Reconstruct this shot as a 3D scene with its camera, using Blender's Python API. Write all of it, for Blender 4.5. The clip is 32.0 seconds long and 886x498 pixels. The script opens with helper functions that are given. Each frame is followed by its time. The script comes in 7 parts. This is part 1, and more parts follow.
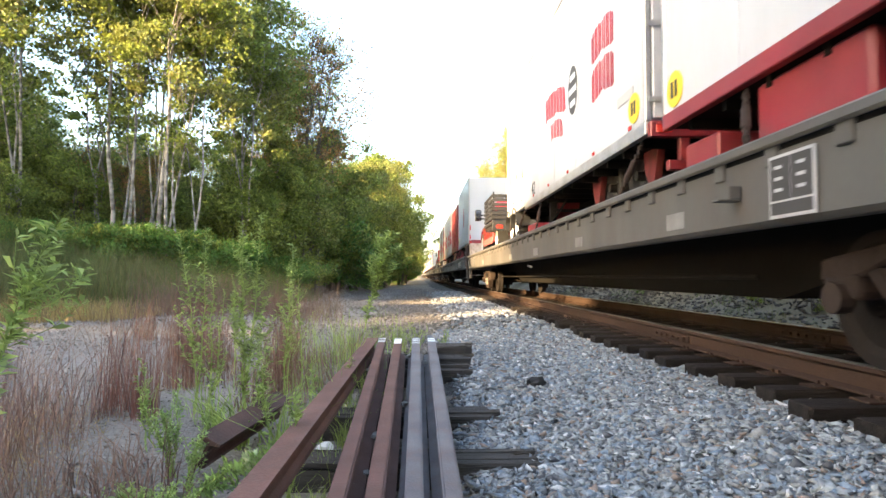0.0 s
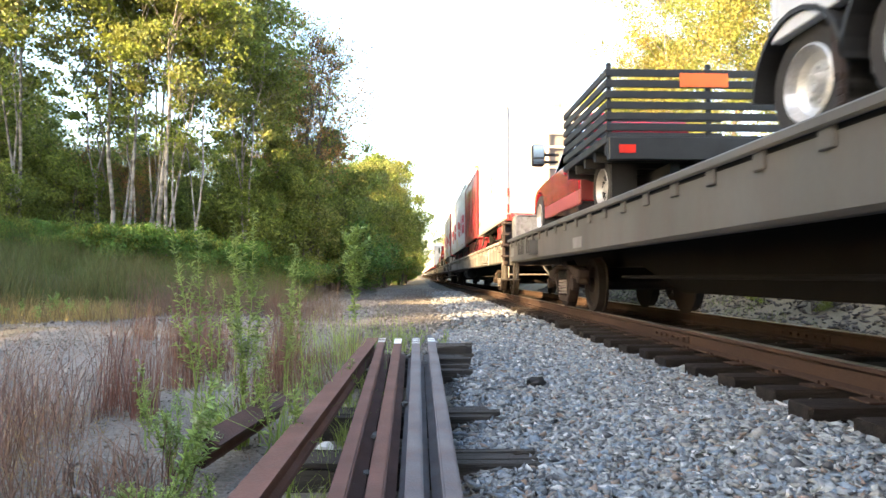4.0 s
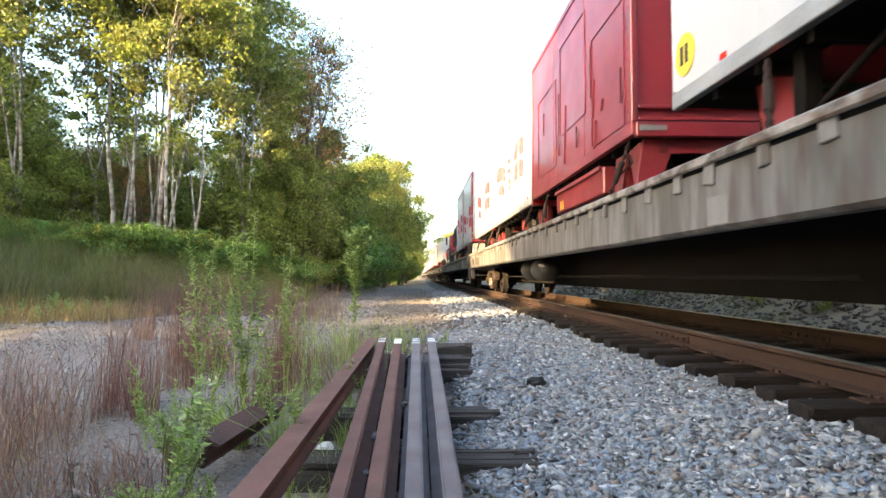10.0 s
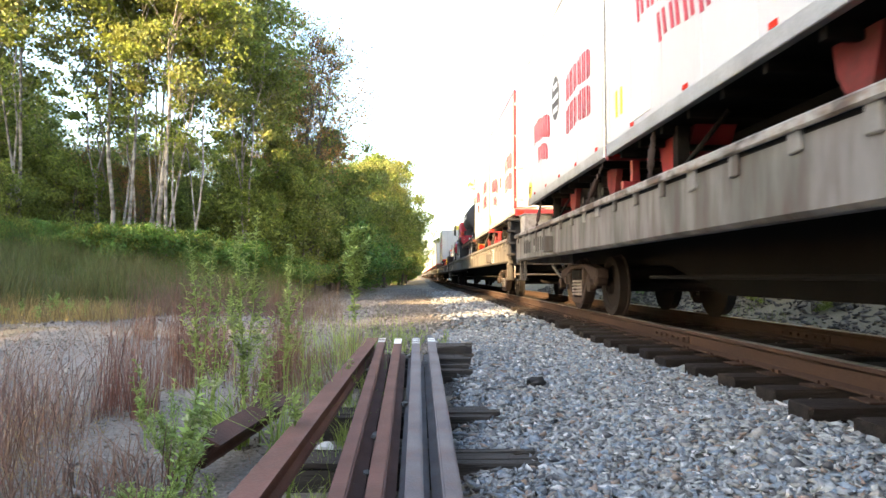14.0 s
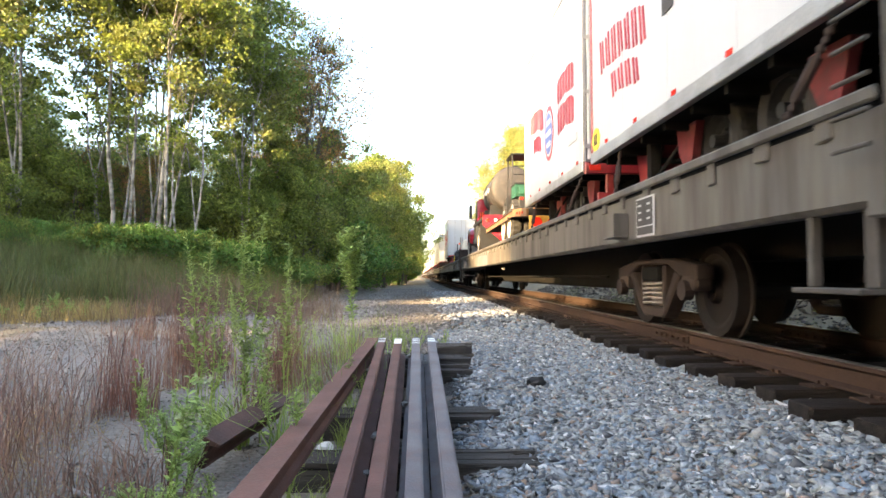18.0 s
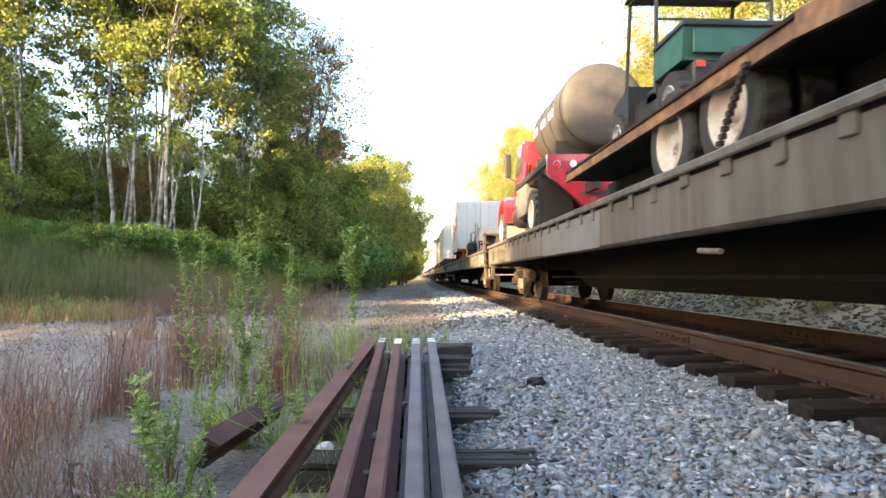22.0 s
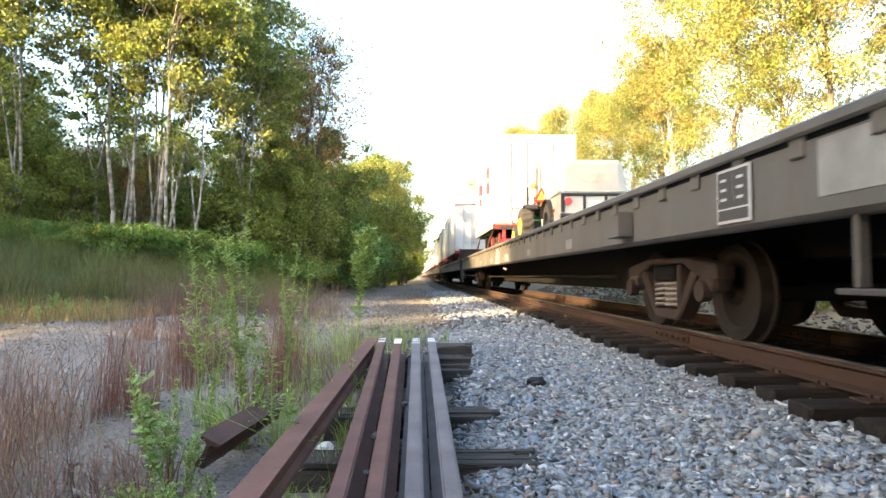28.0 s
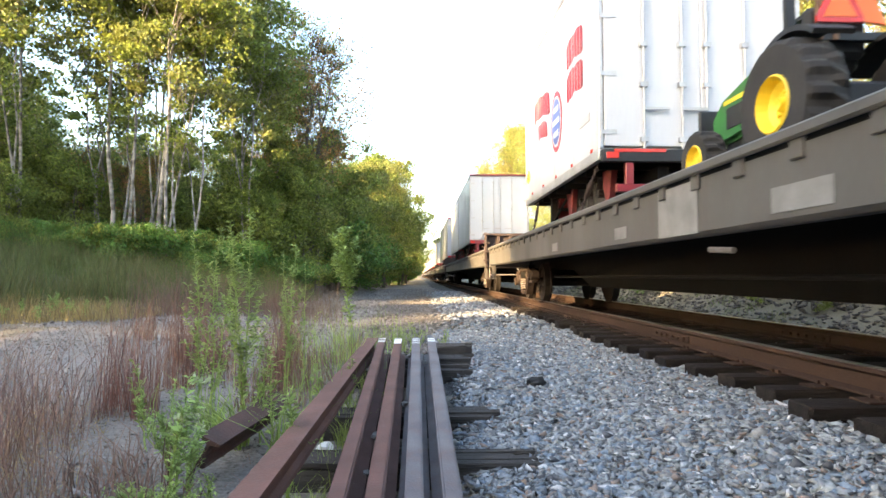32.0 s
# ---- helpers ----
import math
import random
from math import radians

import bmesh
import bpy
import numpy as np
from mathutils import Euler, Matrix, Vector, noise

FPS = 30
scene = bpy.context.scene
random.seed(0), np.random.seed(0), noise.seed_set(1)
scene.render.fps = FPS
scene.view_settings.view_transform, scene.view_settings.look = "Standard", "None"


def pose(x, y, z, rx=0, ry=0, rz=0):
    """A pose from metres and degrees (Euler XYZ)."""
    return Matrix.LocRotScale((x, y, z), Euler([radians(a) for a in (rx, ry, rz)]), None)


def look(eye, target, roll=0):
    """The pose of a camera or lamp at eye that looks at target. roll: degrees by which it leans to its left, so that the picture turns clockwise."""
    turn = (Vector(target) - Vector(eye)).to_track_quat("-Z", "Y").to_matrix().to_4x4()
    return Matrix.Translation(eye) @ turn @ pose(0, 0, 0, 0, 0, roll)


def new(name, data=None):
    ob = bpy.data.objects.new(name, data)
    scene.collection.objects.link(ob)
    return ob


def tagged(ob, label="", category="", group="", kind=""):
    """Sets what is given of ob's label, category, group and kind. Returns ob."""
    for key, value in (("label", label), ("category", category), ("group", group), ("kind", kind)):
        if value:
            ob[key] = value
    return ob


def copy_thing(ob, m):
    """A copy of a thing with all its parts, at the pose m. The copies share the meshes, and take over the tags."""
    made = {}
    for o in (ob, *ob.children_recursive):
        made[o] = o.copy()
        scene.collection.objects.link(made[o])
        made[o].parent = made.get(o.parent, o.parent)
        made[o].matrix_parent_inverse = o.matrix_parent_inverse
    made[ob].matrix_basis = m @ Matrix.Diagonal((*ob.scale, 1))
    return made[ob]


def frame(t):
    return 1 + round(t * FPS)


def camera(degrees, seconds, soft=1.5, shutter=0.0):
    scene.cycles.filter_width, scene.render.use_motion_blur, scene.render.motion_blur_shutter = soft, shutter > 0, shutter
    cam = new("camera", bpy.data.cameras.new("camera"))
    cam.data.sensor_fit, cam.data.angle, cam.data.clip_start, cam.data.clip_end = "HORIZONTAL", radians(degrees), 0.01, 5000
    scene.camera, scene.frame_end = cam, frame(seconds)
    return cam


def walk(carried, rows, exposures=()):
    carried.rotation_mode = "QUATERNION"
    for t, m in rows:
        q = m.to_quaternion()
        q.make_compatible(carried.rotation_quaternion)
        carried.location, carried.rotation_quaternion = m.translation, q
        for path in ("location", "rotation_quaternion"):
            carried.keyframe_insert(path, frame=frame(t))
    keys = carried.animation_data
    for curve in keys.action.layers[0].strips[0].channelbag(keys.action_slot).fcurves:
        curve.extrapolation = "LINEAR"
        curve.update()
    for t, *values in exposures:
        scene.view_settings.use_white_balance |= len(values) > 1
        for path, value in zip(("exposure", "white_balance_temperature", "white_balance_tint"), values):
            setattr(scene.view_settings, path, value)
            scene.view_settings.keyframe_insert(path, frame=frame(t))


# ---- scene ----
cam = camera(71.0, 32.0, soft=1.5, shutter=0.4)

# world: y runs along the track, away from the camera; z = 0 is the top of the running rails
EYE = (0.0, 0.0, 0.56)
YAW, PITCH = 2.30, 2.50


def aim(p):
    """The standing camera, tilted by p degrees more than usual."""
    a, b = radians(YAW), radians(PITCH + p)
    return look(EYE, (EYE[0] + math.sin(a) * math.cos(b), EYE[1] + math.cos(a) * math.cos(b), EYE[2] + math.sin(b)))


walk(cam, [(0.0, aim(0)), (7.6, aim(0)), (7.7, aim(0)), (7.8, aim(-0.35)), (7.9, aim(-0.5)), (8.0, aim(-0.5)), (8.1, aim(0)), (8.2, aim(0)), (32.0, aim(0))],
     exposures=[(0.0, 3.2, 6800, 10), (32.0, 3.2, 6800, 10)])

# ---- daylight: low evening sun from behind on the left
SUN_AZ = (0.83, 0.557)      # the way the light travels over the ground
SUN_EL = 15.0
world = bpy.data.worlds.new("sky")
scene.world = world
world.use_nodes = True
wn = world.node_tree
sky = wn.nodes.new("ShaderNodeTexSky")
sky.sky_type = "NISHITA"
sky.sun_disc = False
sky.sun_elevation = radians(SUN_EL)
sky.sun_rotation = math.atan2(-SUN_AZ[0], -SUN_AZ[1])
sky.air_density, sky.dust_density, sky.ozone_density = 1.0, 2.5, 1.0
wn.nodes["Background"].inputs[1].default_value = 0.14
wn.links.new(sky.outputs[0], wn.nodes["Background"].inputs[0])
sun = new("sun", bpy.data.lights.new("sun", "SUN"))
sun.data.energy, sun.data.angle, sun.data.color = 3.8, radians(0.6), (1.0, 0.70, 0.36)
ce = math.cos(radians(SUN_EL))
sun.matrix_world = look((0, 0, 40), (SUN_AZ[0] * ce, SUN_AZ[1] * ce, 40 - math.sin(radians(SUN_EL))))


# ---- materials
def material(name, base, rough=0.8, metal=0.0, second=None, scale=4.0, grain=60.0, bump=0.2, dirt=None, dirt_amount=0.35, spread=0.12, stretch=(1, 1, 1), coat=0.0, lo=0.35, hi=0.7, per_island=0.0, translucent=0.0, dist=0.01):
    """A surface that varies at two scales: broad patches from base to second, fine grain, and dirt in blotches."""
    m = bpy.data.materials.new(name)
    m.use_nodes = True
    t = m.node_tree
    n, l = t.nodes, t.links
    b = n["Principled BSDF"]
    co = n.new("ShaderNodeTexCoord")
    mp = n.new("ShaderNodeMapping")
    mp.inputs["Scale"].default_value = stretch
    l.new(co.outputs["Object"], mp.inputs[0])

    def tex(sc, det=4.0):
        x = n.new("ShaderNodeTexNoise")
        x.inputs["Scale"].default_value, x.inputs["Detail"].default_value = sc, det
        l.new(mp.outputs[0], x.inputs["Vector"])
        return x

    def ramp(src, a, c):
        r = n.new("ShaderNodeMapRange")
        r.inputs[1].default_value, r.inputs[2].default_value = a, c
        l.new(src, r.inputs[0])
        return r.outputs[0]

    def mix(fac, a, c, mode="MIX"):
        x = n.new("ShaderNodeMix")
        x.data_type, x.blend_type = "RGBA", mode
        for sock, v in ((x.inputs[0], fac), (x.inputs[6], a), (x.inputs[7], c)):
            if hasattr(v, "is_linked"):
                l.new(v, sock)
            else:
                sock.default_value = v
        return x.outputs[2]
    c1 = (*base, 1)
    c2 = (*(second or [min(1, v * 0.72) for v in base]), 1)
    big = tex(scale)
    col = mix(ramp(big.outputs["Fac"], lo, hi), c1, c2)
    fine = tex(grain, 3.0)
    hv = n.new("ShaderNodeHueSaturation")
    val = n.new("ShaderNodeMapRange")
    val.inputs[3].default_value, val.inputs[4].default_value = 1 - spread * 2, 1 + spread * 2
    val.clamp = False
    l.new(fine.outputs["Fac"], val.inputs[0])
    l.new(col, hv.inputs["Color"])
    if per_island:
        g = n.new("ShaderNodeNewGeometry")
        mm = n.new("ShaderNodeMapRange")
        mm.inputs[3].default_value, mm.inputs[4].default_value = 1 - per_island, 1 + per_island
        l.new(g.outputs["Random Per Island"], mm.inputs[0])
        mul = n.new("ShaderNodeMath")
        mul.operation = "MULTIPLY"
        l.new(mm.outputs[0], mul.inputs[0])
        l.new(val.outputs[0], mul.inputs[1])
        l.new(mul.outputs[0], hv.inputs["Value"])
    else:
        l.new(val.outputs[0], hv.inputs["Value"])
    col = hv.outputs["Color"]
    if dirt:
        sp = tex(scale * 2.7, 8.0)
        dm = n.new("ShaderNodeMath")
        dm.operation = "MULTIPLY"
        dm.inputs[1].default_value = dirt_amount
        l.new(ramp(sp.outputs["Fac"], 0.45, 0.75), dm.inputs[0])
        col = mix(dm.outputs[0], col, (*dirt, 1))
    l.new(col, b.inputs["Base Color"])
    rr = n.new("ShaderNodeMapRange")
    rr.inputs[3].default_value, rr.inputs[4].default_value = max(0.03, rough - 0.12), min(1, rough + 0.12)
    l.new(big.outputs["Fac"], rr.inputs[0])
    l.new(rr.outputs[0], b.inputs["Roughness"])
    b.inputs["Metallic"].default_value = metal
    b.inputs["Coat Weight"].default_value = coat
    if bump:
        bp = n.new("ShaderNodeBump")
        bp.inputs["Strength"].default_value, bp.inputs["Distance"].default_value = bump, dist
        l.new(fine.outputs["Fac"], bp.inputs["Height"])
        l.new(bp.outputs[0], b.inputs["Normal"])
    if translucent:
        tr = n.new("ShaderNodeBsdfTranslucent")
        l.new(col, tr.inputs[0])
        ms = n.new("ShaderNodeMixShader")
        ms.inputs[0].default_value = translucent
        l.new(b.outputs[0], ms.inputs[1])
        l.new(tr.outputs[0], ms.inputs[2])
        l.new(ms.outputs[0], n["Material Output"].inputs[0])
    return m


def plain(name, base, rough=0.5, metal=0.0, emit=0.0, alpha=1.0, transmission=0.0):
    m = bpy.data.materials.new(name)
    m.use_nodes = True
    b = m.node_tree.nodes["Principled BSDF"]
    b.inputs["Base Color"].default_value = (*base, 1)
    b.inputs["Roughness"].default_value, b.inputs["Metallic"].default_value = rough, metal
    b.inputs["Transmission Weight"].default_value = transmission
    if emit:
        b.inputs["Emission Color"].default_value, b.inputs["Emission Strength"].default_value = (*base, 1), emit
    return m


def stones(name, tones):
    """Crushed stone: each piece takes one of several tones, with fine grain and relief."""
    m = material(name, (0.2, 0.2, 0.2), 0.8, scale=22, grain=90, bump=0.5, spread=0.15)
    n, l = m.node_tree.nodes, m.node_tree.links
    g, r = n.new("ShaderNodeNewGeometry"), n.new("ShaderNodeValToRGB")
    e = r.color_ramp
    e.interpolation = "CONSTANT"
    for k, (at, c) in enumerate(tones):
        el = e.elements[k] if k < 2 else e.elements.new(at)
        el.position, el.color = at, (*c, 1)
    l.new(g.outputs["Random Per Island"], r.inputs[0])
    hv = next(k for k in n if k.bl_idname == "ShaderNodeHueSaturation")
    l.new(r.outputs[0], hv.inputs["Color"])
    return m


M_EARTH = material("earth", (0.13, 0.11, 0.075), 0.95, second=(0.17, 0.15, 0.11), scale=0.6, grain=30, bump=0.6, dirt=(0.10, 0.09, 0.06), dist=0.03)
M_GRAVEL_ROAD = material("gravel_road", (0.165, 0.147, 0.128), 0.95, second=(0.225, 0.203, 0.180), scale=1.3, grain=38, bump=1.0, spread=0.40, dist=0.02)
M_BALLAST_BED = material("ballast_bed", (0.05, 0.05, 0.05), 0.95, second=(0.09, 0.09, 0.09), scale=9, grain=40, bump=1.0, spread=0.35, dist=0.04)
M_RUBBLE = material("dark_rubble", (0.07, 0.064, 0.058), 0.95, second=(0.11, 0.10, 0.09), scale=5, grain=40, bump=0.6, per_island=0.5)
M_RAIL = material("rail_rust", (0.050, 0.031, 0.024), 0.85, metal=0.0, second=(0.040, 0.026, 0.021), scale=3, grain=90, bump=0.25, stretch=(1, 0.3, 1))
M_RAIL_TOP = material("rail_worn_top", (0.30, 0.26, 0.24), 0.45, metal=1.0, second=(0.30, 0.27, 0.25), scale=3, grain=80, bump=0.05)
M_RAIL_OLD = material("dark_old_rust", (0.095, 0.046, 0.036), 0.9, second=(0.06, 0.033, 0.027), scale=6, grain=70, bump=0.35, dirt=(0.06, 0.045, 0.04))
M_RAIL_RED = material("old_rail_rust", (0.14, 0.062, 0.046), 0.85, second=(0.10, 0.048, 0.036), scale=5, grain=80, bump=0.3, dirt=(0.10, 0.07, 0.06))
M_RAIL_GREY = material("old_rail_grey", (0.14, 0.122, 0.124), 0.65, metal=0.2, second=(0.10, 0.083, 0.085), scale=4, grain=90, bump=0.2, dirt=(0.16, 0.09, 0.07), dirt_amount=0.5)
M_TIE = material("weathered_tie", (0.018, 0.015, 0.014), 0.95, second=(0.038, 0.031, 0.028), scale=5, grain=50, bump=0.9, stretch=(0.25, 2, 2), dist=0.02)
M_TIE_OLD = material("old_grey_tie", (0.042, 0.036, 0.032), 0.95, second=(0.085, 0.075, 0.067), scale=6, grain=40, bump=1.0, stretch=(0.2, 3, 3), dist=0.03)
M_SILL = material("grey_green_paint", (0.094, 0.090, 0.083), 0.6, second=(0.072, 0.068, 0.061), scale=1.2, grain=40, bump=0.1, dirt=(0.08, 0.062, 0.05), dirt_amount=0.5, stretch=(1, 1, 0.35), spread=0.06)
M_SILL_WORN = material("worn_grey_paint", (0.168, 0.164, 0.161), 0.6, second=(0.085, 0.084, 0.076), scale=3.0, grain=35, bump=0.15, dirt=(0.062, 0.040, 0.030), dirt_amount=0.85, stretch=(1, 1, 0.22), spread=0.09, lo=0.42, hi=0.62)
M_SILL_BROWN = material("brown_grey_paint", (0.104, 0.094, 0.080), 0.6, second=(0.054, 0.046, 0.038), lo=0.42, hi=0.62, scale=2.6, grain=35, bump=0.15, dirt=(0.15, 0.145, 0.14), dirt_amount=0.4, stretch=(1, 1, 0.14), spread=0.09)
M_CHORD_WORN = material("scraped_chord_paint", (0.29, 0.28, 0.27), 0.55, second=(0.075, 0.06, 0.05), lo=0.42, hi=0.58, scale=8, grain=45, bump=0.2, dirt=(0.15, 0.07, 0.03), dirt_amount=0.6, stretch=(1, 0.5, 1), spread=0.1)
M_PATCH = material("pale_paint_patch", (0.215, 0.212, 0.205), 0.6, scale=4, grain=50, bump=0.05, spread=0.05)
# near-black: the shade under cars and trailers is put into this colour
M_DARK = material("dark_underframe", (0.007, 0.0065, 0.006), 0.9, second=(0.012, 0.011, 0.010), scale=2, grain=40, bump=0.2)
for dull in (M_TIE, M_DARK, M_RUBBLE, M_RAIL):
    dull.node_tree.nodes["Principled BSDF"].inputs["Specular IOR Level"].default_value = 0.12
M_TRUCK = material("dusty_cast_steel", (0.026, 0.018, 0.0155), 0.9, second=(0.040, 0.029, 0.025), scale=4, grain=60, bump=0.3, dirt=(0.05, 0.035, 0.03))
M_SPRING = material("spring_steel", (0.24, 0.21, 0.19), 0.6, metal=0.3, second=(0.17, 0.14, 0.12), scale=8, grain=60, bump=0.1)
M_WHEEL = material("steel_wheel", (0.012, 0.010, 0.010), 0.8, metal=0.1, second=(0.020, 0.016, 0.014), scale=3, grain=60, bump=0.2)
for dull in (M_TRUCK, M_WHEEL):
    dull.node_tree.nodes["Principled BSDF"].inputs["Specular IOR Level"].default_value = 0.2
M_GATE = material("brown_gate_steel", (0.034, 0.021, 0.019), 0.75, second=(0.050, 0.034, 0.030), scale=4, grain=50, bump=0.2, dirt=(0.06, 0.045, 0.038))
M_WHITE = material("white_trailer_panel", (0.52, 0.535, 0.565), 0.42, second=(0.48, 0.495, 0.52), scale=0.7, grain=30, bump=0.03, dirt=(0.42, 0.41, 0.40), dirt_amount=0.30, spread=0.02, coat=0.2, stretch=(1, 1, 0.25))
M_ALU = material("aluminium_rail", (0.48, 0.48, 0.48), 0.45, metal=0.6, second=(0.38, 0.37, 0.36), scale=3, grain=60, bump=0.1)
M_RED = material("red_paint", (0.255, 0.022, 0.032), 0.42, second=(0.19, 0.018, 0.025), scale=1.5, grain=40, bump=0.04, dirt=(0.22, 0.05, 0.04), dirt_amount=0.4, spread=0.04, coat=0.2)
# darker copy of red_paint: shade under trailers put into the colour, plus grime blotches
M_RED_DARK = material("grimy_red_paint", (0.17, 0.02, 0.024), 0.7, second=(0.10, 0.018, 0.018), scale=5, grain=40, bump=0.1, dirt=(0.05, 0.03, 0.025), dirt_amount=0.5)
M_MIRROR = plain("mirror_face", (0.42, 0.43, 0.45), 0.12, 1.0)
M_REDCAR = material("glossy_red_paint", (0.33, 0.018, 0.034), 0.22, second=(0.29, 0.017, 0.03), scale=1.5, grain=20, bump=0.0, dirt=(0.30, 0.07, 0.075), dirt_amount=0.2, spread=0.02, coat=0.8)
M_REDDUST = material("dust_covered_red_paint", (0.28, 0.055, 0.062), 0.5, second=(0.29, 0.09, 0.085), scale=3, grain=40, bump=0.03, spread=0.05)
M_REDLET = plain("red_lettering", (0.40, 0.025, 0.045), 0.5)
M_BLUELET = plain("blue_emblem", (0.08, 0.12, 0.35), 0.5)
M_BLACKLET = plain("dark_lettering", (0.045, 0.042, 0.04), 0.7)
M_GREYLET = plain("grey_lettering", (0.42, 0.42, 0.43), 0.6)
M_YELLOW = plain("yellow_disc", (0.75, 0.55, 0.04), 0.5)
M_OCHRE = material("ochre_paint", (0.50, 0.33, 0.06), 0.6, second=(0.36, 0.22, 0.06), scale=5, grain=40, bump=0.1)
M_RUBBER = material("tyre_rubber", (0.020, 0.019, 0.019), 0.9, second=(0.036, 0.034, 0.032), scale=4, grain=60, bump=0.2)
M_RIM = material("wheel_rim", (0.55, 0.55, 0.55), 0.35, metal=0.5, scale=6, grain=60, bump=0.05)
M_GLASS = plain("dark_glass", (0.03, 0.035, 0.04), 0.05)
M_STEP = material("dark_step_steel", (0.062, 0.055, 0.048), 0.75, second=(0.04, 0.034, 0.03), scale=6, grain=50, bump=0.2)
M_RIM_PAINT = material("worn_white_rim", (0.42, 0.40, 0.36), 0.5, second=(0.33, 0.30, 0.26), scale=7, grain=50, bump=0.05)
M_BOX_GREY = material("grey_tool_box_paint", (0.11, 0.115, 0.12), 0.45, second=(0.085, 0.088, 0.09), scale=3, grain=40, bump=0.03)
M_BLACK = material("black_paint", (0.016, 0.016, 0.017), 0.6, scale=4, grain=50, bump=0.1)
M_LENS_RED = plain("red_lens", (0.6, 0.03, 0.02), 0.2)
M_LENS_WHITE = plain("clear_lens", (0.75, 0.75, 0.72), 0.2)
M_CHROME = plain("chrome", (0.75, 0.75, 0.76), 0.12, 1.0)
M_GREEN = material("green_paint", (0.035, 0.16, 0.045), 0.35, scale=3, grain=40, bump=0.02, spread=0.03)
M_ORANGE = plain("orange_sign", (0.95, 0.16, 0.03), 0.5)
M_WOODEDGE = material("worn_deck_edge", (0.25, 0.135, 0.062), 0.8, second=(0.085, 0.05, 0.036), scale=4, grain=50, bump=0.3, dirt=(0.05, 0.035, 0.03), dirt_amount=0.6)
M_TANK = material("tank_steel", (0.036, 0.034, 0.035), 0.68, metal=0.0, second=(0.032, 0.029, 0.028), scale=1.5, grain=30, bump=0.03, dirt=(0.10, 0.08, 0.07))
M_CREAM = material("cream_paint", (0.50, 0.47, 0.40), 0.4, second=(0.44, 0.41, 0.35), scale=2, grain=30, bump=0.02, spread=0.02, coat=0.2)
M_TEAL = material("dark_teal_paint", (0.018, 0.085, 0.055), 0.5, scale=3, grain=40, bump=0.02, spread=0.03)
M_BEIGE = material("beige_paint", (0.55, 0.50, 0.40), 0.5, scale=3, grain=40, bump=0.05)
M_BOXWHITE = material("stained_white_paint", (0.40, 0.39, 0.38), 0.55, second=(0.30, 0.28, 0.26), scale=3, grain=40, bump=0.05, dirt=(0.07, 0.05, 0.04), dirt_amount=0.75)
M_UNIT = material("weathered_grille_panel", (0.17, 0.15, 0.14), 0.7, second=(0.24, 0.21, 0.19), scale=5, grain=50, bump=0.1)
M_BARK = material("tree_bark", (0.09, 0.075, 0.06), 0.95, second=(0.14, 0.12, 0.10), scale=6, grain=30, bump=0.8, stretch=(1, 1, 0.2))
M_BIRCH = material("pale_birch_bark", (0.30, 0.275, 0.25), 0.85, second=(0.10, 0.085, 0.075), scale=4, grain=18, bump=0.3, stretch=(1, 1, 1.3), lo=0.42, hi=0.62)


def leaf(name, c, c2, tl=0.35):
    return material(name, c, 0.6, second=c2, scale=0.35, grain=3, bump=0, spread=0.12, per_island=0.45, translucent=tl)


M_LEAF = [leaf("green_leaves", (0.175, 0.23, 0.044), (0.23, 0.255, 0.056), 0.5),
          leaf("dark_leaves", (0.125, 0.175, 0.034), (0.165, 0.195, 0.042), 0.5),
          leaf("yellow_green_leaves", (0.18, 0.215, 0.052), (0.235, 0.235, 0.066)),
          leaf("yellow_leaves", (0.27, 0.22, 0.055), (0.22, 0.215, 0.055)),
          leaf("rusty_leaves", (0.42, 0.20, 0.08), (0.30, 0.20, 0.07), 0.5),
          leaf("fresh_green_leaves", (0.085, 0.19, 0.03), (0.12, 0.20, 0.04))]
M_GRASS = leaf("field_grass", (0.088, 0.128, 0.030), (0.135, 0.145, 0.046), 0.25)
M_OLIVEGRASS = leaf("olive_grass", (0.115, 0.115, 0.034), (0.165, 0.145, 0.055), 0.25)
M_REDGRASS = leaf("reddish_grass", (0.17, 0.075, 0.06), (0.24, 0.15, 0.10), 0.25)
M_BROWNGRASS = leaf("brown_dead_grass", (0.18, 0.095, 0.08), (0.27, 0.19, 0.13), 0.25)
M_PINKGRASS = leaf("pinkish_grass", (0.16, 0.095, 0.08), (0.19, 0.16, 0.09), 0.25)
M_DRYGRASS = leaf("dry_grass", (0.34, 0.24, 0.10), (0.24, 0.20, 0.08), 0.25)
M_WEED = leaf("weed_leaves", (0.25, 0.35, 0.085), (0.33, 0.40, 0.13), 0.35)
M_WEED_FRESH = leaf("fresh_weed_leaves", (0.26, 0.40, 0.10), (0.36, 0.46, 0.18), 0.35)
M_STONE = stones("ballast_stone", ((0.0, (0.085, 0.086, 0.09)), (0.12, (0.17, 0.178, 0.185)), (0.30, (0.245, 0.26, 0.27)), (0.48, (0.185, 0.225, 0.265)), (0.64, (0.31, 0.325, 0.33)), (0.78, (0.27, 0.26, 0.24)), (0.90, (0.24, 0.18, 0.145)), (0.95, (0.50, 0.50, 0.50))))
M_ROAD_STONE = stones("road_stone", ((0.0, (0.13, 0.115, 0.10)), (0.4, (0.18, 0.163, 0.145)), (0.7, (0.22, 0.20, 0.18)), (0.95, (0.32, 0.30, 0.28))))


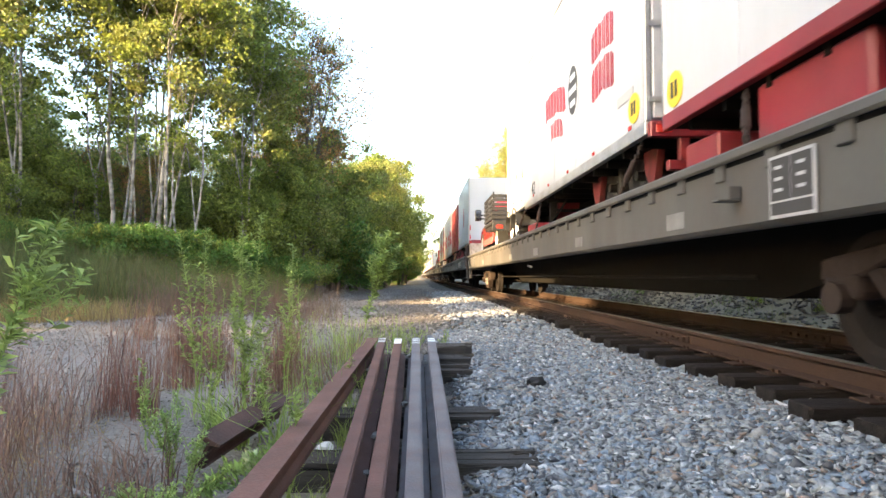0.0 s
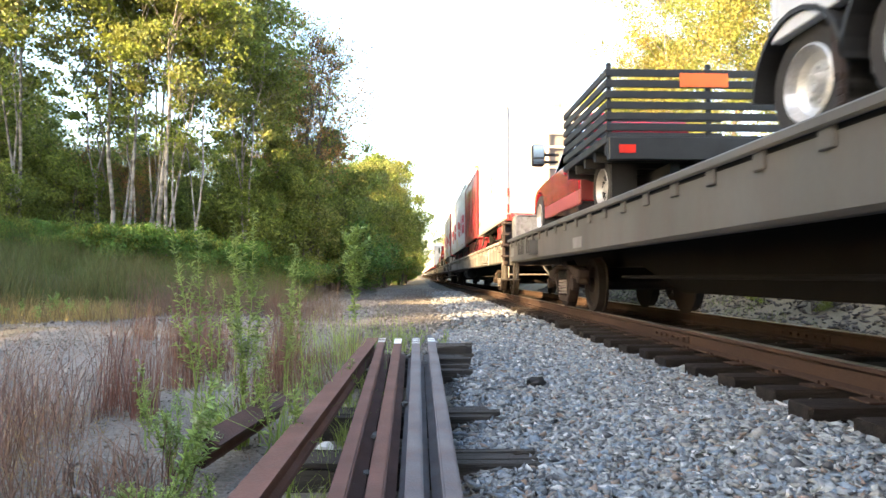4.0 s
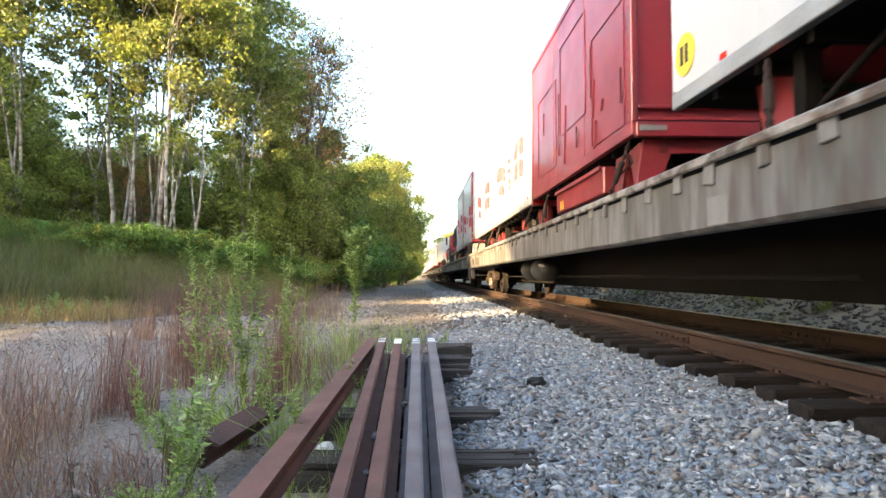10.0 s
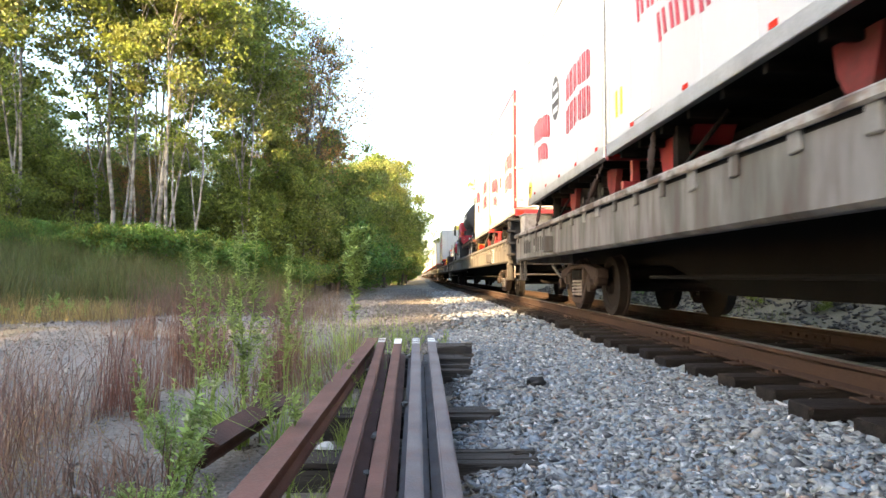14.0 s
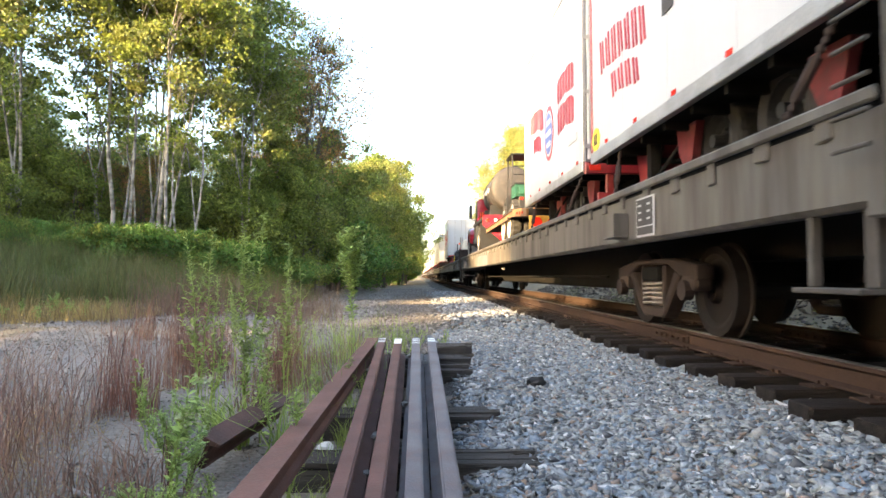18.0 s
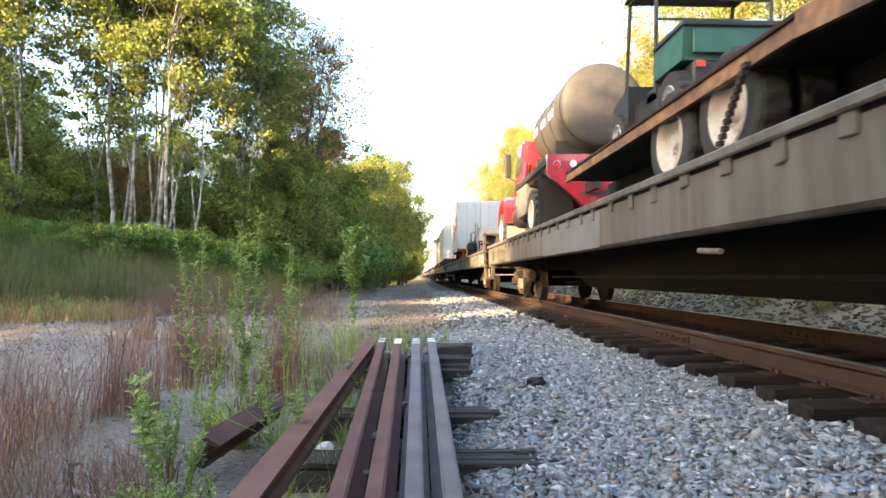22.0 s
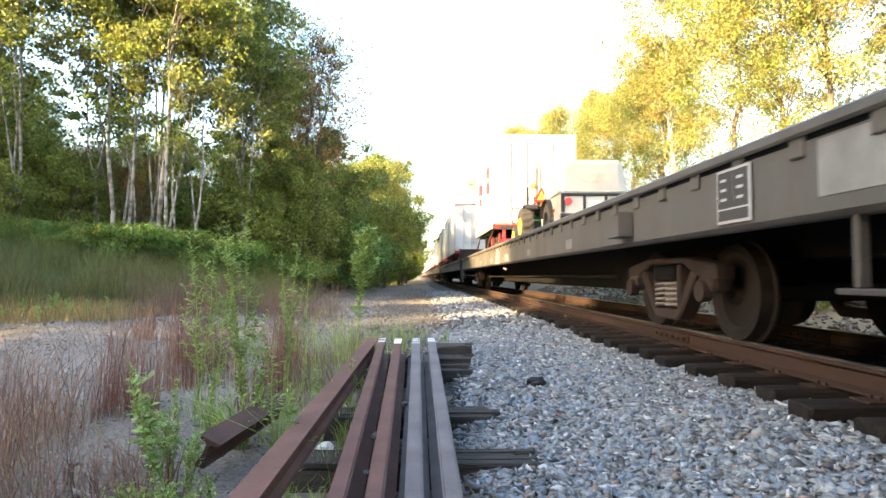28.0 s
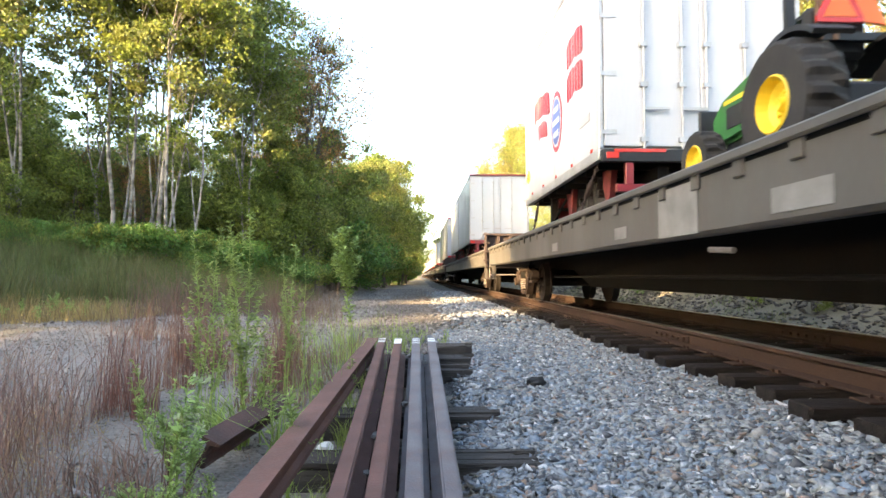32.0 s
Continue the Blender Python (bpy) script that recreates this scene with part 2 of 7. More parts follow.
# ---- building helpers
def mesh_of(name, bm, mat, smooth=False):
    me = bpy.data.meshes.new(name)
    bm.normal_update()
    bm.to_mesh(me)
    bm.free()
    for m in (mat if isinstance(mat, (list, tuple)) else [mat]):
        me.materials.append(m)
    if smooth:
        me.shade_smooth()
    return me


def part(name, bm, mat, parent, label="", at=None, smooth=False):
    ob = new(name, bm if isinstance(bm, bpy.types.Mesh) else mesh_of(name, bm, mat, smooth))
    ob.parent = parent
    if at is not None:
        ob.matrix_basis = at if isinstance(at, Matrix) else Matrix.Translation(at)
    return tagged(ob, label)


def thing(name, label, category, group="", kind="", at=None):
    ob = new(name)
    ob.empty_display_size = 0.3
    if at is not None:
        ob.matrix_basis = at if isinstance(at, Matrix) else Matrix.Translation(at)
    return tagged(ob, label, category, group, kind)


def box(bm, x0, x1, y0, y1, z0, z1, bevel=0.0, mat=0):
    r = bmesh.ops.create_cube(bm, size=1.0, matrix=Matrix.Translation(((x0 + x1) / 2, (y0 + y1) / 2, (z0 + z1) / 2)) @ Matrix.Diagonal((x1 - x0, y1 - y0, z1 - z0, 1)))
    vs = r["verts"]
    fs = {f for v in vs for f in v.link_faces}
    for f in fs:
        f.material_index = mat
    if bevel:
        es = list({e for v in vs for e in v.link_edges})
        bmesh.ops.bevel(bm, geom=es, offset=bevel, segments=1, affect="EDGES", clamp_overlap=True, material=-1)
    return bm


def boxes(*args, bevel=0.0):
    bm = bmesh.new()
    for a in args:
        box(bm, *a, bevel=bevel)
    return bm


def prism(bm, pts, axis, a, b, mat=0):
    """An outline in the two other axes, drawn out along axis from a to b."""
    def put(p, v):
        return {"x": (v, p[0], p[1]), "y": (p[0], v, p[1]), "z": (p[0], p[1], v)}[axis]
    lo = [bm.verts.new(put(p, a)) for p in pts]
    hi = [bm.verts.new(put(p, b)) for p in pts]
    fs = [bm.faces.new(lo), bm.faces.new(hi[::-1])]
    k = len(pts)
    for i in range(k):
        fs.append(bm.faces.new((lo[i], hi[i], hi[(i + 1) % k], lo[(i + 1) % k])))
    for f in fs:
        f.material_index = mat
    bmesh.ops.recalc_face_normals(bm, faces=fs)
    return bm


def tube(bm, p, q, r, r2=None, seg=10):
    p, q = Vector(p), Vector(q)
    d = q - p
    m = Matrix.Translation((p + q) / 2) @ d.to_track_quat("Z", "Y").to_matrix().to_4x4()
    bmesh.ops.create_cone(bm, cap_ends=True, segments=seg, radius1=r, radius2=r if r2 is None else r2, depth=d.length, matrix=m)
    return bm


def lathe(bm, prof, axis="x", seg=28, centre=(0, 0, 0), caps=True, tread=0.0):
    """A profile of (radius, along) turned round an axis."""
    rings = []
    cx, cy, cz = centre
    for j, (r0, a) in enumerate(prof):
        ring = []
        for i in range(seg):
            r = r0 * (1 - tread) if tread and (i + 2 * (j > len(prof) // 2)) % 4 > 1 and 2 <= j < len(prof) - 2 else r0
            c, s = r * math.cos(2 * math.pi * i / seg), r * math.sin(2 * math.pi * i / seg)
            ring.append(bm.verts.new((cx + a, cy + c, cz + s) if axis == "x" else (cx + c, cy + a, cz + s) if axis == "y" else (cx + c, cy + s, cz + a)))
        rings.append(ring)
    fs = []
    for u, v in zip(rings, rings[1:]):
        for i in range(seg):
            fs.append(bm.faces.new((u[i], u[(i + 1) % seg], v[(i + 1) % seg], v[i])))
    if caps:
        fs.append(bm.faces.new(rings[0]))
        fs.append(bm.faces.new(rings[-1][::-1]))
    bmesh.ops.recalc_face_normals(bm, faces=fs)
    return bm


def raw(name, verts, faces, mat, idx=None, smooth=False):
    me = bpy.data.meshes.new(name)
    verts = np.asarray(verts, dtype=np.float32)
    faces = np.asarray(faces, dtype=np.int32)
    k = faces.shape[1]
    me.vertices.add(len(verts))
    me.vertices.foreach_set("co", verts.ravel())
    me.loops.add(faces.size)
    me.loops.foreach_set("vertex_index", faces.ravel())
    me.polygons.add(len(faces))
    me.polygons.foreach_set("loop_start", np.arange(0, faces.size, k, dtype=np.int32))
    for m in (mat if isinstance(mat, (list, tuple)) else [mat]):
        me.materials.append(m)
    if idx is not None:
        me.polygons.foreach_set("material_index", np.asarray(idx, dtype=np.int32))
    me.update(calc_edges=True)
    me.validate()
    if smooth:
        me.shade_smooth()
    return me


def stuff(name, me, label, category, parent=None):
    ob = new(name, me)
    ob.parent = parent
    return tagged(ob, label, "" if parent else category, kind="stuff")


# ---- the ground
TRACK_X = 3.58       # middle of the track
GAUGE = 0.7525       # middle of the track to the middle of a rail head


def smooth(a, b, v):
    v = np.clip((v - a) / (b - a), 0, 1)
    return v * v * (3 - 2 * v)


def ground_z(x, y):
    x, y = np.asarray(x, float), np.asarray(y, float)
    low = -0.62 + 0.07 * (np.clip(y, 0.5, 6.5) - 2.34)
    z = low + (-0.315 - low) * smooth(0.35, 2.05, x)
    z = z + 0.075 * smooth(0.12, 0.40, x) * smooth(1.3, 0.6, x) * smooth(1.5, 2.5, y) * smooth(8.0, 6.0, y)
    z = z + (-0.55 + 0.315) * smooth(5.3, 7.0, x)
    z = z + 1.7 * smooth(6.8, 11.5, x)
    z = z + (0.10 * smooth(-2.0, -5.0, x) + 1.5 * smooth(-3.2, -12.0, x) * smooth(9, 19, y))
    z = z + 0.04 * np.sin(x * 1.7 + 1.3) * np.sin(y * 1.1) * smooth(0.0, -1.5, x)
    return z


def axis_steps(lo, hi, near, fine, grow):
    out, v, d = [near], near, fine
    while v < hi:
        v += d
        d *= grow
        out.append(min(v, hi))
    v, d = near, fine
    while v > lo:
        v -= d
        d *= grow
        out.insert(0, max(v, lo))
    return np.array(out)


gx = axis_steps(-2500, 2500, 1.2, 0.16, 1.07)
gy = axis_steps(-2500, 3000, 5.0, 0.25, 1.055)
GX, GY = np.meshgrid(gx, gy)
gv = np.stack([GX, GY, ground_z(GX, GY)], -1).reshape(-1, 3)
nx, ny = len(gx), len(gy)
ii = (np.arange(ny - 1)[:, None] * nx + np.arange(nx - 1)[None, :]).ravel()
gf = np.stack([ii, ii + 1, ii + nx + 1, ii + nx], -1)
fc = gv[gf].mean(1)
on_bed = (fc[:, 0] > 0.25 + 0.15 * np.sin(fc[:, 1] * 2) + 0.07 * np.clip(fc[:, 1] - 8, 0, 12)) & (fc[:, 0] < 6.6)
on_road = (fc[:, 0] > -5.2 - 0.05 * fc[:, 1] + 0.25 * np.sin(fc[:, 1])) & ~on_bed & (fc[:, 1] < 60) & (fc[:, 0] < 2)
ground = new("ground", raw("ground", gv, gf, [M_EARTH, M_GRAVEL_ROAD, M_BALLAST_BED], np.where(on_bed, 2, np.where(on_road, 1, 0)), True))
tagged(ground, "earth, grey gravel track and ballast bed beside the railway", "ground", kind="structure")


def ballast(count, x0, x1, y0, y1, size, seed, edge=0.30, soft=0.0):
    """Loose crushed stones lying on the ballast bed, joined into one mesh."""
    rng = np.random.default_rng(seed)
    base = np.array([[1, 0, 0], [-1, 0, 0], [0, 1, 0], [0, -1, 0], [0, 0, 1], [0, 0, -1]], float)
    fa = np.array([[4, 0, 2], [4, 2, 1], [4, 1, 3], [4, 3, 0], [0, 5, 2], [2, 5, 1], [1, 5, 3], [3, 5, 0]])
    px = x0 + (x1 - x0) * rng.random(count)
    py = y0 + (y1 - y0) * rng.random(count)
    keep = px > edge + 0.22 * np.sin(py * 1.3) * rng.random(count) + soft * rng.random(count)
    px, py = px[keep], py[keep]
    n = len(px)
    s = size * (0.55 + 0.9 * rng.random(n) ** 1.6)
    v = base[None] * (0.7 + 0.6 * rng.random((n, 6, 3))) + 0.38 * rng.normal(size=(n, 6, 3))
    v = v * (s[:, None, None] * np.stack([0.85 + 0.7 * rng.random(n), 0.45 + 0.4 * rng.random(n), 0.28 + 0.32 * rng.random(n)], -1)[:, None, :])
    a, b = rng.random(n) * 6.283, (rng.random(n) - 0.5) * 2.6
    ca, sa, cb, sb = np.cos(a)[:, None], np.sin(a)[:, None], np.cos(b)[:, None], np.sin(b)[:, None]
    x, y, z = v[..., 0], v[..., 1], v[..., 2]
    y, z = y * cb - z * sb, y * sb + z * cb
    x, y = x * ca - y * sa, x * sa + y * ca
    out = np.stack([x + px[:, None], y + py[:, None], z + (ground_z(px, py) + s * 0.18 + 0.03 * rng.random(n))[:, None]], -1)
    f = (fa[None] + (np.arange(n) * 6)[:, None, None]).reshape(-1, 3)
    return raw("ballast", out.reshape(-1, 3), f, M_STONE)


stuff("ballast_stones", ballast(105000, 0.12, 2.42, 1.6, 10.0, 0.025, 3, 0.26, 0.16), "loose grey crushed ballast stones beside the rails", "ballast")
stuff("ballast_stones", ballast(36000, 0.12, 6.4, -7.0, 1.6, 0.038, 8), "grey crushed ballast stones along the track", "ballast")
stuff("ballast_stones", ballast(42000, 0.15, 6.3, 9.5, 34.0, 0.05, 5, 0.35, 1.2), "grey crushed ballast stones farther along the track", "ballast")
stuff("ballast_stones", ballast(14000, 2.42, 6.5, 1.6, 10.0, 0.045, 6), "grey ballast stones between and beyond the rails", "ballast")


def road_gravel(count, x0, x1, y0, y1, size, seed):
    me = ballast(count, x0, x1, y0, y1, size, seed, -9.0)
    me.materials.clear()
    me.materials.append(M_ROAD_STONE)
    return me


def rubble(count, x0, x1, y0, y1, size, seed):
    me = ballast(count, x0, x1, y0, y1, size, seed)
    me.materials.clear()
    me.materials.append(M_RUBBLE)
    return me


stuff("road_stones", road_gravel(15000, -5.5, 0.4, 2.2, 11.0, 0.010, 15), "small loose stones on the gravel track", "gravel")
stuff("road_stones", road_gravel(22000, -6.5, 1.4, 9.0, 42.0, 0.020, 16), "loose stones on the gravel track farther on", "gravel")
stuff("ballast_stones", road_gravel(9000, -1.0, 0.7, 6.2, 30.0, 0.018, 17), "small stones strewn between track and ballast", "gravel")
stuff("rubble", rubble(6500, 6.3, 9.5, 2.0, 40.0, 0.06, 14), "dark rubble and dug earth beyond the track", "rubble")


# ---- the running track
RAIL_PROFILE = [(-0.037, 0), (0.037, 0), (0.037, -0.035), (0.010, -0.055), (0.009, -0.145), (0.070, -0.165), (0.070, -0.178), (-0.070, -0.178), (-0.070, -0.165), (-0.009, -0.145), (-0.010, -0.055), (-0.037, -0.035)]


def rail_bm(y0, y1, top_mat=1):
    bm = bmesh.new()
    prism(bm, RAIL_PROFILE, "y", y0, y1)
    for f in bm.faces:
        if f.normal.z > 0.9 and f.calc_center_median().z > -0.01:
            f.material_index = top_mat
    es = [e for e in bm.edges if all(abs(v.co.z) < 0.001 and abs(abs(v.co.x) - 0.037) < 0.001 for v in e.verts) and abs(e.verts[0].co.y - e.verts[1].co.y) > 0.1]
    bmesh.ops.bevel(bm, geom=es, offset=0.009, segments=2, affect="EDGES", material=-1)
    return bm


track = thing("railway_track", "railway track with rusty steel rails on dark timber ties", "track", kind="structure")
for side in (-1, 1):
    x = TRACK_X + side * GAUGE
    for y0, y1 in ((-14.0, 6.81), (6.82, 18.7), (18.71, 30.6), (30.61, 700.0)):
        part("rail", rail_bm(y0, y1), [M_RAIL, M_RAIL_TOP], track, "rusty steel running rail", at=(x, 0, 0))
    for jy in (6.815, 18.705):
        for s in (-1, 1):
            bm = boxes((x + s * 0.012, x + s * 0.03, jy - 0.45, jy + 0.45, -0.14, -0.06), bevel=0.006)
            for k in range(6):
                tube(bm, (x + s * 0.02, jy - 0.37 + k * 0.148, -0.10), (x + s * 0.058, jy - 0.37 + k * 0.148, -0.10), 0.017, seg=6)
            part("joint_bar", bm, M_RAIL, track, "bolted rusty joint bar")
rng = random.Random(4)
tie_mesh = []
for k in range(5):
    bm = boxes((-1.3 + rng.uniform(-.02, .02), 1.3, -0.115, 0.115, -0.18, 0), bevel=0.012)
    for v in bm.verts:
        v.co += Vector((rng.uniform(-.012, .012), rng.uniform(-.008, .008), rng.uniform(-.006, .006)))
    tie_mesh.append(mesh_of("tie", bm, M_TIE))
plate_mesh = mesh_of("tie_plate", boxes((-0.19, 0.19, -0.09, 0.09, 0, 0.014), (-0.095, -0.075, -0.05, -0.03, 0, 0.04), (-0.095, -0.075, 0.03, 0.05, 0, 0.04), bevel=0.003), M_RAIL)
y = -3.0
n_tie = 0
while y < 120:
    m = Matrix.Translation((TRACK_X + rng.uniform(-0.06, 0.08), y, -0.192)) @ Euler((rng.uniform(-.02, .02), 0, rng.uniform(-.03, .03))).to_matrix().to_4x4()
    tie = part("tie", tie_mesh[n_tie % 5], None, track, at=m)
    if y < 22:
        for side in (-1, 1):
            part("tie_plate", plate_mesh, None, track, at=Matrix.Translation((TRACK_X + side * GAUGE, y, -0.192)))
    n_tie += 1
    y += rng.uniform(0.47, 0.56)


# ---- the pile of spare rails
def pile_z(y):
    return -0.276 + 0.07 * (y - 2.34)


def spare_rail(xn, yn, xf, yf, dz, mat, label, zn=None, zf=None, roll=0.0, bands=(), size=1.0):
    """A loose rail from its near end to its far end; roll turns it about its length; bands: paint marks, metres from the far end."""
    p, q = Vector((xn, yn, (pile_z(yn) if zn is None else zn) + dz)), Vector((xf, yf, (pile_z(yf) if zf is None else zf) + dz))
    d = q - p
    t = thing("spare_rail", label, "rail", "pile of spare rails", at=Matrix.Translation(p) @ d.to_track_quat("Y", "Z").to_matrix().to_4x4() @ Euler((0, radians(roll), 0)).to_matrix().to_4x4())
    bm = rail_bm(0, d.length, 0)
    bmesh.ops.transform(bm, matrix=Matrix.Diagonal((size, 1, size, 1)), verts=bm.verts)
    part("rail_body", bm, mat, t)
    for b, w in bands:
        part("paint_band", boxes((-0.033, 0.033, d.length - b - w, d.length - b, -0.004, 0.003), bevel=0.001), M_LENS_WHITE, t, "worn white paint mark on the rail head")
    return t


spare_rail(-0.295, 0.9, -0.335, 5.95, 0, M_RAIL_RED, "reddish rusted spare rail lying on old ties", bands=((0.05, 0.02), (0.14, 0.02), (0.21, 0.02)))
spare_rail(-0.155, 0.9, -0.185, 5.92, 0, M_RAIL_RED, "reddish rusted spare rail with a white painted end", bands=((0.06, 0.05), (0.14, 0.14)))
spare_rail(-0.012, 0.9, -0.018, 5.97, 0, M_RAIL_GREY, "greyish worn spare rail lying on old ties", bands=((0.10, 0.02), (0.20, 0.02), (0.30, 0.02)))
spare_rail(0.137, 0.9, 0.125, 5.93, 0, M_RAIL_GREY, "greyish worn spare rail lying on old ties", bands=((0.05, 0.03), (0.14, 0.05)))
spare_rail(-0.62, 1.1, -0.42, 6.0, -0.146, M_RAIL_RED, "single rusted rail lying upside down along the pile", zn=-0.227, zf=-0.03, roll=176, size=0.82)
spare_rail(-1.15, 3.35, -0.98, 4.35, 0, M_RAIL_OLD, "short rusty rail lying tilted, half hidden in weeds", zn=-0.44, zf=-0.40, roll=205, size=0.9)
rng = random.Random(9)
for yy, xa, xb, dz in ((3.38, -0.68, 0.64, 0.0), (4.2, -0.62, 0.57, 0.0), (5.5, -0.5, 0.48, 0.01), (5.9, -0.45, 0.53, 0.03), (6.25, 0.16, 0.57, 0.07)):
    # weathered into long splinters of uneven length, with clefts between
    tie = thing("old_tie", "splintered weathered tie under the spare rails", "railway tie", "ties under the pile", at=Matrix.Translation((0, yy, pile_z(yy) - 0.194 + dz)) @ Euler((0.07, 0, rng.uniform(-.05, .05))).to_matrix().to_4x4())
    y0 = -0.115
    while y0 < 0.11:
        w = rng.uniform(0.04, 0.09)
        z0 = -0.16
        while z0 < -0.012:
            h = min(rng.uniform(0.05, 0.11), -z0)
            cut = rng.choice((0, 0, 0.03, 0.08, 0.16)) + rng.uniform(0, 0.03)
            bm = bmesh.new()
            box(bm, xa - rng.uniform(0, 0.05), xb - cut, y0, min(y0 + w, 0.115) - 0.003, z0, z0 + h - 0.003)
            sl, tw = rng.uniform(-.02, .02), rng.uniform(-.012, .012)
            for v in bm.verts:
                e = (v.co.x - xa) / (xb - xa)
                v.co += Vector((rng.uniform(-.015, .015), sl * e * 0.5 + rng.uniform(-.003, .003), tw * e + rng.uniform(-.005, .005)))
            part("splinter", bm, M_TIE_OLD, tie)
            z0 += h
        y0 += w


# ---- the train: q runs along it, and at time t a point q stands at y = q - gone(t)
def gone(t):
    return 2.95 * t - 0.0022 * t * t


MOVERS = []      # what rides along: (object, q)
WHEELSETS = []   # what rolls
PITCH_Q, CAR_LEN = 28.13, 27.0
FRONTS = [-1.2 + PITCH_Q * k for k in range(19)]
HALF = 1.52
tab_rng = random.Random(31)


def flat_car(body_mat, top, bottom, label, full=True):
    """An 89-foot flat car. Its own space: y from 0 (leading end) to CAR_LEN, x across, z over the rail."""
    car = thing("flat_car", label, "flat car", "flat cars of the train")
    L = CAR_LEN
    deck = top - 0.05
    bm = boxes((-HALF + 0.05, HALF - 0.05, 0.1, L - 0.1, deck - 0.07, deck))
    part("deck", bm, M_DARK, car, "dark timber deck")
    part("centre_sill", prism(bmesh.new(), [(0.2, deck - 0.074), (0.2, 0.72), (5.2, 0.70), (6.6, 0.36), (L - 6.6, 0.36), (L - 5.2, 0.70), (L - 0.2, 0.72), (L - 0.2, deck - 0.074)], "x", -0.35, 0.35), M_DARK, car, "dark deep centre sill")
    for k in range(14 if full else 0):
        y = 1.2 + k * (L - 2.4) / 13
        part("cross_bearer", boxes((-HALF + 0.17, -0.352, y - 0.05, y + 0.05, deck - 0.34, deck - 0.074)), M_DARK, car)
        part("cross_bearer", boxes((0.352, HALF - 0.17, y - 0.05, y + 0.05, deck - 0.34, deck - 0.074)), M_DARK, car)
    for s in (-1, 1):
        bm = bmesh.new()
        prof = [(s * (HALF - 0.02), top - 0.101), (s * (HALF - 0.02), bottom + 0.03), (s * (HALF - 0.06), bottom), (s * (HALF - 0.16), bottom), (s * (HALF - 0.16), bottom + 0.02), (s * (HALF - 0.05), bottom + 0.04), (s * (HALF - 0.05), top - 0.101)]
        prism(bm, prof, "y", 0.0, L)
        sill = part("side_sill", bm, body_mat, car, "painted steel side sill")
        bm = bmesh.new()
        box(bm, s * HALF - 0.03, s * HALF + 0.012, 0, L, top - 0.074, top, bevel=0.014)
        part("top_chord", bm, M_CHORD_WORN if body_mat is M_SILL_WORN else body_mat, car)
        tab = mesh_of("tab", boxes((-0.004, 0.024, -0.062, 0.062, -0.125, 0.0), bevel=0.008), body_mat)
        pale_tab = mesh_of("tab", boxes((-0.004, 0.024, -0.062, 0.062, -0.125, 0.0), bevel=0.008), M_PATCH)
        n = int(L / 0.62)
        for k in range(n if full or s < 0 else 0):
            worn = body_mat is not M_SILL
            m = Matrix.Translation((s * (HALF - 0.002), 0.35 + k * (L - 0.7) / (n - 1) + (tab_rng.uniform(-.05, .05) if worn else 0), top - 0.06))
            if worn:
                m = m @ Euler((tab_rng.uniform(-.12, .12), 0, 0)).to_matrix().to_4x4() @ Matrix.Diagonal((1, tab_rng.uniform(0.8, 1.25), tab_rng.uniform(0.9, 1.35), 1))
            part("stake_tab", pale_tab if worn and tab_rng.random() < (0.15 if body_mat is M_SILL_BROWN else 0.45) else tab, None, car, at=m)
        # a near-black strip stands in for the shade inside the slot
        part("slot_strip", boxes((s * (HALF - 0.03) - 0.004, s * (HALF - 0.03) + 0.004, 0.05, L - 0.05, top - 0.145, top - 0.07)), M_DARK, car, "dark slot under the top chord")
    return car


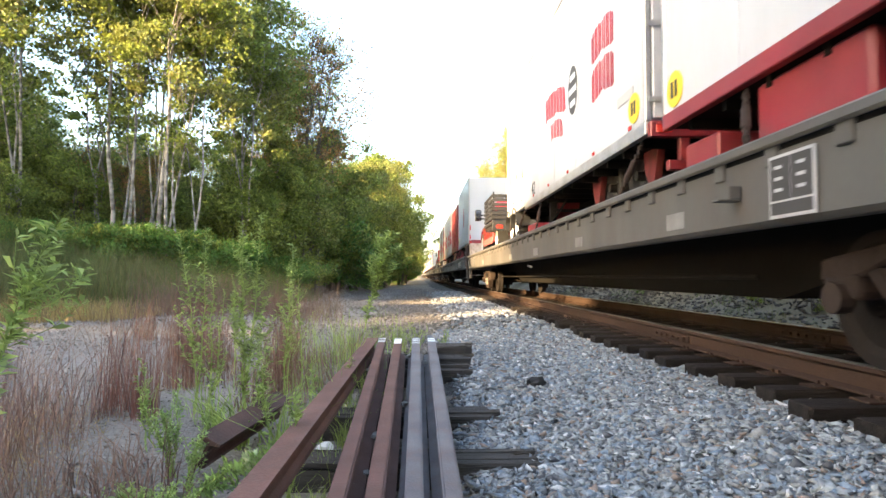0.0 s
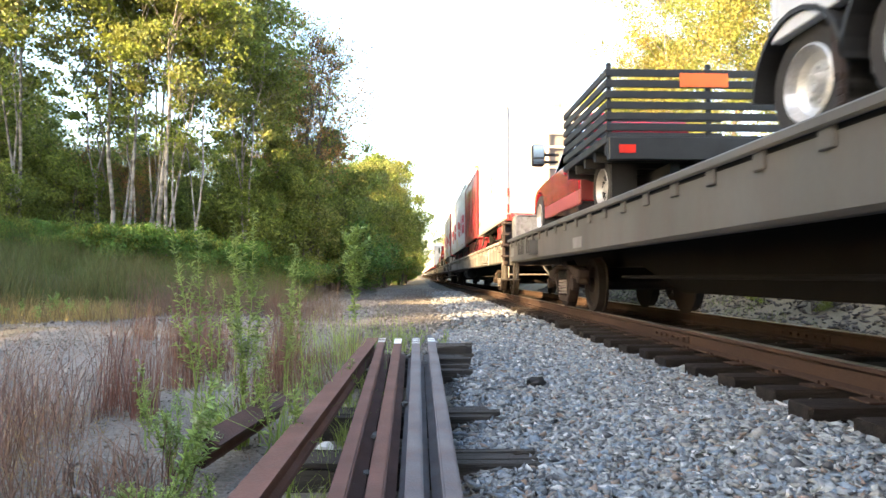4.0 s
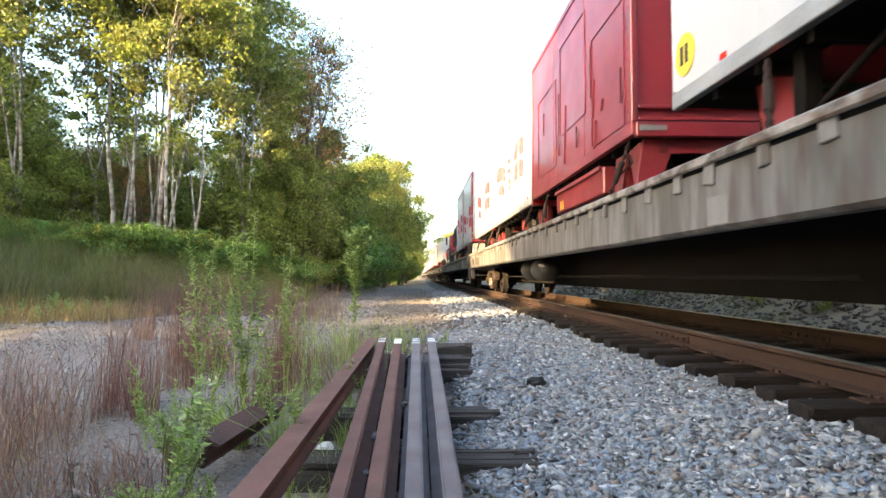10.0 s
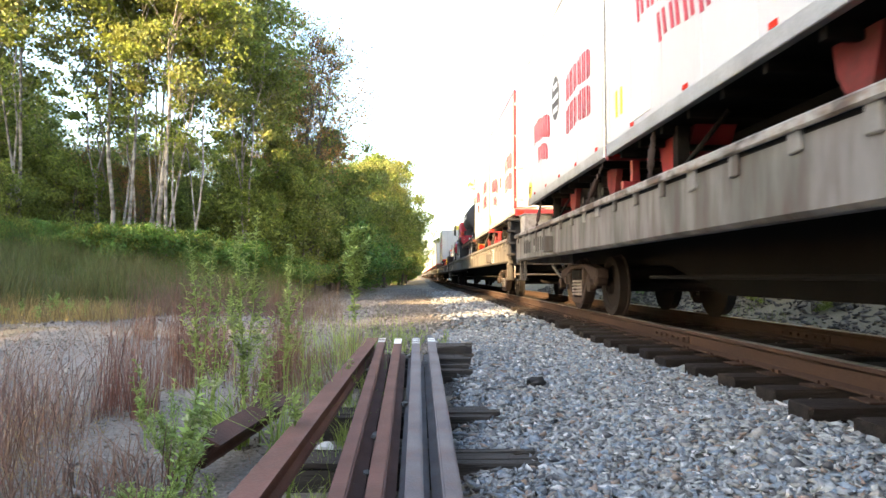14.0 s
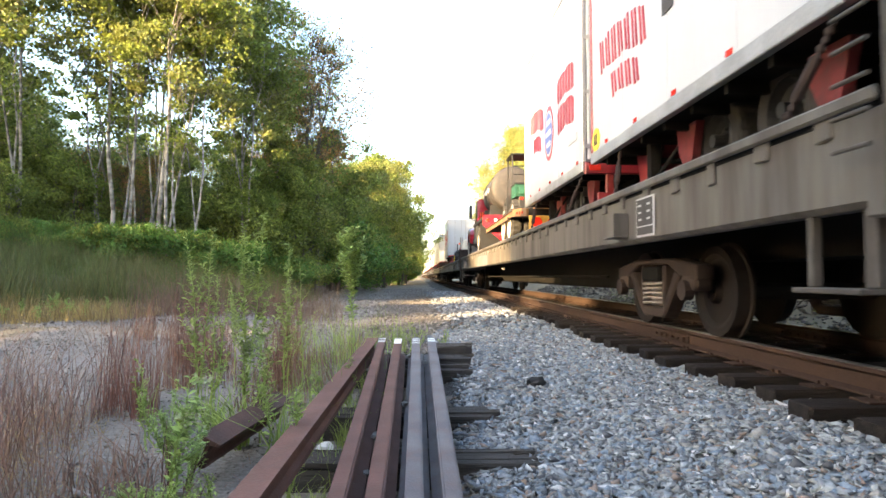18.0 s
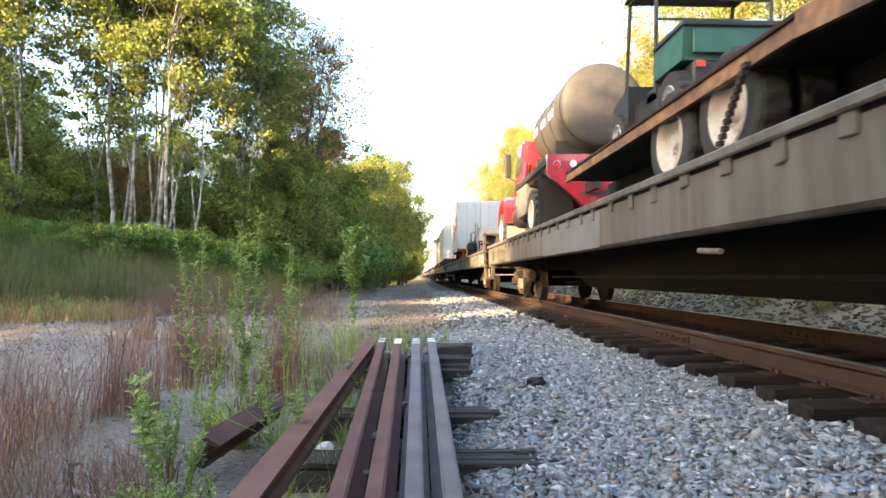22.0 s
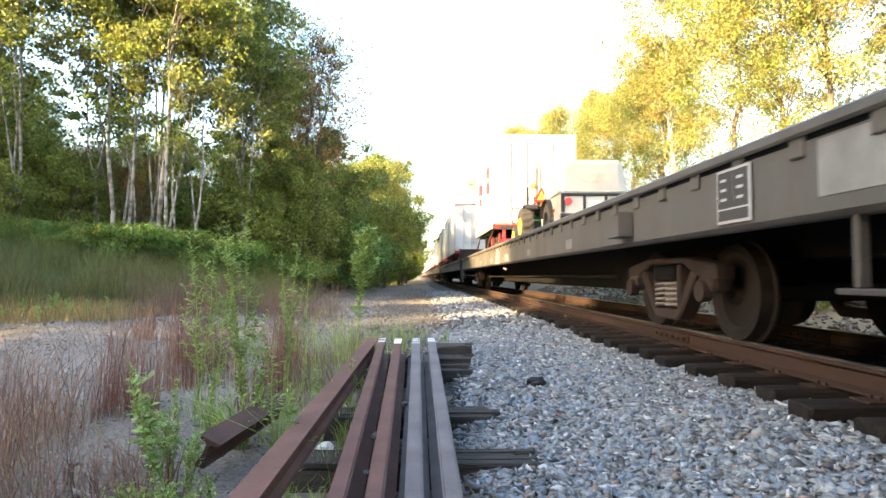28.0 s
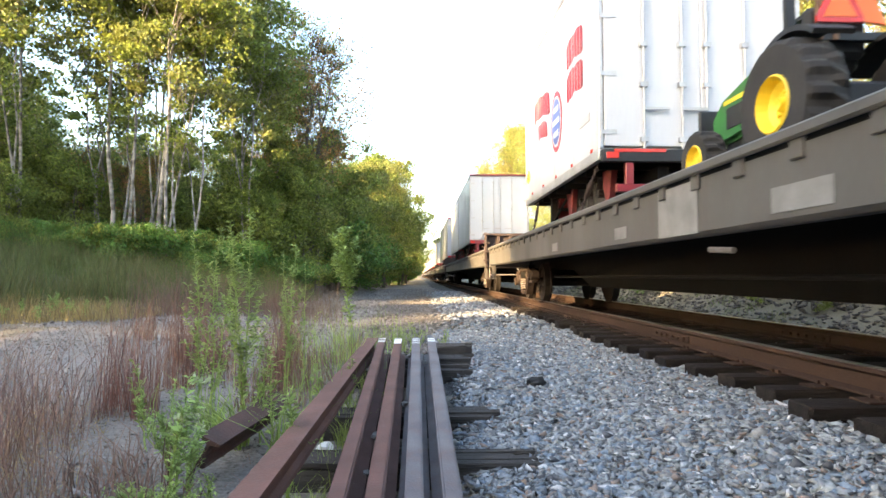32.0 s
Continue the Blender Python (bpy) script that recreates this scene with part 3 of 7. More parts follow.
def truck(car, y):
    """A two-axle freight truck under a car."""
    tr = thing("truck", "", "")
    tr.parent = car
    tr.matrix_basis = Matrix.Translation((0, y, 0))
    tagged(tr, "dusty cast steel freight truck with coil springs")
    for s in (-1, 1):
        x = s * 0.99
        bm = bmesh.new()
        # top bar, bottom bow, columns and pedestals of the side frame
        prism(bm, [(-1.08, 0.52), (-1.08, 0.66), (-0.5, 0.74), (0.5, 0.74), (1.08, 0.66), (1.08, 0.52), (0.72, 0.56), (0.40, 0.68), (-0.40, 0.68), (-0.72, 0.56)], "x", x - 0.09, x + 0.09)
        prism(bm, [(-0.27, 0.13), (0.27, 0.13), (0.36, 0.2), (0.70, 0.58), (0.58, 0.62), (0.26, 0.235), (-0.26, 0.235), (-0.58, 0.62), (-0.70, 0.58), (-0.36, 0.2)], "x", x - 0.085, x + 0.085)
        box(bm, x - 0.08, x + 0.08, -0.33, -0.255, 0.24, 0.68)
        box(bm, x - 0.08, x + 0.08, 0.255, 0.33, 0.24, 0.68)
        for e in (-0.89, 0.89):
            box(bm, x - 0.10, x + 0.10, e - 0.16, e + 0.16, 0.42, 0.58, bevel=0.03)
        bmesh.ops.bevel(bm, geom=[e for e in bm.edges if e.calc_face_angle(0) > 0.5], offset=0.018, segments=1, affect="EDGES")
        part("side_frame", bm, M_TRUCK, tr, smooth=False)
        for k in (-0.13, 0.13):
            bm = bmesh.new()
            turns, seg = 5, 12
            rings = []
            for i in range(turns * seg + 1):
                an = 2 * math.pi * i / seg
                rings.append([bm.verts.new((x + s * 0.02 + (0.10 + 0.0155 * math.cos(b)) * math.cos(an), k + (0.10 + 0.0155 * math.cos(b)) * math.sin(an), 0.25 + 0.25 * i / (turns * seg) + 0.0155 * math.sin(b))) for b in (0.0, 1.257, 2.513, 3.77, 5.027)])
            for u, v in zip(rings, rings[1:]):
                for j in range(5):
                    bm.faces.new((u[j], v[j], v[(j + 1) % 5], u[(j + 1) % 5]))
            bm.faces.new(rings[0])
            bm.faces.new(rings[-1][::-1])
            bmesh.ops.recalc_face_normals(bm, faces=bm.faces[:])
            part("spring", bm, M_SPRING, tr, "pale coil spring")
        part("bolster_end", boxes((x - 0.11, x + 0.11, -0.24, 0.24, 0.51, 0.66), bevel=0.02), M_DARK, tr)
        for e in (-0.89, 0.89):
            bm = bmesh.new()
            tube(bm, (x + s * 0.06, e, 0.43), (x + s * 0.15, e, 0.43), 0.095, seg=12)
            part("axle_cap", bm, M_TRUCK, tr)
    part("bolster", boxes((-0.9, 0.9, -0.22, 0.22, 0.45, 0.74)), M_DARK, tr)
    for e in (-0.89, 0.89):
        bm = bmesh.new()
        for s in (-1, 1):
            lathe(bm, [(0.0, s * 0.86), (0.10, s * 0.86), (0.12, s * 0.80), (0.30, s * 0.79), (0.35, s * 0.82), (0.42, s * 0.82), (0.425, s * 0.71), (0.452, s * 0.70), (0.452, s * 0.675), (0.35, s * 0.68), (0.1, s * 0.70), (0.0, s * 0.70)], "x", 26)
            for k in range(3):
                an = k * 2.094
                tube(bm, (s * 0.85, 0.06 * math.cos(an), 0.06 * math.sin(an)), (s * 0.875, 0.06 * math.cos(an), 0.06 * math.sin(an)), 0.018, seg=6)
        tube(bm, (-0.86, 0, 0), (0.86, 0, 0), 0.08, seg=10)
        ws = part("wheelset", bm, M_WHEEL, tr, "pair of steel wheels on an axle", at=(0, e, 0.42))
    return tr


def dress_ends(car, top, bottom, mat, gate):
    """Steps, grab irons, coupler, hoses and the ribbed end gate."""
    L = CAR_LEN
    for e, d in ((0.0, -1), (L, 1)):
        part("end_sill", boxes((-HALF + 0.02, HALF - 0.02, min(e, e - d * 0.12), max(e, e - d * 0.12), bottom - 0.05, top - 0.09), bevel=0.01), mat, car)
        bm = boxes((-0.14, 0.14, min(e, e + d * 0.45), max(e, e + d * 0.45), 0.72, 0.98), (-0.2, 0.2, min(e + d * 0.4, e + d * 0.6), max(e + d * 0.4, e + d * 0.6), 0.70, 1.02), bevel=0.03)
        part("coupler", bm, M_TRUCK, car, "rusty knuckle coupler")
        bm = bmesh.new()
        pts = [Vector((-0.50 + 0.45 * u, e + d * (0.05 + 0.60 * u), 0.80 - 0.36 * u - 0.16 * math.sin(math.pi * u))) for u in [k / 8 for k in range(9)]]
        for a, b in zip(pts, pts[1:]):
            tube(bm, a, b, 0.032, seg=8)
        part("brake_hose", bm, M_BLACK, car, "black air brake hose")
        for s in (-1, 1):
            ya, yb = (e - d * 0.12), (e - d * 0.60)
            xs = s * (HALF - 0.10)
            bm = boxes((xs - 0.03, xs + 0.03, min(ya, ya - d * 0.09), max(ya, ya - d * 0.09), 0.50, bottom + 0.1), (xs - 0.03, xs + 0.03, min(yb, yb - d * 0.05), max(yb, yb - d * 0.05), 0.50, bottom + 0.1), (xs - 0.12, xs + 0.06, min(ya, yb - d * 0.05), max(ya, yb - d * 0.05), 0.47, 0.50), bevel=0.006)
            part("sill_step", bm, M_STEP, car, "hanging steel step")
    bm = bmesh.new()
    for s in (-1,):
        tube(bm, (s * (HALF - 0.15), -0.10, 0.52), (s * (HALF - 0.15), -0.10, 0.80), 0.018)
        tube(bm, (s * (HALF - 0.15), -0.10, 0.60), (0.6, -0.16, 0.60), 0.018)
    part("cut_lever", bm, M_SPRING, car, "pale bent uncoupling lever")
    if gate:
        g = part("end_gate", boxes((-HALF + 0.02, HALF - 0.02, -0.05, -0.005, 0.82, 1.86)), gate, car, "ribbed brown steel end gate")
        for k in range(9):
            x = -HALF + 0.06 + k * (2 * HALF - 0.12) / 8
            part("rib", boxes((x - 0.045, x + 0.045, -0.13, -0.052, 0.84, 1.84), bevel=0.008), gate, g)
        part("gate_rail", boxes((-HALF + 0.02, HALF - 0.02, -0.15, -0.02, 1.80, 1.88), bevel=0.01), gate, g)
        bm = bmesh.new()
        for k in range(5):
            z = 1.15 + k * 0.16
            tube(bm, (-HALF - 0.06, -0.02, z), (-HALF - 0.06, 0.22, z), 0.012)
        part("grab_iron", bm, gate, g)
        bm = boxes((-HALF - 0.02, -HALF + 0.05, -0.24, -0.155, 0.95, 1.90), bevel=0.008)
        part("gate_post", bm, gate, g, "corner post of the gate")
        for z in (1.02, 1.28, 1.55, 1.82):
            part("gate_bracket", boxes((-HALF - 0.05, -HALF + 0.14, -0.28, -0.13, z, z + 0.05), bevel=0.006), gate, g)


def stencil(car, y, z, w=0.42, h=0.36):
    """A dark panel in a white border with two columns of small marks."""
    x = -HALF - 0.002
    st = part("stencil_panel", boxes((x - 0.003, x + 0.01, y - w / 2, y + w / 2, z - h / 2, z + h / 2)), M_GREYLET, car, "white-bordered dark data panel")
    bm = boxes((x - 0.006, x, y - w / 2 + 0.018, y - 0.004, z - h / 2 + 0.10, z + h / 2 - 0.018), (x - 0.006, x, y + 0.004, y + w / 2 - 0.018, z - h / 2 + 0.10, z + h / 2 - 0.018), (x - 0.006, x, y - w / 2 + 0.018, y + w / 2 - 0.018, z - h / 2 + 0.018, z - h / 2 + 0.088))
    part("dark_field", bm, M_BLACKLET, st)
    bm = bmesh.new()
    for c in (-0.105, 0.105):
        for k in range(3):
            box(bm, x - 0.009, x - 0.004, y + c - 0.03, y + c + 0.045, z - 0.03 + k * 0.065, z - 0.012 + k * 0.065)
    part("marks", bm, M_GREYLET, st)


def patch(car, y, z, w, h, mat=None):
    x = -HALF + 0.018
    part("paint_patch", boxes((x - 0.003, x + 0.002, y - w / 2, y + w / 2, z - h / 2, z + h / 2)), mat or M_PATCH, car, "pale painted-over patch")


def mark_bars(car, y, z, n, w, h):
    """Car marks as plain dark bars."""
    x = -HALF + 0.018
    for k in range(n):
        for a, b in ((0.0, 0.36), (0.66, 1.02)):
            y0 = y + (k * 1.9 + a) * w
            part("mark_bar", boxes((x - 0.003, x + 0.002, y0, y0 + (b - a) * w, z - h / 2, z + h / 2)), M_MARK, car, "dark painted bar")


M_MARK = plain("faded_mark", (0.042, 0.039, 0.036), 0.7)
CAR_KIND = ["a", "b", "b", "a"] + ["a", "b"] * 8
cars = []
master = {}
for k, q in enumerate(FRONTS):
    kind = CAR_KIND[k]
    top, bottom, mat = (1.385, 0.86, M_SILL) if kind == "a" else (1.425, 0.88, M_SILL_WORN)
    if k < 4 or kind not in master:
        mat = M_SILL_BROWN if k == 2 else mat
        c = flat_car(mat, top, bottom, "long grey-green flat car with tabbed side sills" if kind == "a" else "long worn grey flat car with rust-stained side sills", k < 5)
        truck(c, 3.9)
        truck(c, CAR_LEN - (3.15 if k == 2 else 3.35))
        dress_ends(c, top, bottom, mat, (M_STEP if k == 2 else M_GATE) if k else None)
        c.matrix_basis = Matrix.Translation((TRACK_X, q, 0))
    else:
        c = copy_thing(master[kind], Matrix.Translation((TRACK_X, q, 0)))
    if k >= 4:
        master.setdefault(kind, c)
    cars.append(c)
    MOVERS.append((c, q))
    for o in c.children_recursive:
        if o.name.startswith("wheelset"):
            WHEELSETS.append((o, k))


# ---- the loads on the cars
NEAR, FAR = TRACK_X - 1.30, TRACK_X + 1.30
DECK = 1.345


def tyre(parent, x, y, z, r, w, rim_r, side=-1, hub=None, lug=False):
    """A tyre with its rim; side: which way its face looks along x."""
    bm = bmesh.new()
    lathe(bm, [(rim_r * 0.97, -w * 0.46), (r * 0.90, -w / 2), (r * 0.97, -w * 0.43), (r, -w * 0.30), (r, -w * 0.02), (r, w * 0.02), (r, w * 0.30), (r * 0.97, w * 0.43), (r * 0.90, w / 2), (rim_r * 0.97, w * 0.46)], "x", 64 if lug else 88, caps=False, tread=0.07 if lug else 0.03)
    ty = part("tyre", bm, M_RUBBER, parent, "", at=(x, y, z))
    bm = bmesh.new()
    a = side * w / 2
    lathe(bm, [(0.004, a * 0.62), (rim_r * 0.22, a * 0.70), (rim_r * 0.30, a * 0.30), (rim_r * 0.62, a * 0.22), (rim_r * 0.84, a * 0.45), (rim_r * 0.98, a * 1.03), (rim_r * 1.04, a * 0.96), (rim_r * 1.03, a * 0.8)], "x", 26, caps=False)
    for k in range(8):
        an = 2 * math.pi * k / 8
        tube(bm, (a * 0.22, rim_r * 0.45 * math.cos(an), rim_r * 0.45 * math.sin(an)), (a * 0.40, rim_r * 0.45 * math.cos(an), rim_r * 0.45 * math.sin(an)), rim_r * 0.06, seg=6)
    part("rim", bm, hub or M_RIM, ty, "metal rim with wheel nuts")
    return ty


def lettering(t, q, z, w, h, n, mat, slant=0.0, rise=0.0, name="lettering", label="row of red painted bars"):
    """Words turned into plain bars on the near side, from q on; rise lifts the row along the train."""
    q0 = t.matrix_basis.translation.y
    x = NEAR - 0.006
    bm = bmesh.new()
    step = w / n
    for k in range(n):
        for a, b in ((0.10, 0.32), (0.52, 0.74)):
            y = q - q0 + (k + a) * step
            w2 = step * (b - a)
            zz = z + rise * k * step
            arc = 0.16 * h * (2 * (k + a) / n - 1) ** 2
            hb = h / 2 * (0.86 if (k * 7 + int(a * 9)) % 3 == 0 else 1.0)
            zz -= arc - 0.08 * h
            vs = [(y, zz - hb), (y + w2, zz - hb + rise * w2), (y + w2 + slant, zz + hb + rise * w2), (y + slant, zz + hb)]
            prism(bm, vs, "x", x - 0.003, x + 0.003, 0)
    tagged(part(name, bm, mat, t, label), kind="stuff")


def emblem(t, q, z, w, h, inner=None):
    y = q - t.matrix_basis.translation.y
    x = NEAR - 0.006
    e = None
    for k, (r, mat) in enumerate(((1.0, M_GREYLET if inner is M_GREYLET else M_REDLET), (0.84, M_LENS_WHITE), (0.76, M_BLACKLET if inner is M_GREYLET else inner or M_BLUELET))):
        bm = bmesh.new()
        bmesh.ops.create_cone(bm, cap_ends=True, segments=32, radius1=1, radius2=1, depth=1)
        bmesh.ops.transform(bm, verts=bm.verts, matrix=Matrix.Translation((x - 0.003 * k, y, z)) @ Matrix.Diagonal((0.006, w / 2 * r, h / 2 * r, 1)) @ Euler((0, radians(90), 0)).to_matrix().to_4x4())
        ob = part("emblem" if e is None else "ring", bm, mat, t if e is None else e, "oval painted emblem" if e is None else "")
        e = e or ob
    for d, c in ((-1.2, 0.7), (0, 1), (1.2, 0.7)):
        part("emblem_bar", boxes((x - 0.013, x - 0.009, y - w * 0.30 * c, y + w * 0.30 * c, z + d * h * 0.17 - h * 0.045, z + d * h * 0.17 + h * 0.045)), M_LENS_WHITE, e)


def disc(t, q, z, r):
    y = q - t.matrix_basis.translation.y
    d = part("yellow_disc", tube(bmesh.new(), (NEAR - 0.012, y, z), (NEAR + 0.002, y, z), r, seg=22), M_YELLOW, t, "round yellow marker disc")
    for a in (-0.4, 0.12):
        part("disc_mark", boxes((NEAR - 0.018, NEAR - 0.011, y + r * a, y + r * (a + 0.28), z - r * 0.45, z + r * 0.45)), M_BLACKLET, d)


def words(text, parent, at, size, mat, label):
    cu = bpy.data.curves.new("words", "FONT")
    cu.body, cu.size, cu.extrude = text, size, 0.002
    tmp = bpy.data.objects.new("words_source", cu)
    scene.collection.objects.link(tmp)
    bpy.context.view_layer.update()
    me = bpy.data.meshes.new_from_object(tmp.evaluated_get(bpy.context.evaluated_depsgraph_get()))
    bpy.data.objects.remove(tmp)
    me.materials.clear()
    me.materials.append(mat)
    return part("number", me, None, parent, label, at=at)


def block(t, q, z=3.43, w=1.35):
    """The two-row block of lettering."""
    lettering(t, q, z, w, 0.40, 6, M_REDLET)
    lettering(t, q, z - 0.50, w, 0.42, 6, M_REDLET)


def script(t, q, z=3.15, w=1.5):
    """The slanted script of two lines."""
    lettering(t, q, z, w, 0.42, 7, M_REDLET, slant=0.05, rise=0.10)
    lettering(t, q + 0.2, z - 0.42, w * 0.6, 0.30, 4, M_REDLET, slant=0.05, rise=0.10)


def trailer(q0, q1, z0, z1, label, body=None, rail=None, frame_mat=None, posts=None, doors=True, seams=1.2, legs=True, wheels_at=1.3, lip=None, lights=5, wheel_r=0.42, name="box_trailer", beams=True):
    """A box trailer whose rear doors look along the train's way; its wheels stand on the deck."""
    body, rail, frame_mat, posts = body or M_WHITE, rail or M_ALU, frame_mat or M_RED, posts or M_ALU
    t = thing(name, label, "trailer", "trailers on the train", at=(0, q0, 0))
    L = q1 - q0
    part("body", boxes((NEAR, FAR, 0.04, L - 0.02, z0 + 0.10, z1), bevel=0.02), body, t)
    for xa, xb in ((NEAR - 0.02, NEAR + 0.06), (FAR - 0.06, FAR + 0.02)):
        part("bottom_rail", boxes((xa, xb, 0.0, L, z0, z0 + 0.14), bevel=0.008), rail, t, "metal bottom rail")
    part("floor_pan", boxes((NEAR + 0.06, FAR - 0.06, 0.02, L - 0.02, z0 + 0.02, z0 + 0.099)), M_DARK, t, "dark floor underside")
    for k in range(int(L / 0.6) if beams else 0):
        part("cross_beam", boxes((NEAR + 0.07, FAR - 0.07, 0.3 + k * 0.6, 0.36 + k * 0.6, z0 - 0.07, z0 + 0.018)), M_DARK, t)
    for x in (NEAR - 0.015, FAR - 0.05):
        part("top_rail", boxes((x, x + 0.065, 0.0, L, z1 - 0.08, z1 + 0.02), bevel=0.01), posts, t)
    for y in (-0.004, L - 0.066):
        for x in (NEAR - 0.018, FAR - 0.052):
            part("corner_post", boxes((x, x + 0.07, y, y + 0.07, z0 + 0.141, z1 - 0.081), bevel=0.012), posts, t)
    n = max(1, int(L / seams))
    for k in range(1, n):
        y = L * k / n
        part("panel_seam", boxes((NEAR - 0.006, NEAR + 0.004, y - 0.014, y + 0.014, z0 + 0.141, z1 - 0.081), bevel=0.003), body, t)
    for k in range(lights):
        y = L * (k + 0.35) / lights
        part("side_marker", boxes((NEAR - 0.009, NEAR - 0.001, y - 0.048, y + 0.048, z0 + 0.155, z0 + 0.20)), M_LENS_RED, t, "flat red side reflector")
    if doors:
        for s in (0, 1):
            xa = NEAR + 0.06 + s * (FAR - NEAR - 0.12) / 2
            xb = xa + (FAR - NEAR - 0.12) / 2 - 0.01
            d = part("door", boxes((xa, xb, -0.02, 0.038, z0 + 0.17, z1 - 0.1), bevel=0.008), body, t, "white rear door")
            for f in (0.40, 0.80) if s == 0 else (0.05, 0.45):
                bm = bmesh.new()
                xx = xa + (xb - xa) * f
                tube(bm, (xx, -0.05, z0 + 0.12), (xx, -0.05, z1 - 0.08), 0.018, seg=8)
                for zz in (z0 + 0.25, z0 + 0.95, (z0 + z1) / 2, z1 - 0.3):
                    box(bm, xx - 0.05, xx + 0.05, -0.075, -0.02, zz - 0.03, zz + 0.03)
                box(bm, xx - 0.32 if s else xx, xx if s else xx + 0.32, -0.085, -0.06, z0 + 0.62, z0 + 0.655)
                part("lock_rod", bm, M_ALU, d, "steel lock rod with handle")
            hx = xa + 0.05 if s == 0 else xb - 0.05
            for k in range(4):
                zz = z0 + 0.35 + k * (z1 - z0 - 0.7) / 3
                part("hinge", boxes((hx - 0.10, hx + 0.10, -0.035, -0.021, zz - 0.028, zz + 0.028)), M_ALU, d)
    part("rear_beam", boxes((NEAR, FAR, -0.10, -0.006, z0 - 0.04, z0 + 0.12), bevel=0.01), lip or frame_mat, t)
    for x in (NEAR + 0.05, FAR - 0.21):
        part("tail_lamp", boxes((x, x + 0.16, -0.112, -0.101, z0, z0 + 0.08), bevel=0.004), M_LENS_RED, t, "red tail lamp")
    # chassis, legs and rims are near-black, with the trailer's shade in their colour
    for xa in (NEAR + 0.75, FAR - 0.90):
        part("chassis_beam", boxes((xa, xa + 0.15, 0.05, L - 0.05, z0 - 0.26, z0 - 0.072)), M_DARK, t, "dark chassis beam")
    if frame_mat is M_RED and doors:
        for x in (NEAR + 0.30, FAR - 0.40):
            part("rear_frame_post", boxes((x, x + 0.10, -0.08, 0.0, DECK + 0.36, z0 - 0.041), bevel=0.006), frame_mat, t, "red rear frame post")
        part("rear_frame_bar", boxes((NEAR + 0.18, FAR - 0.18, -0.09, -0.01, DECK + 0.26, DECK + 0.359), bevel=0.008), frame_mat, t, "red rear guard bar")
    r = wheel_r
    for dy in (0.0, 1.05):
        part("axle", tube(bmesh.new(), (NEAR + 0.35, wheels_at + dy, DECK + r), (FAR - 0.35, wheels_at + dy, DECK + r), 0.06), M_BLACK, t)
        for x, sd in ((NEAR + 0.52, -1), (FAR - 0.52, 1)):
            tyre(t, x, wheels_at + dy, DECK + r, r, 0.26, r * 0.58, sd, M_BLACK)
    for yy in (wheels_at - 0.62, wheels_at + 1.45):
        bm = bmesh.new()
        prism(bm, [(yy - 0.20, z0 - 0.01), (yy + 0.24, z0 - 0.01), (yy + 0.20, z0 - 0.22), (yy + 0.06, DECK + 0.20), (yy - 0.06, DECK + 0.20)], "x", NEAR + 0.30, NEAR + 0.38)
        part("spring_hanger", bm, M_RED_DARK if frame_mat is M_RED else frame_mat, t, "painted spring hanger")
    if legs:
        ly = L - 1.5
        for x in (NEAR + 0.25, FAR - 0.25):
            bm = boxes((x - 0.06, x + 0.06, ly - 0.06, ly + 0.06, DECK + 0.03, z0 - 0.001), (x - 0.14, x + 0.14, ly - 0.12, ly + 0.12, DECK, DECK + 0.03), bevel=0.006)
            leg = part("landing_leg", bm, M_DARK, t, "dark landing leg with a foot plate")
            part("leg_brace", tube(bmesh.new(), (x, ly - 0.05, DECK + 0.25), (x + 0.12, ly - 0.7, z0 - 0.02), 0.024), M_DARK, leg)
        part("hitch_stand", prism(bmesh.new(), [(L - 1.62, z0 - 0.003), (L - 0.72, z0 - 0.003), (L - 0.86, DECK + 0.16), (L - 1.22, DECK + 0.16)], "x", NEAR + 0.34, NEAR + 0.74), M_RED, t, "red wedge-shaped hitch stand")
        part("leg_tie", tube(bmesh.new(), (NEAR + 0.3, ly, DECK + 0.45), (FAR - 0.3, ly, DECK + 0.45), 0.03), M_BLACK, t)
    for yy, dd in ((0.25, 0.35), (L * 0.80, -0.3)):
        bm = bmesh.new()
        a, b = Vector((NEAR + 0.05, yy, z0 - 0.02)), Vector((NEAR - 0.12, yy + dd, DECK + 0.02))
        n = 15
        for k in range(n):
            p = a.lerp(b, (k + 0.5) / n)
            w = 0.020 if k % 2 else 0.010
            box(bm, p.x - w, p.x + w, p.y - 0.032 + w * 0.4, p.y + 0.032 - w * 0.4, p.z - 0.022, p.z + 0.022, bevel=0.005)
        tube(bm, a, b, 0.009, seg=6)
        tube(bm, a.lerp(b, 0.30), a.lerp(b, 0.62), 0.034, seg=8)
        part("tie_down", bm, M_TRUCK, t, "rusty tie-down chain with a tensioner")
    MOVERS.append((t, q0))
    return t


def grey_label(t, q, z):
    y = q - t.matrix_basis.translation.y
    part("small_label", boxes((NEAR - 0.009, NEAR, y - 0.26, y + 0.26, z - 0.055, z + 0.055)), M_GREYLET, t, "grey bar of small lettering")


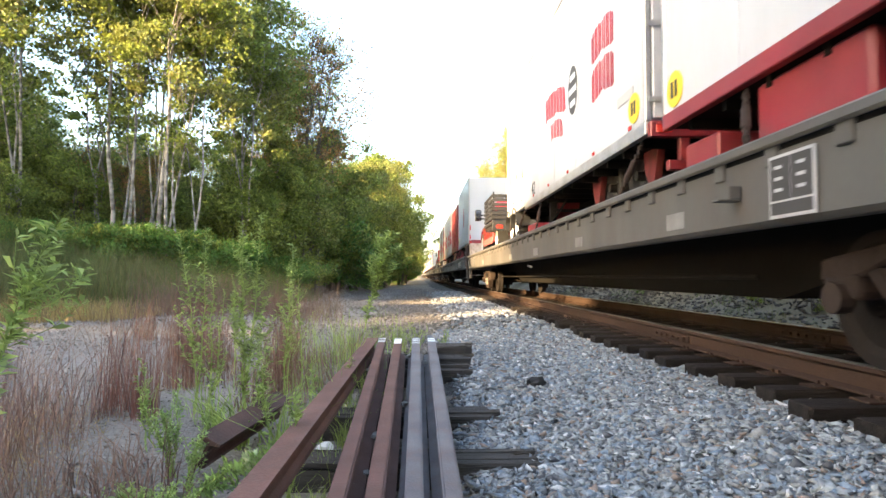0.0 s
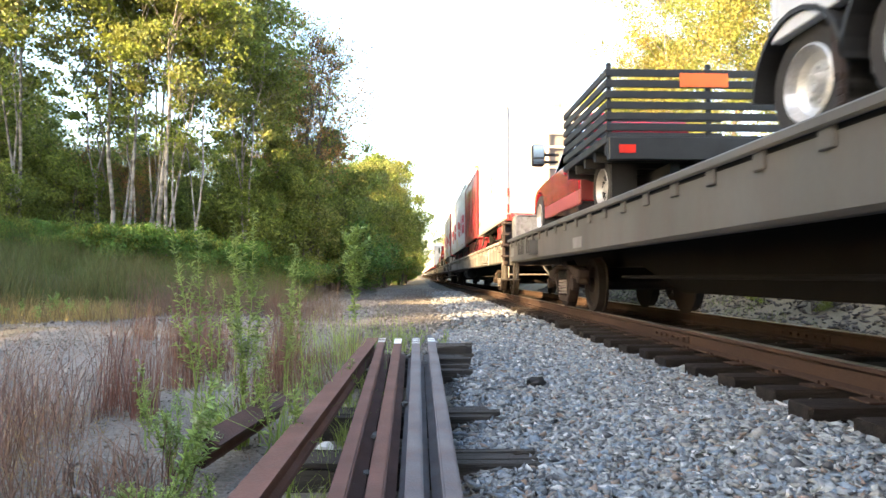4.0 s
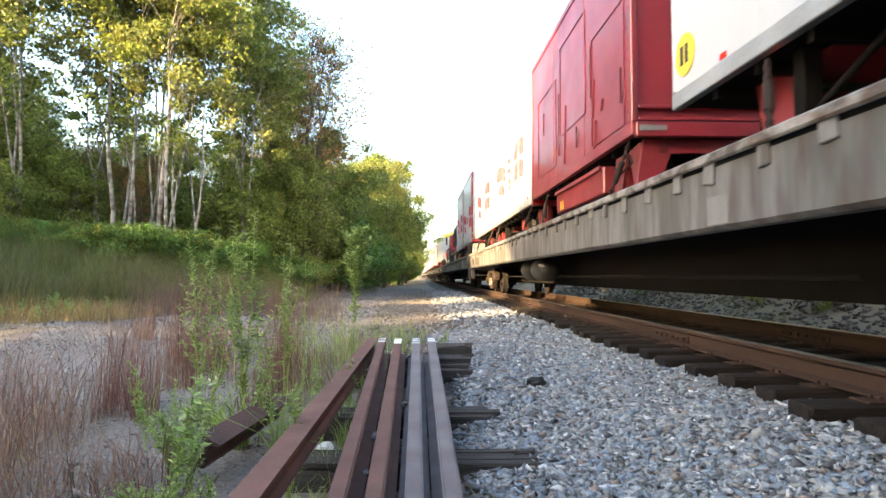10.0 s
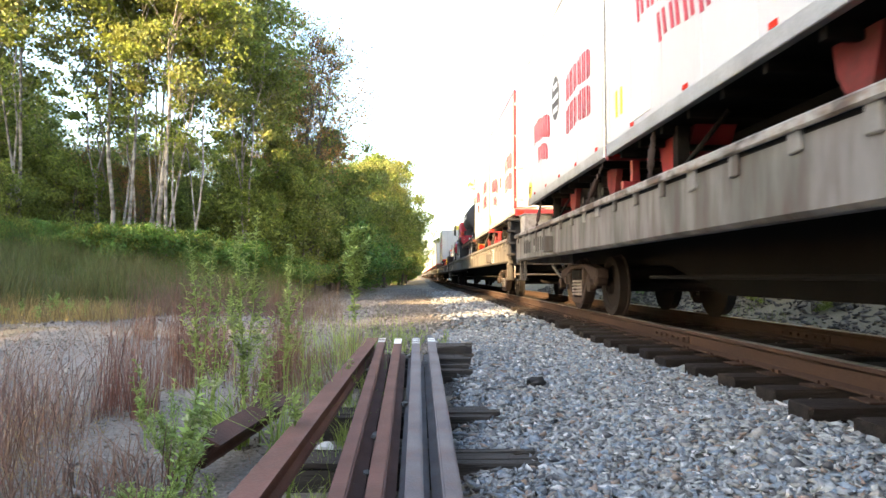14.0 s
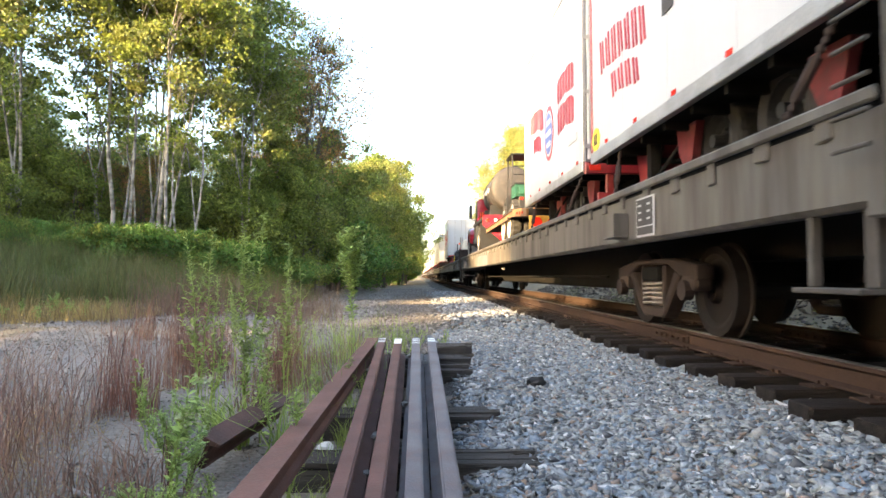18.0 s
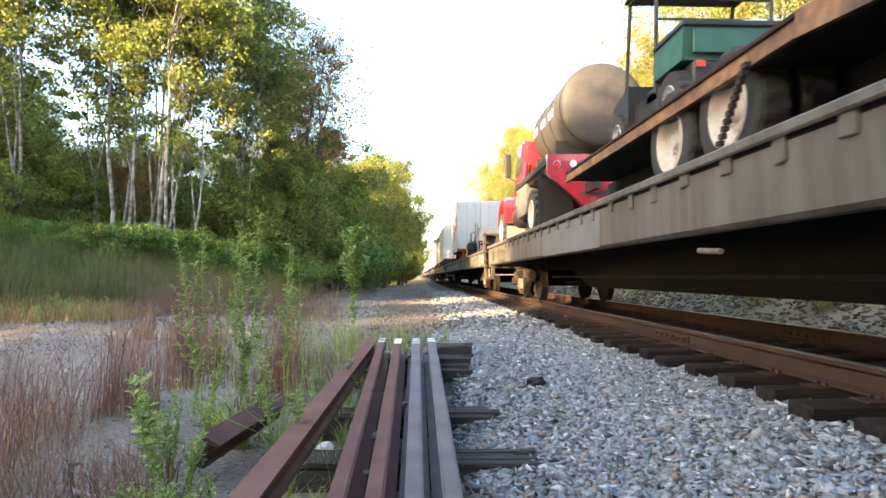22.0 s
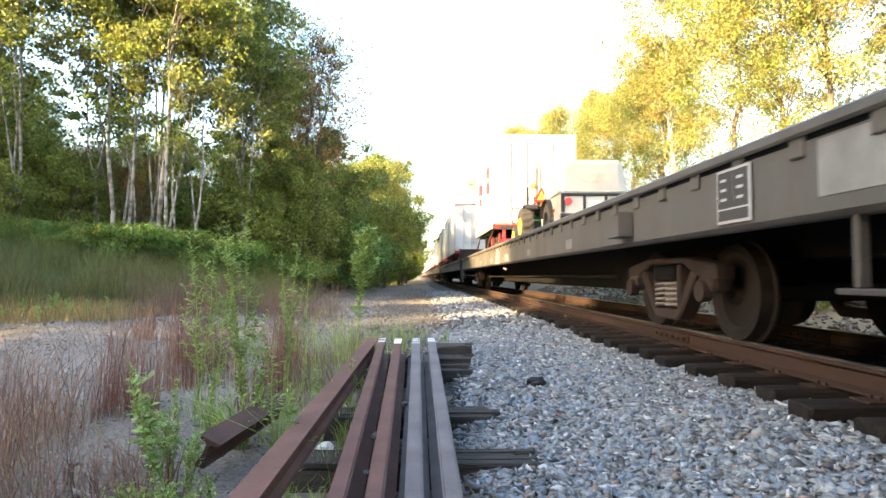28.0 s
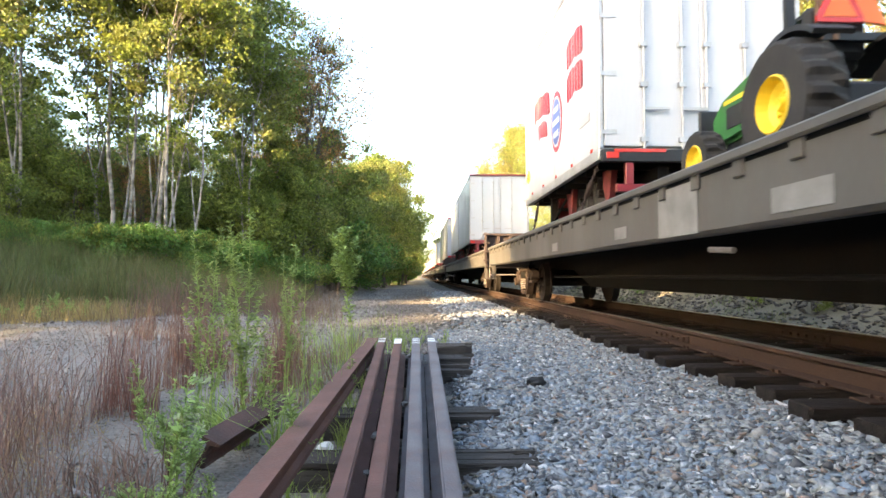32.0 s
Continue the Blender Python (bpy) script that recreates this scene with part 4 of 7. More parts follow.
T1 = trailer(-1.1, 5.62, 1.90, 5.0, "white box trailer with a red bottom rail and yellow disc", rail=M_RED, lights=0, legs=False, wheels_at=0.4)
disc(T1, 5.36, 2.22, 0.16)
for ya, yb, za, zb in ((4.2, 5.3, 1.36, 2.25),):
    part("wheel_box", boxes((NEAR + 0.08, NEAR + 0.6, ya, yb, za, 1.89), bevel=0.03), M_RED, T1, "red sheet-metal wheel box")
part("step_box", boxes((NEAR + 0.1, NEAR + 0.7, 5.9, 6.5, 1.36, 1.72), bevel=0.02), M_RED, T1, "red step box")
T2 = trailer(6.05, 13.03, 1.97, 5.0, "white box trailer with red painted bars and a yellow disc")
disc(T2, 6.40, 2.33, 0.16)
grey_label(T2, 6.68, 2.52)
block(T2, 7.05, 3.52, 0.95)
emblem(T2, 8.94, 3.29, 0.7, 0.95, M_GREYLET)
script(T2, 9.4, 3.35)
part("tool_chest", boxes((NEAR + 0.05, NEAR + 0.62, 6.22, 7.0, 1.36, 1.63), bevel=0.015), M_RED, T2, "red tool chest on the deck under the nose")
words("42", T2, Matrix.Translation((NEAR - 0.008, 12.3 - 6.05, 2.17)) @ Euler((radians(90), 0, radians(-90))).to_matrix().to_4x4(), 0.36, M_BLACKLET, "painted black number")
T3 = trailer(13.08, 15.6, 2.04, 4.55, "white small trailer with tandem wheels and black fenders", doors=False, legs=False, wheels_at=-30, lights=2, posts=M_WHITE, seams=3, rail=M_WHITE)
for o in [o for o in T3.children_recursive if o.matrix_basis.translation.y < -20 or (o.name.startswith(("axle", "spring_hanger")))]:
    bpy.data.objects.remove(o)
for y in (1.42, 2.28):
    tyre(T3, NEAR + 0.16, y, DECK + 0.37, 0.37, 0.22, 0.23, -1, M_RIM)
    tyre(T3, FAR - 0.16, y, DECK + 0.37, 0.37, 0.22, 0.23, 1, M_RIM)
    part("axle", tube(bmesh.new(), (NEAR + 0.2, y, DECK + 0.37), (FAR - 0.2, y, DECK + 0.37), 0.05), M_BLACK, T3)
    bm = bmesh.new()
    pts = [(y + r * math.cos(a), DECK + 0.37 + r * math.sin(a)) for r, rng_a in ((0.45, range(0, 13)), (0.42, range(12, -1, -1))) for a in [math.pi * k / 12 for k in rng_a]]
    prism(bm, pts, "x", NEAR - 0.04, NEAR + 0.28)
    part("fender", bm, M_BLACK, T3, "round black fender")
for y, z, w, h in ((0.45, 3.0, 0.45, 0.55), (0.25, 2.75, 0.06, 0.12), (1.15, 2.85, 0.06, 0.14), (2.2, 3.1, 0.3, 0.7), (1.6, 2.3, 0.05, 0.1)):
    part("hatch", boxes((NEAR - 0.014, NEAR, y - w / 2, y + w / 2, z - h / 2, z + h / 2), bevel=0.004), M_BLACK if w < 0.1 else M_PATCH, T3, "small side hatch")

W1 = trailer(27.72, 34.67, 2.03, 5.0, "white refrigerated trailer with a small round red emblem", doors=False)
emblem(W1, 30.9, 3.45, 0.62, 0.95, M_REDLET)
part("rear_step", boxes((NEAR + 0.1, FAR - 0.6, -0.22, -0.101, 1.98, 2.07), (NEAR + 0.1, NEAR + 0.8, -0.22, -0.101, 2.07, 2.17)), M_RED, W1, "red rear step plate")
for z in (2.2, 2.62):
    part("marker_strip", boxes((NEAR + 0.03, NEAR + 0.075, -0.026, -0.021, z, z + 0.22)), M_LENS_RED, W1, "red reflector strip")
part("tool_box", boxes((NEAR + 0.05, NEAR + 0.6, 1.35, 2.2, 1.62, 1.96), bevel=0.02), M_RED, W1, "red tool box under the floor")
disc(W1, 34.42, 2.45, 0.18)
unit = part("cooling_unit", boxes((3.26, 4.45, -0.42, 0.03, 2.72, 2.77), (3.29, 4.42, -0.30, 0.03, 2.771, 4.2), bevel=0.01), M_UNIT, W1, "grey cooling unit in a white frame")
for x in (3.26, 3.80, 4.40):
    part("frame_post", boxes((x, x + 0.05, -0.43, -0.37, 2.771, 4.25)), M_WHITE, unit)
for z in (2.775, 3.30, 3.82, 4.2):
    part("frame_bar", boxes((3.311, 4.45, -0.425, -0.395, z, z + 0.05)), M_WHITE, unit)
    part("side_bar", boxes((3.26, 3.288, -0.369, 0.03, z, z + 0.05)), M_WHITE, unit)
for k in range(9):
    part("grille_slat", boxes((3.90, 4.36, -0.32, -0.301, 2.86 + k * 0.14, 2.92 + k * 0.14)), M_STEP, unit)

R0 = trailer(35.72, 41.5, 2.06, 4.68, "red steel wagon with panelled and dented sides", body=M_RED, rail=M_RED, posts=M_RED, doors=False, seams=1.5, lights=0, name="red_wagon", wheels_at=0.8, wheel_r=0.34)
for y, w, z in ((0.9, 1.3, 2.75), (2.6, 1.5, 3.3), (4.4, 1.5, 2.9)):
    bm = boxes(*[(NEAR - 0.012, NEAR, a, b, c, d) for a, b, c, d in ((y - w / 2, y - w / 2 + 0.02, z - 0.5, z + 0.9), (y + w / 2 - 0.02, y + w / 2, z - 0.5, z + 0.9), (y - w / 2, y + w / 2, z - 0.52, z - 0.5), (y - w / 2, y + w / 2, z + 0.9, z + 0.92))])
    part("side_hatch", bm, M_RED, R0, "outlined side hatch")
for y, za, zb in ((0.35, 2.5, 2.9), (1.55, 2.9, 3.6), (2.3, 2.4, 2.7), (3.4, 2.5, 3.5), (4.6, 3.1, 3.5)):
    part("latch_bar", boxes((NEAR - 0.022, NEAR - 0.007, y, y + 0.022, za, zb)), M_RED_DARK, R0, "grimy latch bar")
bm = boxes((NEAR + 0.02, NEAR + 0.6, 1.15, 3.75, 1.58, 1.93), bevel=0.02)
ch = part("side_chest", bm, M_RED, R0, "long red chest under the floor")
part("chest_rail", boxes((NEAR - 0.02, NEAR + 0.02, 1.2, 3.7, 1.89, 1.94)), M_RED, ch)
part("chest_mark", boxes((NEAR + 0.012, NEAR + 0.02, 3.27, 3.33, 1.62, 1.76), (NEAR + 0.012, NEAR + 0.02, 3.40, 3.46, 1.62, 1.76)), M_YELLOW, ch, "two yellow bars")
for o in [o for o in R0.children_recursive if o.name.startswith("tail_lamp")]:
    bpy.data.objects.remove(o)
# end portal over the wheels, with slanted legs, and the sheet-metal legs along the side
bm = prism(bmesh.new(), [(NEAR + 0.12, 2.02), (FAR - 0.12, 2.02), (FAR - 0.02, DECK + 0.02), (FAR - 0.20, DECK + 0.02), (FAR - 0.42, 1.87), (NEAR + 0.42, 1.87), (NEAR + 0.20, DECK + 0.02), (NEAR + 0.02, DECK + 0.02)], "y", 0.03, 0.075)
part("end_portal", bm, M_RED, R0, "red end frame with a wide opening")
for pts in ([(0.50, 1.96), (0.90, 1.96), (0.96, DECK + 0.02), (0.76, DECK + 0.02)], [(0.08, 2.0), (0.44, 1.96), (0.20, DECK + 0.02), (0.08, DECK + 0.02)]):
    part("side_leg", prism(bmesh.new(), pts, "x", NEAR + 0.10, NEAR + 0.135), M_RED_DARK, R0, "dirty red sheet-metal leg")
for z in (2.21, 2.34):
    part("end_ledge", boxes((NEAR + 0.05, FAR - 0.05, -0.03, 0.035, z, z + 0.035), bevel=0.006), M_RED, R0, "ledge across the red end wall")
part("corner_plate", boxes((NEAR + 0.03, NEAR + 0.32, -0.112, -0.101, 2.08, 2.14), bevel=0.003), M_PATCH, R0, "worn pale plate")
part("loose_hose", tube(tube(tube(bmesh.new(), (NEAR + 0.06, 0.22, 1.80), (NEAR + 0.03, 0.52, 1.72), 0.011, seg=7), (NEAR + 0.03, 0.52, 1.72), (NEAR + 0.05, 0.80, 1.84), 0.011, seg=7), (NEAR + 0.06, 0.22, 1.80), (NEAR + 0.08, 0.34, 1.90), 0.011, seg=7), M_TRUCK, R0, "loose dirty hose")
for y, w, z in ((0.3, 0.5, 2.18), (1.0, 0.3, 2.15), (1.55, 0.45, 2.17), (2.3, 0.25, 2.13)):
    part("scuff", boxes((NEAR - 0.0235, NEAR - 0.003, y, y + w * 0.6, z, z + 0.008), bevel=0.002), M_PATCH, R0, "pale scuffed edge")
for y, za, zb in ((1.42, 2.2, 2.55), (1.48, 2.62, 3.1), (1.12, 2.62, 2.75), (3.05, 2.3, 3.2)):
    part("dent_ridge", prism(bmesh.new(), [(y, za), (y + 0.03, za), (y - 0.04, zb), (y - 0.07, zb)], "x", NEAR - 0.018, NEAR + 0.002), M_RED, R0, "buckled ridge in the sheet")
bm = bmesh.new()
for k in range(22):
    for j in (0.05, 0.12):
        tube(bm, (NEAR - 0.012, j, 2.1 + k * 0.115), (NEAR - 0.019, j, 2.1 + k * 0.115), 0.012, seg=6)
part("rivet_row", bm, M_RED, R0)

R1 = trailer(41.6, 48.2, 2.0, 5.0, "white box trailer with red painted bars and an oval emblem", seams=0.8)
block(R1, 42.55, 3.45, 1.35)
emblem(R1, 44.62, 3.3, 0.75, 1.2, M_REDLET)
script(R1, 45.3, 3.25, 1.9)
part("yellow_mark", boxes((NEAR - 0.01, NEAR, 6.05, 6.10, 2.38, 2.68), (NEAR - 0.01, NEAR, 6.22, 6.27, 2.38, 2.68)), M_YELLOW, R1, "two yellow bars")
part("pale_plate", boxes((NEAR - 0.01, NEAR, 5.2, 5.75, 2.2, 2.45)), M_LENS_WHITE, R1, "white plate")
for y, z in ((1.2, 2.7), (2.9, 2.5), (3.0, 2.35)):
    part("small_latch", boxes((NEAR - 0.03, NEAR - 0.004, y, y + 0.12, z, z + 0.05)), M_ALU, R1)
R2 = trailer(48.3, 53.55, 2.0, 5.0, "white box trailer with a yellow disc on its far end")
block(R2, 48.9, 3.43, 1.4)
emblem(R2, 50.95, 3.5, 0.7, 0.95, M_GREYLET)
script(R2, 51.4, 3.2, 1.5)
disc(R2, 53.33, 2.3, 0.16)
R3 = trailer(55.45, 60.4, 2.02, 5.0, "white box trailer with red corner posts and red rear beam", posts=M_RED)
block(R3, 55.75, 3.40, 1.25)
part("badge", boxes((NEAR - 0.012, NEAR - 0.004, 2.3, 2.55, 2.98, 3.28), bevel=0.003), M_BLACKLET, R3, "dark red badge")
script(R3, 58.4, 3.15, 1.6)
bm = bmesh.new()
for r, mat in ((0.62, M_REDLET), (0.52, M_LENS_WHITE), (0.44, M_BLUELET)):
    bm = tube(bmesh.new(), (NEAR + 1.15, -0.024 - 0.004 * (0.7 - r), 3.75), (NEAR + 1.15, -0.021, 3.75), r, seg=32)
    part("door_emblem", bm, mat, R3, "round painted emblem")
R4 = trailer(60.82, 65.42, 2.0, 5.0, "white box trailer with an oval red, white and blue emblem", posts=M_ALU)
block(R4, 61.3, 3.55, 1.1)
emblem(R4, 63.03, 3.04, 0.72, 0.95)
script(R4, 63.5, 3.45, 1.3)
grey_label(R4, 61.4, 2.58)
disc(R3, 60.18, 2.3, 0.15)
R5 = trailer(99.8, 105.05, 2.02, 4.95, "white box trailer with red chassis and an oval emblem", lip=M_BLACK)
block(R5, 100.55, 3.9, 0.95)
emblem(R5, 102.2, 3.1, 0.78, 1.0)
script(R5, 102.7, 3.6, 1.4)
grey_label(R5, 100.5, 2.68)
part("red_bar", boxes((NEAR + 0.15, NEAR + 0.8, -0.115, -0.101, 2.10, 2.14)), M_LENS_RED, R5)
disc(R5, 104.8, 2.6, 0.14)

# farther trailers and gear on the rest of the train
rng = random.Random(77)
far_trailer = None
q = 119.4
while q < 520:
    k = int((q + 1.2) // PITCH_Q)
    local = q - FRONTS[min(k, 18)]
    L = rng.choice((6.8, 7.4, 8.2))
    if local + L > CAR_LEN - 0.3 or local < 0.3:
        q = FRONTS[min(k + 1, 18)] + 0.5
        if k >= 17:
            break
        continue
    if far_trailer is None:
        far_trailer = trailer(q, q + 7.4, 2.02, 5.0, "white box trailer far back on the train", posts=M_ALU, lip=M_RED, beams=False)
        part("roof_trim", boxes((NEAR - 0.02, FAR + 0.02, -0.03, 0.08, 5.0, 5.07)), M_RED, far_trailer, "red roof trim")
    else:
        c = copy_thing(far_trailer, Matrix.Translation((0, q, 0)))
        MOVERS.append((c, q))
    q += 7.4 + rng.choice((0.3, 0.4, 4.5))


# ---- the red stake-bed pickup
def pickup():
    q0 = 19.22
    t = thing("pickup_truck", "red crew-cab pickup with a black stake bed", "truck", at=(0, q0, 0))
    xn, xf = TRACK_X - 1.0, TRACK_X + 1.0
    zd = DECK
    # cab and nose, side outline in (y, z)
    low = zd + 0.42
    bm = prism(bmesh.new(), [(2.35, low), (2.35, zd + 1.18), (4.40, zd + 1.18), (5.3, zd + 1.16), (5.95, zd + 1.10), (6.20, zd + 0.98), (6.24, zd + 0.60), (6.24, zd + 0.45), (6.10, zd + 0.45), (6.07, zd + 0.64), (5.95, zd + 0.83), (5.78, zd + 0.93), (5.60, zd + 0.96), (5.42, zd + 0.93), (5.25, zd + 0.83), (5.13, zd + 0.64), (5.08, low)], "x", xn, xf)
    bmesh.ops.bevel(bm, geom=[e for e in bm.edges if abs(e.verts[0].co.x - e.verts[1].co.x) < 0.01], offset=0.05, segments=2, affect="EDGES")
    part("cab_body", bm, M_REDCAR, t, "glossy red cab body")
    bm = bmesh.new()
    base = [bm.verts.new((x, y, z)) for x, y, z in ((xn + 0.06, 2.40, zd + 1.15), (xn + 0.06, 4.55, zd + 1.14), (xf - 0.06, 4.55, zd + 1.14), (xf - 0.06, 2.40, zd + 1.15))]
    top = [bm.verts.new((x, y, z)) for x, y, z in ((xn + 0.20, 2.50, zd + 1.90), (xn + 0.22, 3.72, zd + 1.92), (xf - 0.22, 3.72, zd + 1.92), (xf - 0.20, 2.50, zd + 1.90))]
    for k in range(4):
        bm.faces.new((base[k], base[(k + 1) % 4], top[(k + 1) % 4], top[k]))
    bm.faces.new(top)
    bm.faces.new(base[::-1])
    bmesh.ops.recalc_face_normals(bm, faces=bm.faces)
    bmesh.ops.bevel(bm, geom=list(bm.edges), offset=0.04, segments=2, affect="EDGES")
    part("cab_roof", bm, M_REDCAR, t)
    for ya, yb, yc, yd in ((2.52, 3.02, 3.00, 2.58), (3.14, 4.34, 3.72, 3.16)):
        bm = bmesh.new()
        vs = [bm.verts.new((x, y, z)) for x, y, z in ((xn + 0.070, ya, zd + 1.22), (xn + 0.070, yb, zd + 1.20), (xn + 0.187, yc, zd + 1.80), (xn + 0.187, yd, zd + 1.80))]
        f = bm.faces.new(vs)
        r = bmesh.ops.solidify(bm, geom=[f], thickness=0.012)
        part("side_window", bm, M_GLASS, t, "dark side window")
    for y in (3.07, 4.36):
        part("door_gap", boxes((xn - 0.004, xn + 0.02, y, y + 0.018, low + 0.03, zd + 1.12)), M_BLACK, t)
    for y in (3.26,):
        part("door_handle", boxes((xn - 0.045, xn - 0.001, y - 0.1, y + 0.1, zd + 0.98, zd + 1.03), bevel=0.012), M_REDCAR, t)
    part("body_moulding", boxes((xn - 0.012, xn + 0.01, 2.42, 5.15, zd + 0.80, zd + 0.835), bevel=0.004), M_REDCAR, t, "slim red body moulding")
    part("lower_panel", boxes((xn - 0.006, xn + 0.06, 2.38, 5.06, zd + 0.37, zd + 0.62), bevel=0.02), M_REDDUST, t, "dusty lower body panel")
    part("cab_back", boxes((xn + 0.012, xf - 0.012, 2.325, 2.349, zd + 0.44, zd + 1.12), bevel=0.008), M_REDDUST, t, "dusty back wall of the cab")
    arm = boxes((xn - 0.22, xn + 0.08, 4.18, 4.24, zd + 1.36, zd + 1.41), (xn - 0.22, xn + 0.10, 4.18, 4.24, zd + 1.50, zd + 1.55), bevel=0.008)
    m = part("wing_mirror", arm, M_BLACK, t, "large black towing mirror")
    part("mirror_shell", boxes((xn - 0.42, xn - 0.18, 4.14, 4.30, zd + 1.30, zd + 1.72), bevel=0.03), M_BLACK, m)
    part("mirror_glass", boxes((xn - 0.40, xn - 0.20, 4.132, 4.140, zd + 1.46, zd + 1.69)), M_MIRROR, m)
    part("mirror_glass", boxes((xn - 0.40, xn - 0.20, 4.132, 4.140, zd + 1.33, zd + 1.43)), M_MIRROR, m)
    part("front_bumper", boxes((xn - 0.02, xf + 0.02, 6.20, 6.36, zd + 0.35, zd + 0.62), bevel=0.04), M_CHROME, t, "chrome front bumper")
    for y in (1.20, 5.60):
        for x, sd in ((xn + 0.13, -1), (xf - 0.13, 1)):
            ty = tyre(t, x if y > 2 else x + sd * -0.02, y, zd + 0.46, 0.46, 0.27, 0.27, sd, M_ALU)
            # solid black wedges on the rim stand in for its shaded openings
            bm = bmesh.new()
            for k in range(8):
                an = 2 * math.pi * (k + 0.5) / 8
                for r1, r2, w1, w2 in ((0.135, 0.205, 0.022, 0.050),):
                    c1, s1 = math.cos(an), math.sin(an)
                    prism(bm, [(r1 * c1 - w1 * s1, r1 * s1 + w1 * c1), (r1 * c1 + w1 * s1, r1 * s1 - w1 * c1), (r2 * c1 + w2 * s1, r2 * s1 - w2 * c1), (r2 * c1 - w2 * s1, r2 * s1 + w2 * c1)], "x", sd * 0.030, sd * 0.066)
            part("rim_openings", bm, M_BLACK, ty, "dark openings between the spokes")
        part("axle", tube(bmesh.new(), (xn + 0.2, y, zd + 0.40), (xf - 0.2, y, zd + 0.40), 0.06), M_BLACK, t)
    part("chassis", boxes((TRACK_X - 0.45, TRACK_X - 0.33, 0.1, 6.1, zd + 0.45, zd + 0.62), (TRACK_X + 0.33, TRACK_X + 0.45, 0.1, 6.1, zd + 0.45, zd + 0.62)), M_BLACK, t)
    part("mud_flap", boxes((xn - 0.02, xn + 0.32, 0.62, 0.64, zd + 0.18, zd + 0.80)), M_BLACK, t)
    bx0, bx1 = TRACK_X - 1.28, TRACK_X + 1.28
    part("bed_floor", boxes((bx0, bx1, 0.0, 2.25, zd + 0.85, zd + 0.95), bevel=0.01), M_BLACK, t, "black bed floor")
    for k in range(5):
        part("bed_cross_beam", boxes((bx0 + 0.03, bx1 - 0.03, 0.1 + k * 0.48, 0.18 + k * 0.48, zd + 0.72, zd + 0.849)), M_BLACK, t)
    for k in range(6):
        z = zd + 1.0 + k * 0.135
        part("rear_slat", boxes((bx0, bx1, 0.0, 0.03, z, z + 0.095), bevel=0.006), M_BLACK, t)
        part("side_slat", boxes((bx0, bx0 + 0.03, 0.031, 2.2, z, z + 0.095), bevel=0.006), M_BLACK, t)
        part("front_slat", boxes((bx0, bx1, 2.2, 2.23, z, z + 0.095), bevel=0.006), M_BLACK, t)
    for x in (bx0 + 0.03, TRACK_X, bx1 - 0.08):
        part("stake", boxes((x, x + 0.05, 0.031, 0.08, zd + 0.951, zd + 1.85)), M_BLACK, t)
    part("orange_board", boxes((TRACK_X - 0.35, TRACK_X + 0.25, -0.012, -0.002, zd + 1.55, zd + 1.72)), M_ORANGE, t, "small orange warning board")
    part("rear_beam", boxes((bx0, bx1, -0.12, -0.002, zd + 0.62, zd + 0.90), bevel=0.01), M_BLACK, t)
    for x in (bx0 + 0.12, bx1 - 0.32):
        part("tail_lamp", boxes((x, x + 0.2, -0.132, -0.121, zd + 0.70, zd + 0.80)), M_LENS_RED, t)
    part("bed_strut", tube(bmesh.new(), (bx0 + 0.1, 2.15, zd + 0.86), (TRACK_X - 0.45, 1.9, zd + 0.5), 0.03), M_BLACK, t)
    MOVERS.append((t, q0))


pickup()

# ---- white stand and box at the end of the first car
st = thing("metal_box", "worn white metal box at the end of the car", "box", at=(0, 25.1, 0))
part("box_body", boxes((2.13, 3.0, 0.0, 0.62, DECK, 1.86), bevel=0.015), M_BOXWHITE, st, "worn white metal box")
part("box_lid", boxes((2.12, 3.01, -0.01, 0.63, 1.861, 1.89), bevel=0.006), M_BOXWHITE, st)
bm = tube(bmesh.new(), (2.16, 0.72, DECK), (2.16, 0.72, 1.74), 0.022)
for z in (1.45, 1.56, 1.67):
    tube(bm, (2.16, 0.72, z), (2.16, 0.72, z + 0.03), 0.055, seg=12)
part("brake_staff", bm, M_TRUCK, st, "dark upright staff with rings")
MOVERS.append((st, 25.1))
st = thing("metal_box", "rust-streaked white metal box under a trailer", "box", at=(0, 53.28, 0))
part("box_body", boxes((2.15, 2.72, 0.0, 0.55, 1.385, 1.80), bevel=0.015), M_BOXWHITE, st)
part("box_lid", boxes((2.13, 2.74, -0.02, 0.57, 1.801, 1.83), bevel=0.006), M_BOXWHITE, st)
MOVERS.append((st, 53.28))


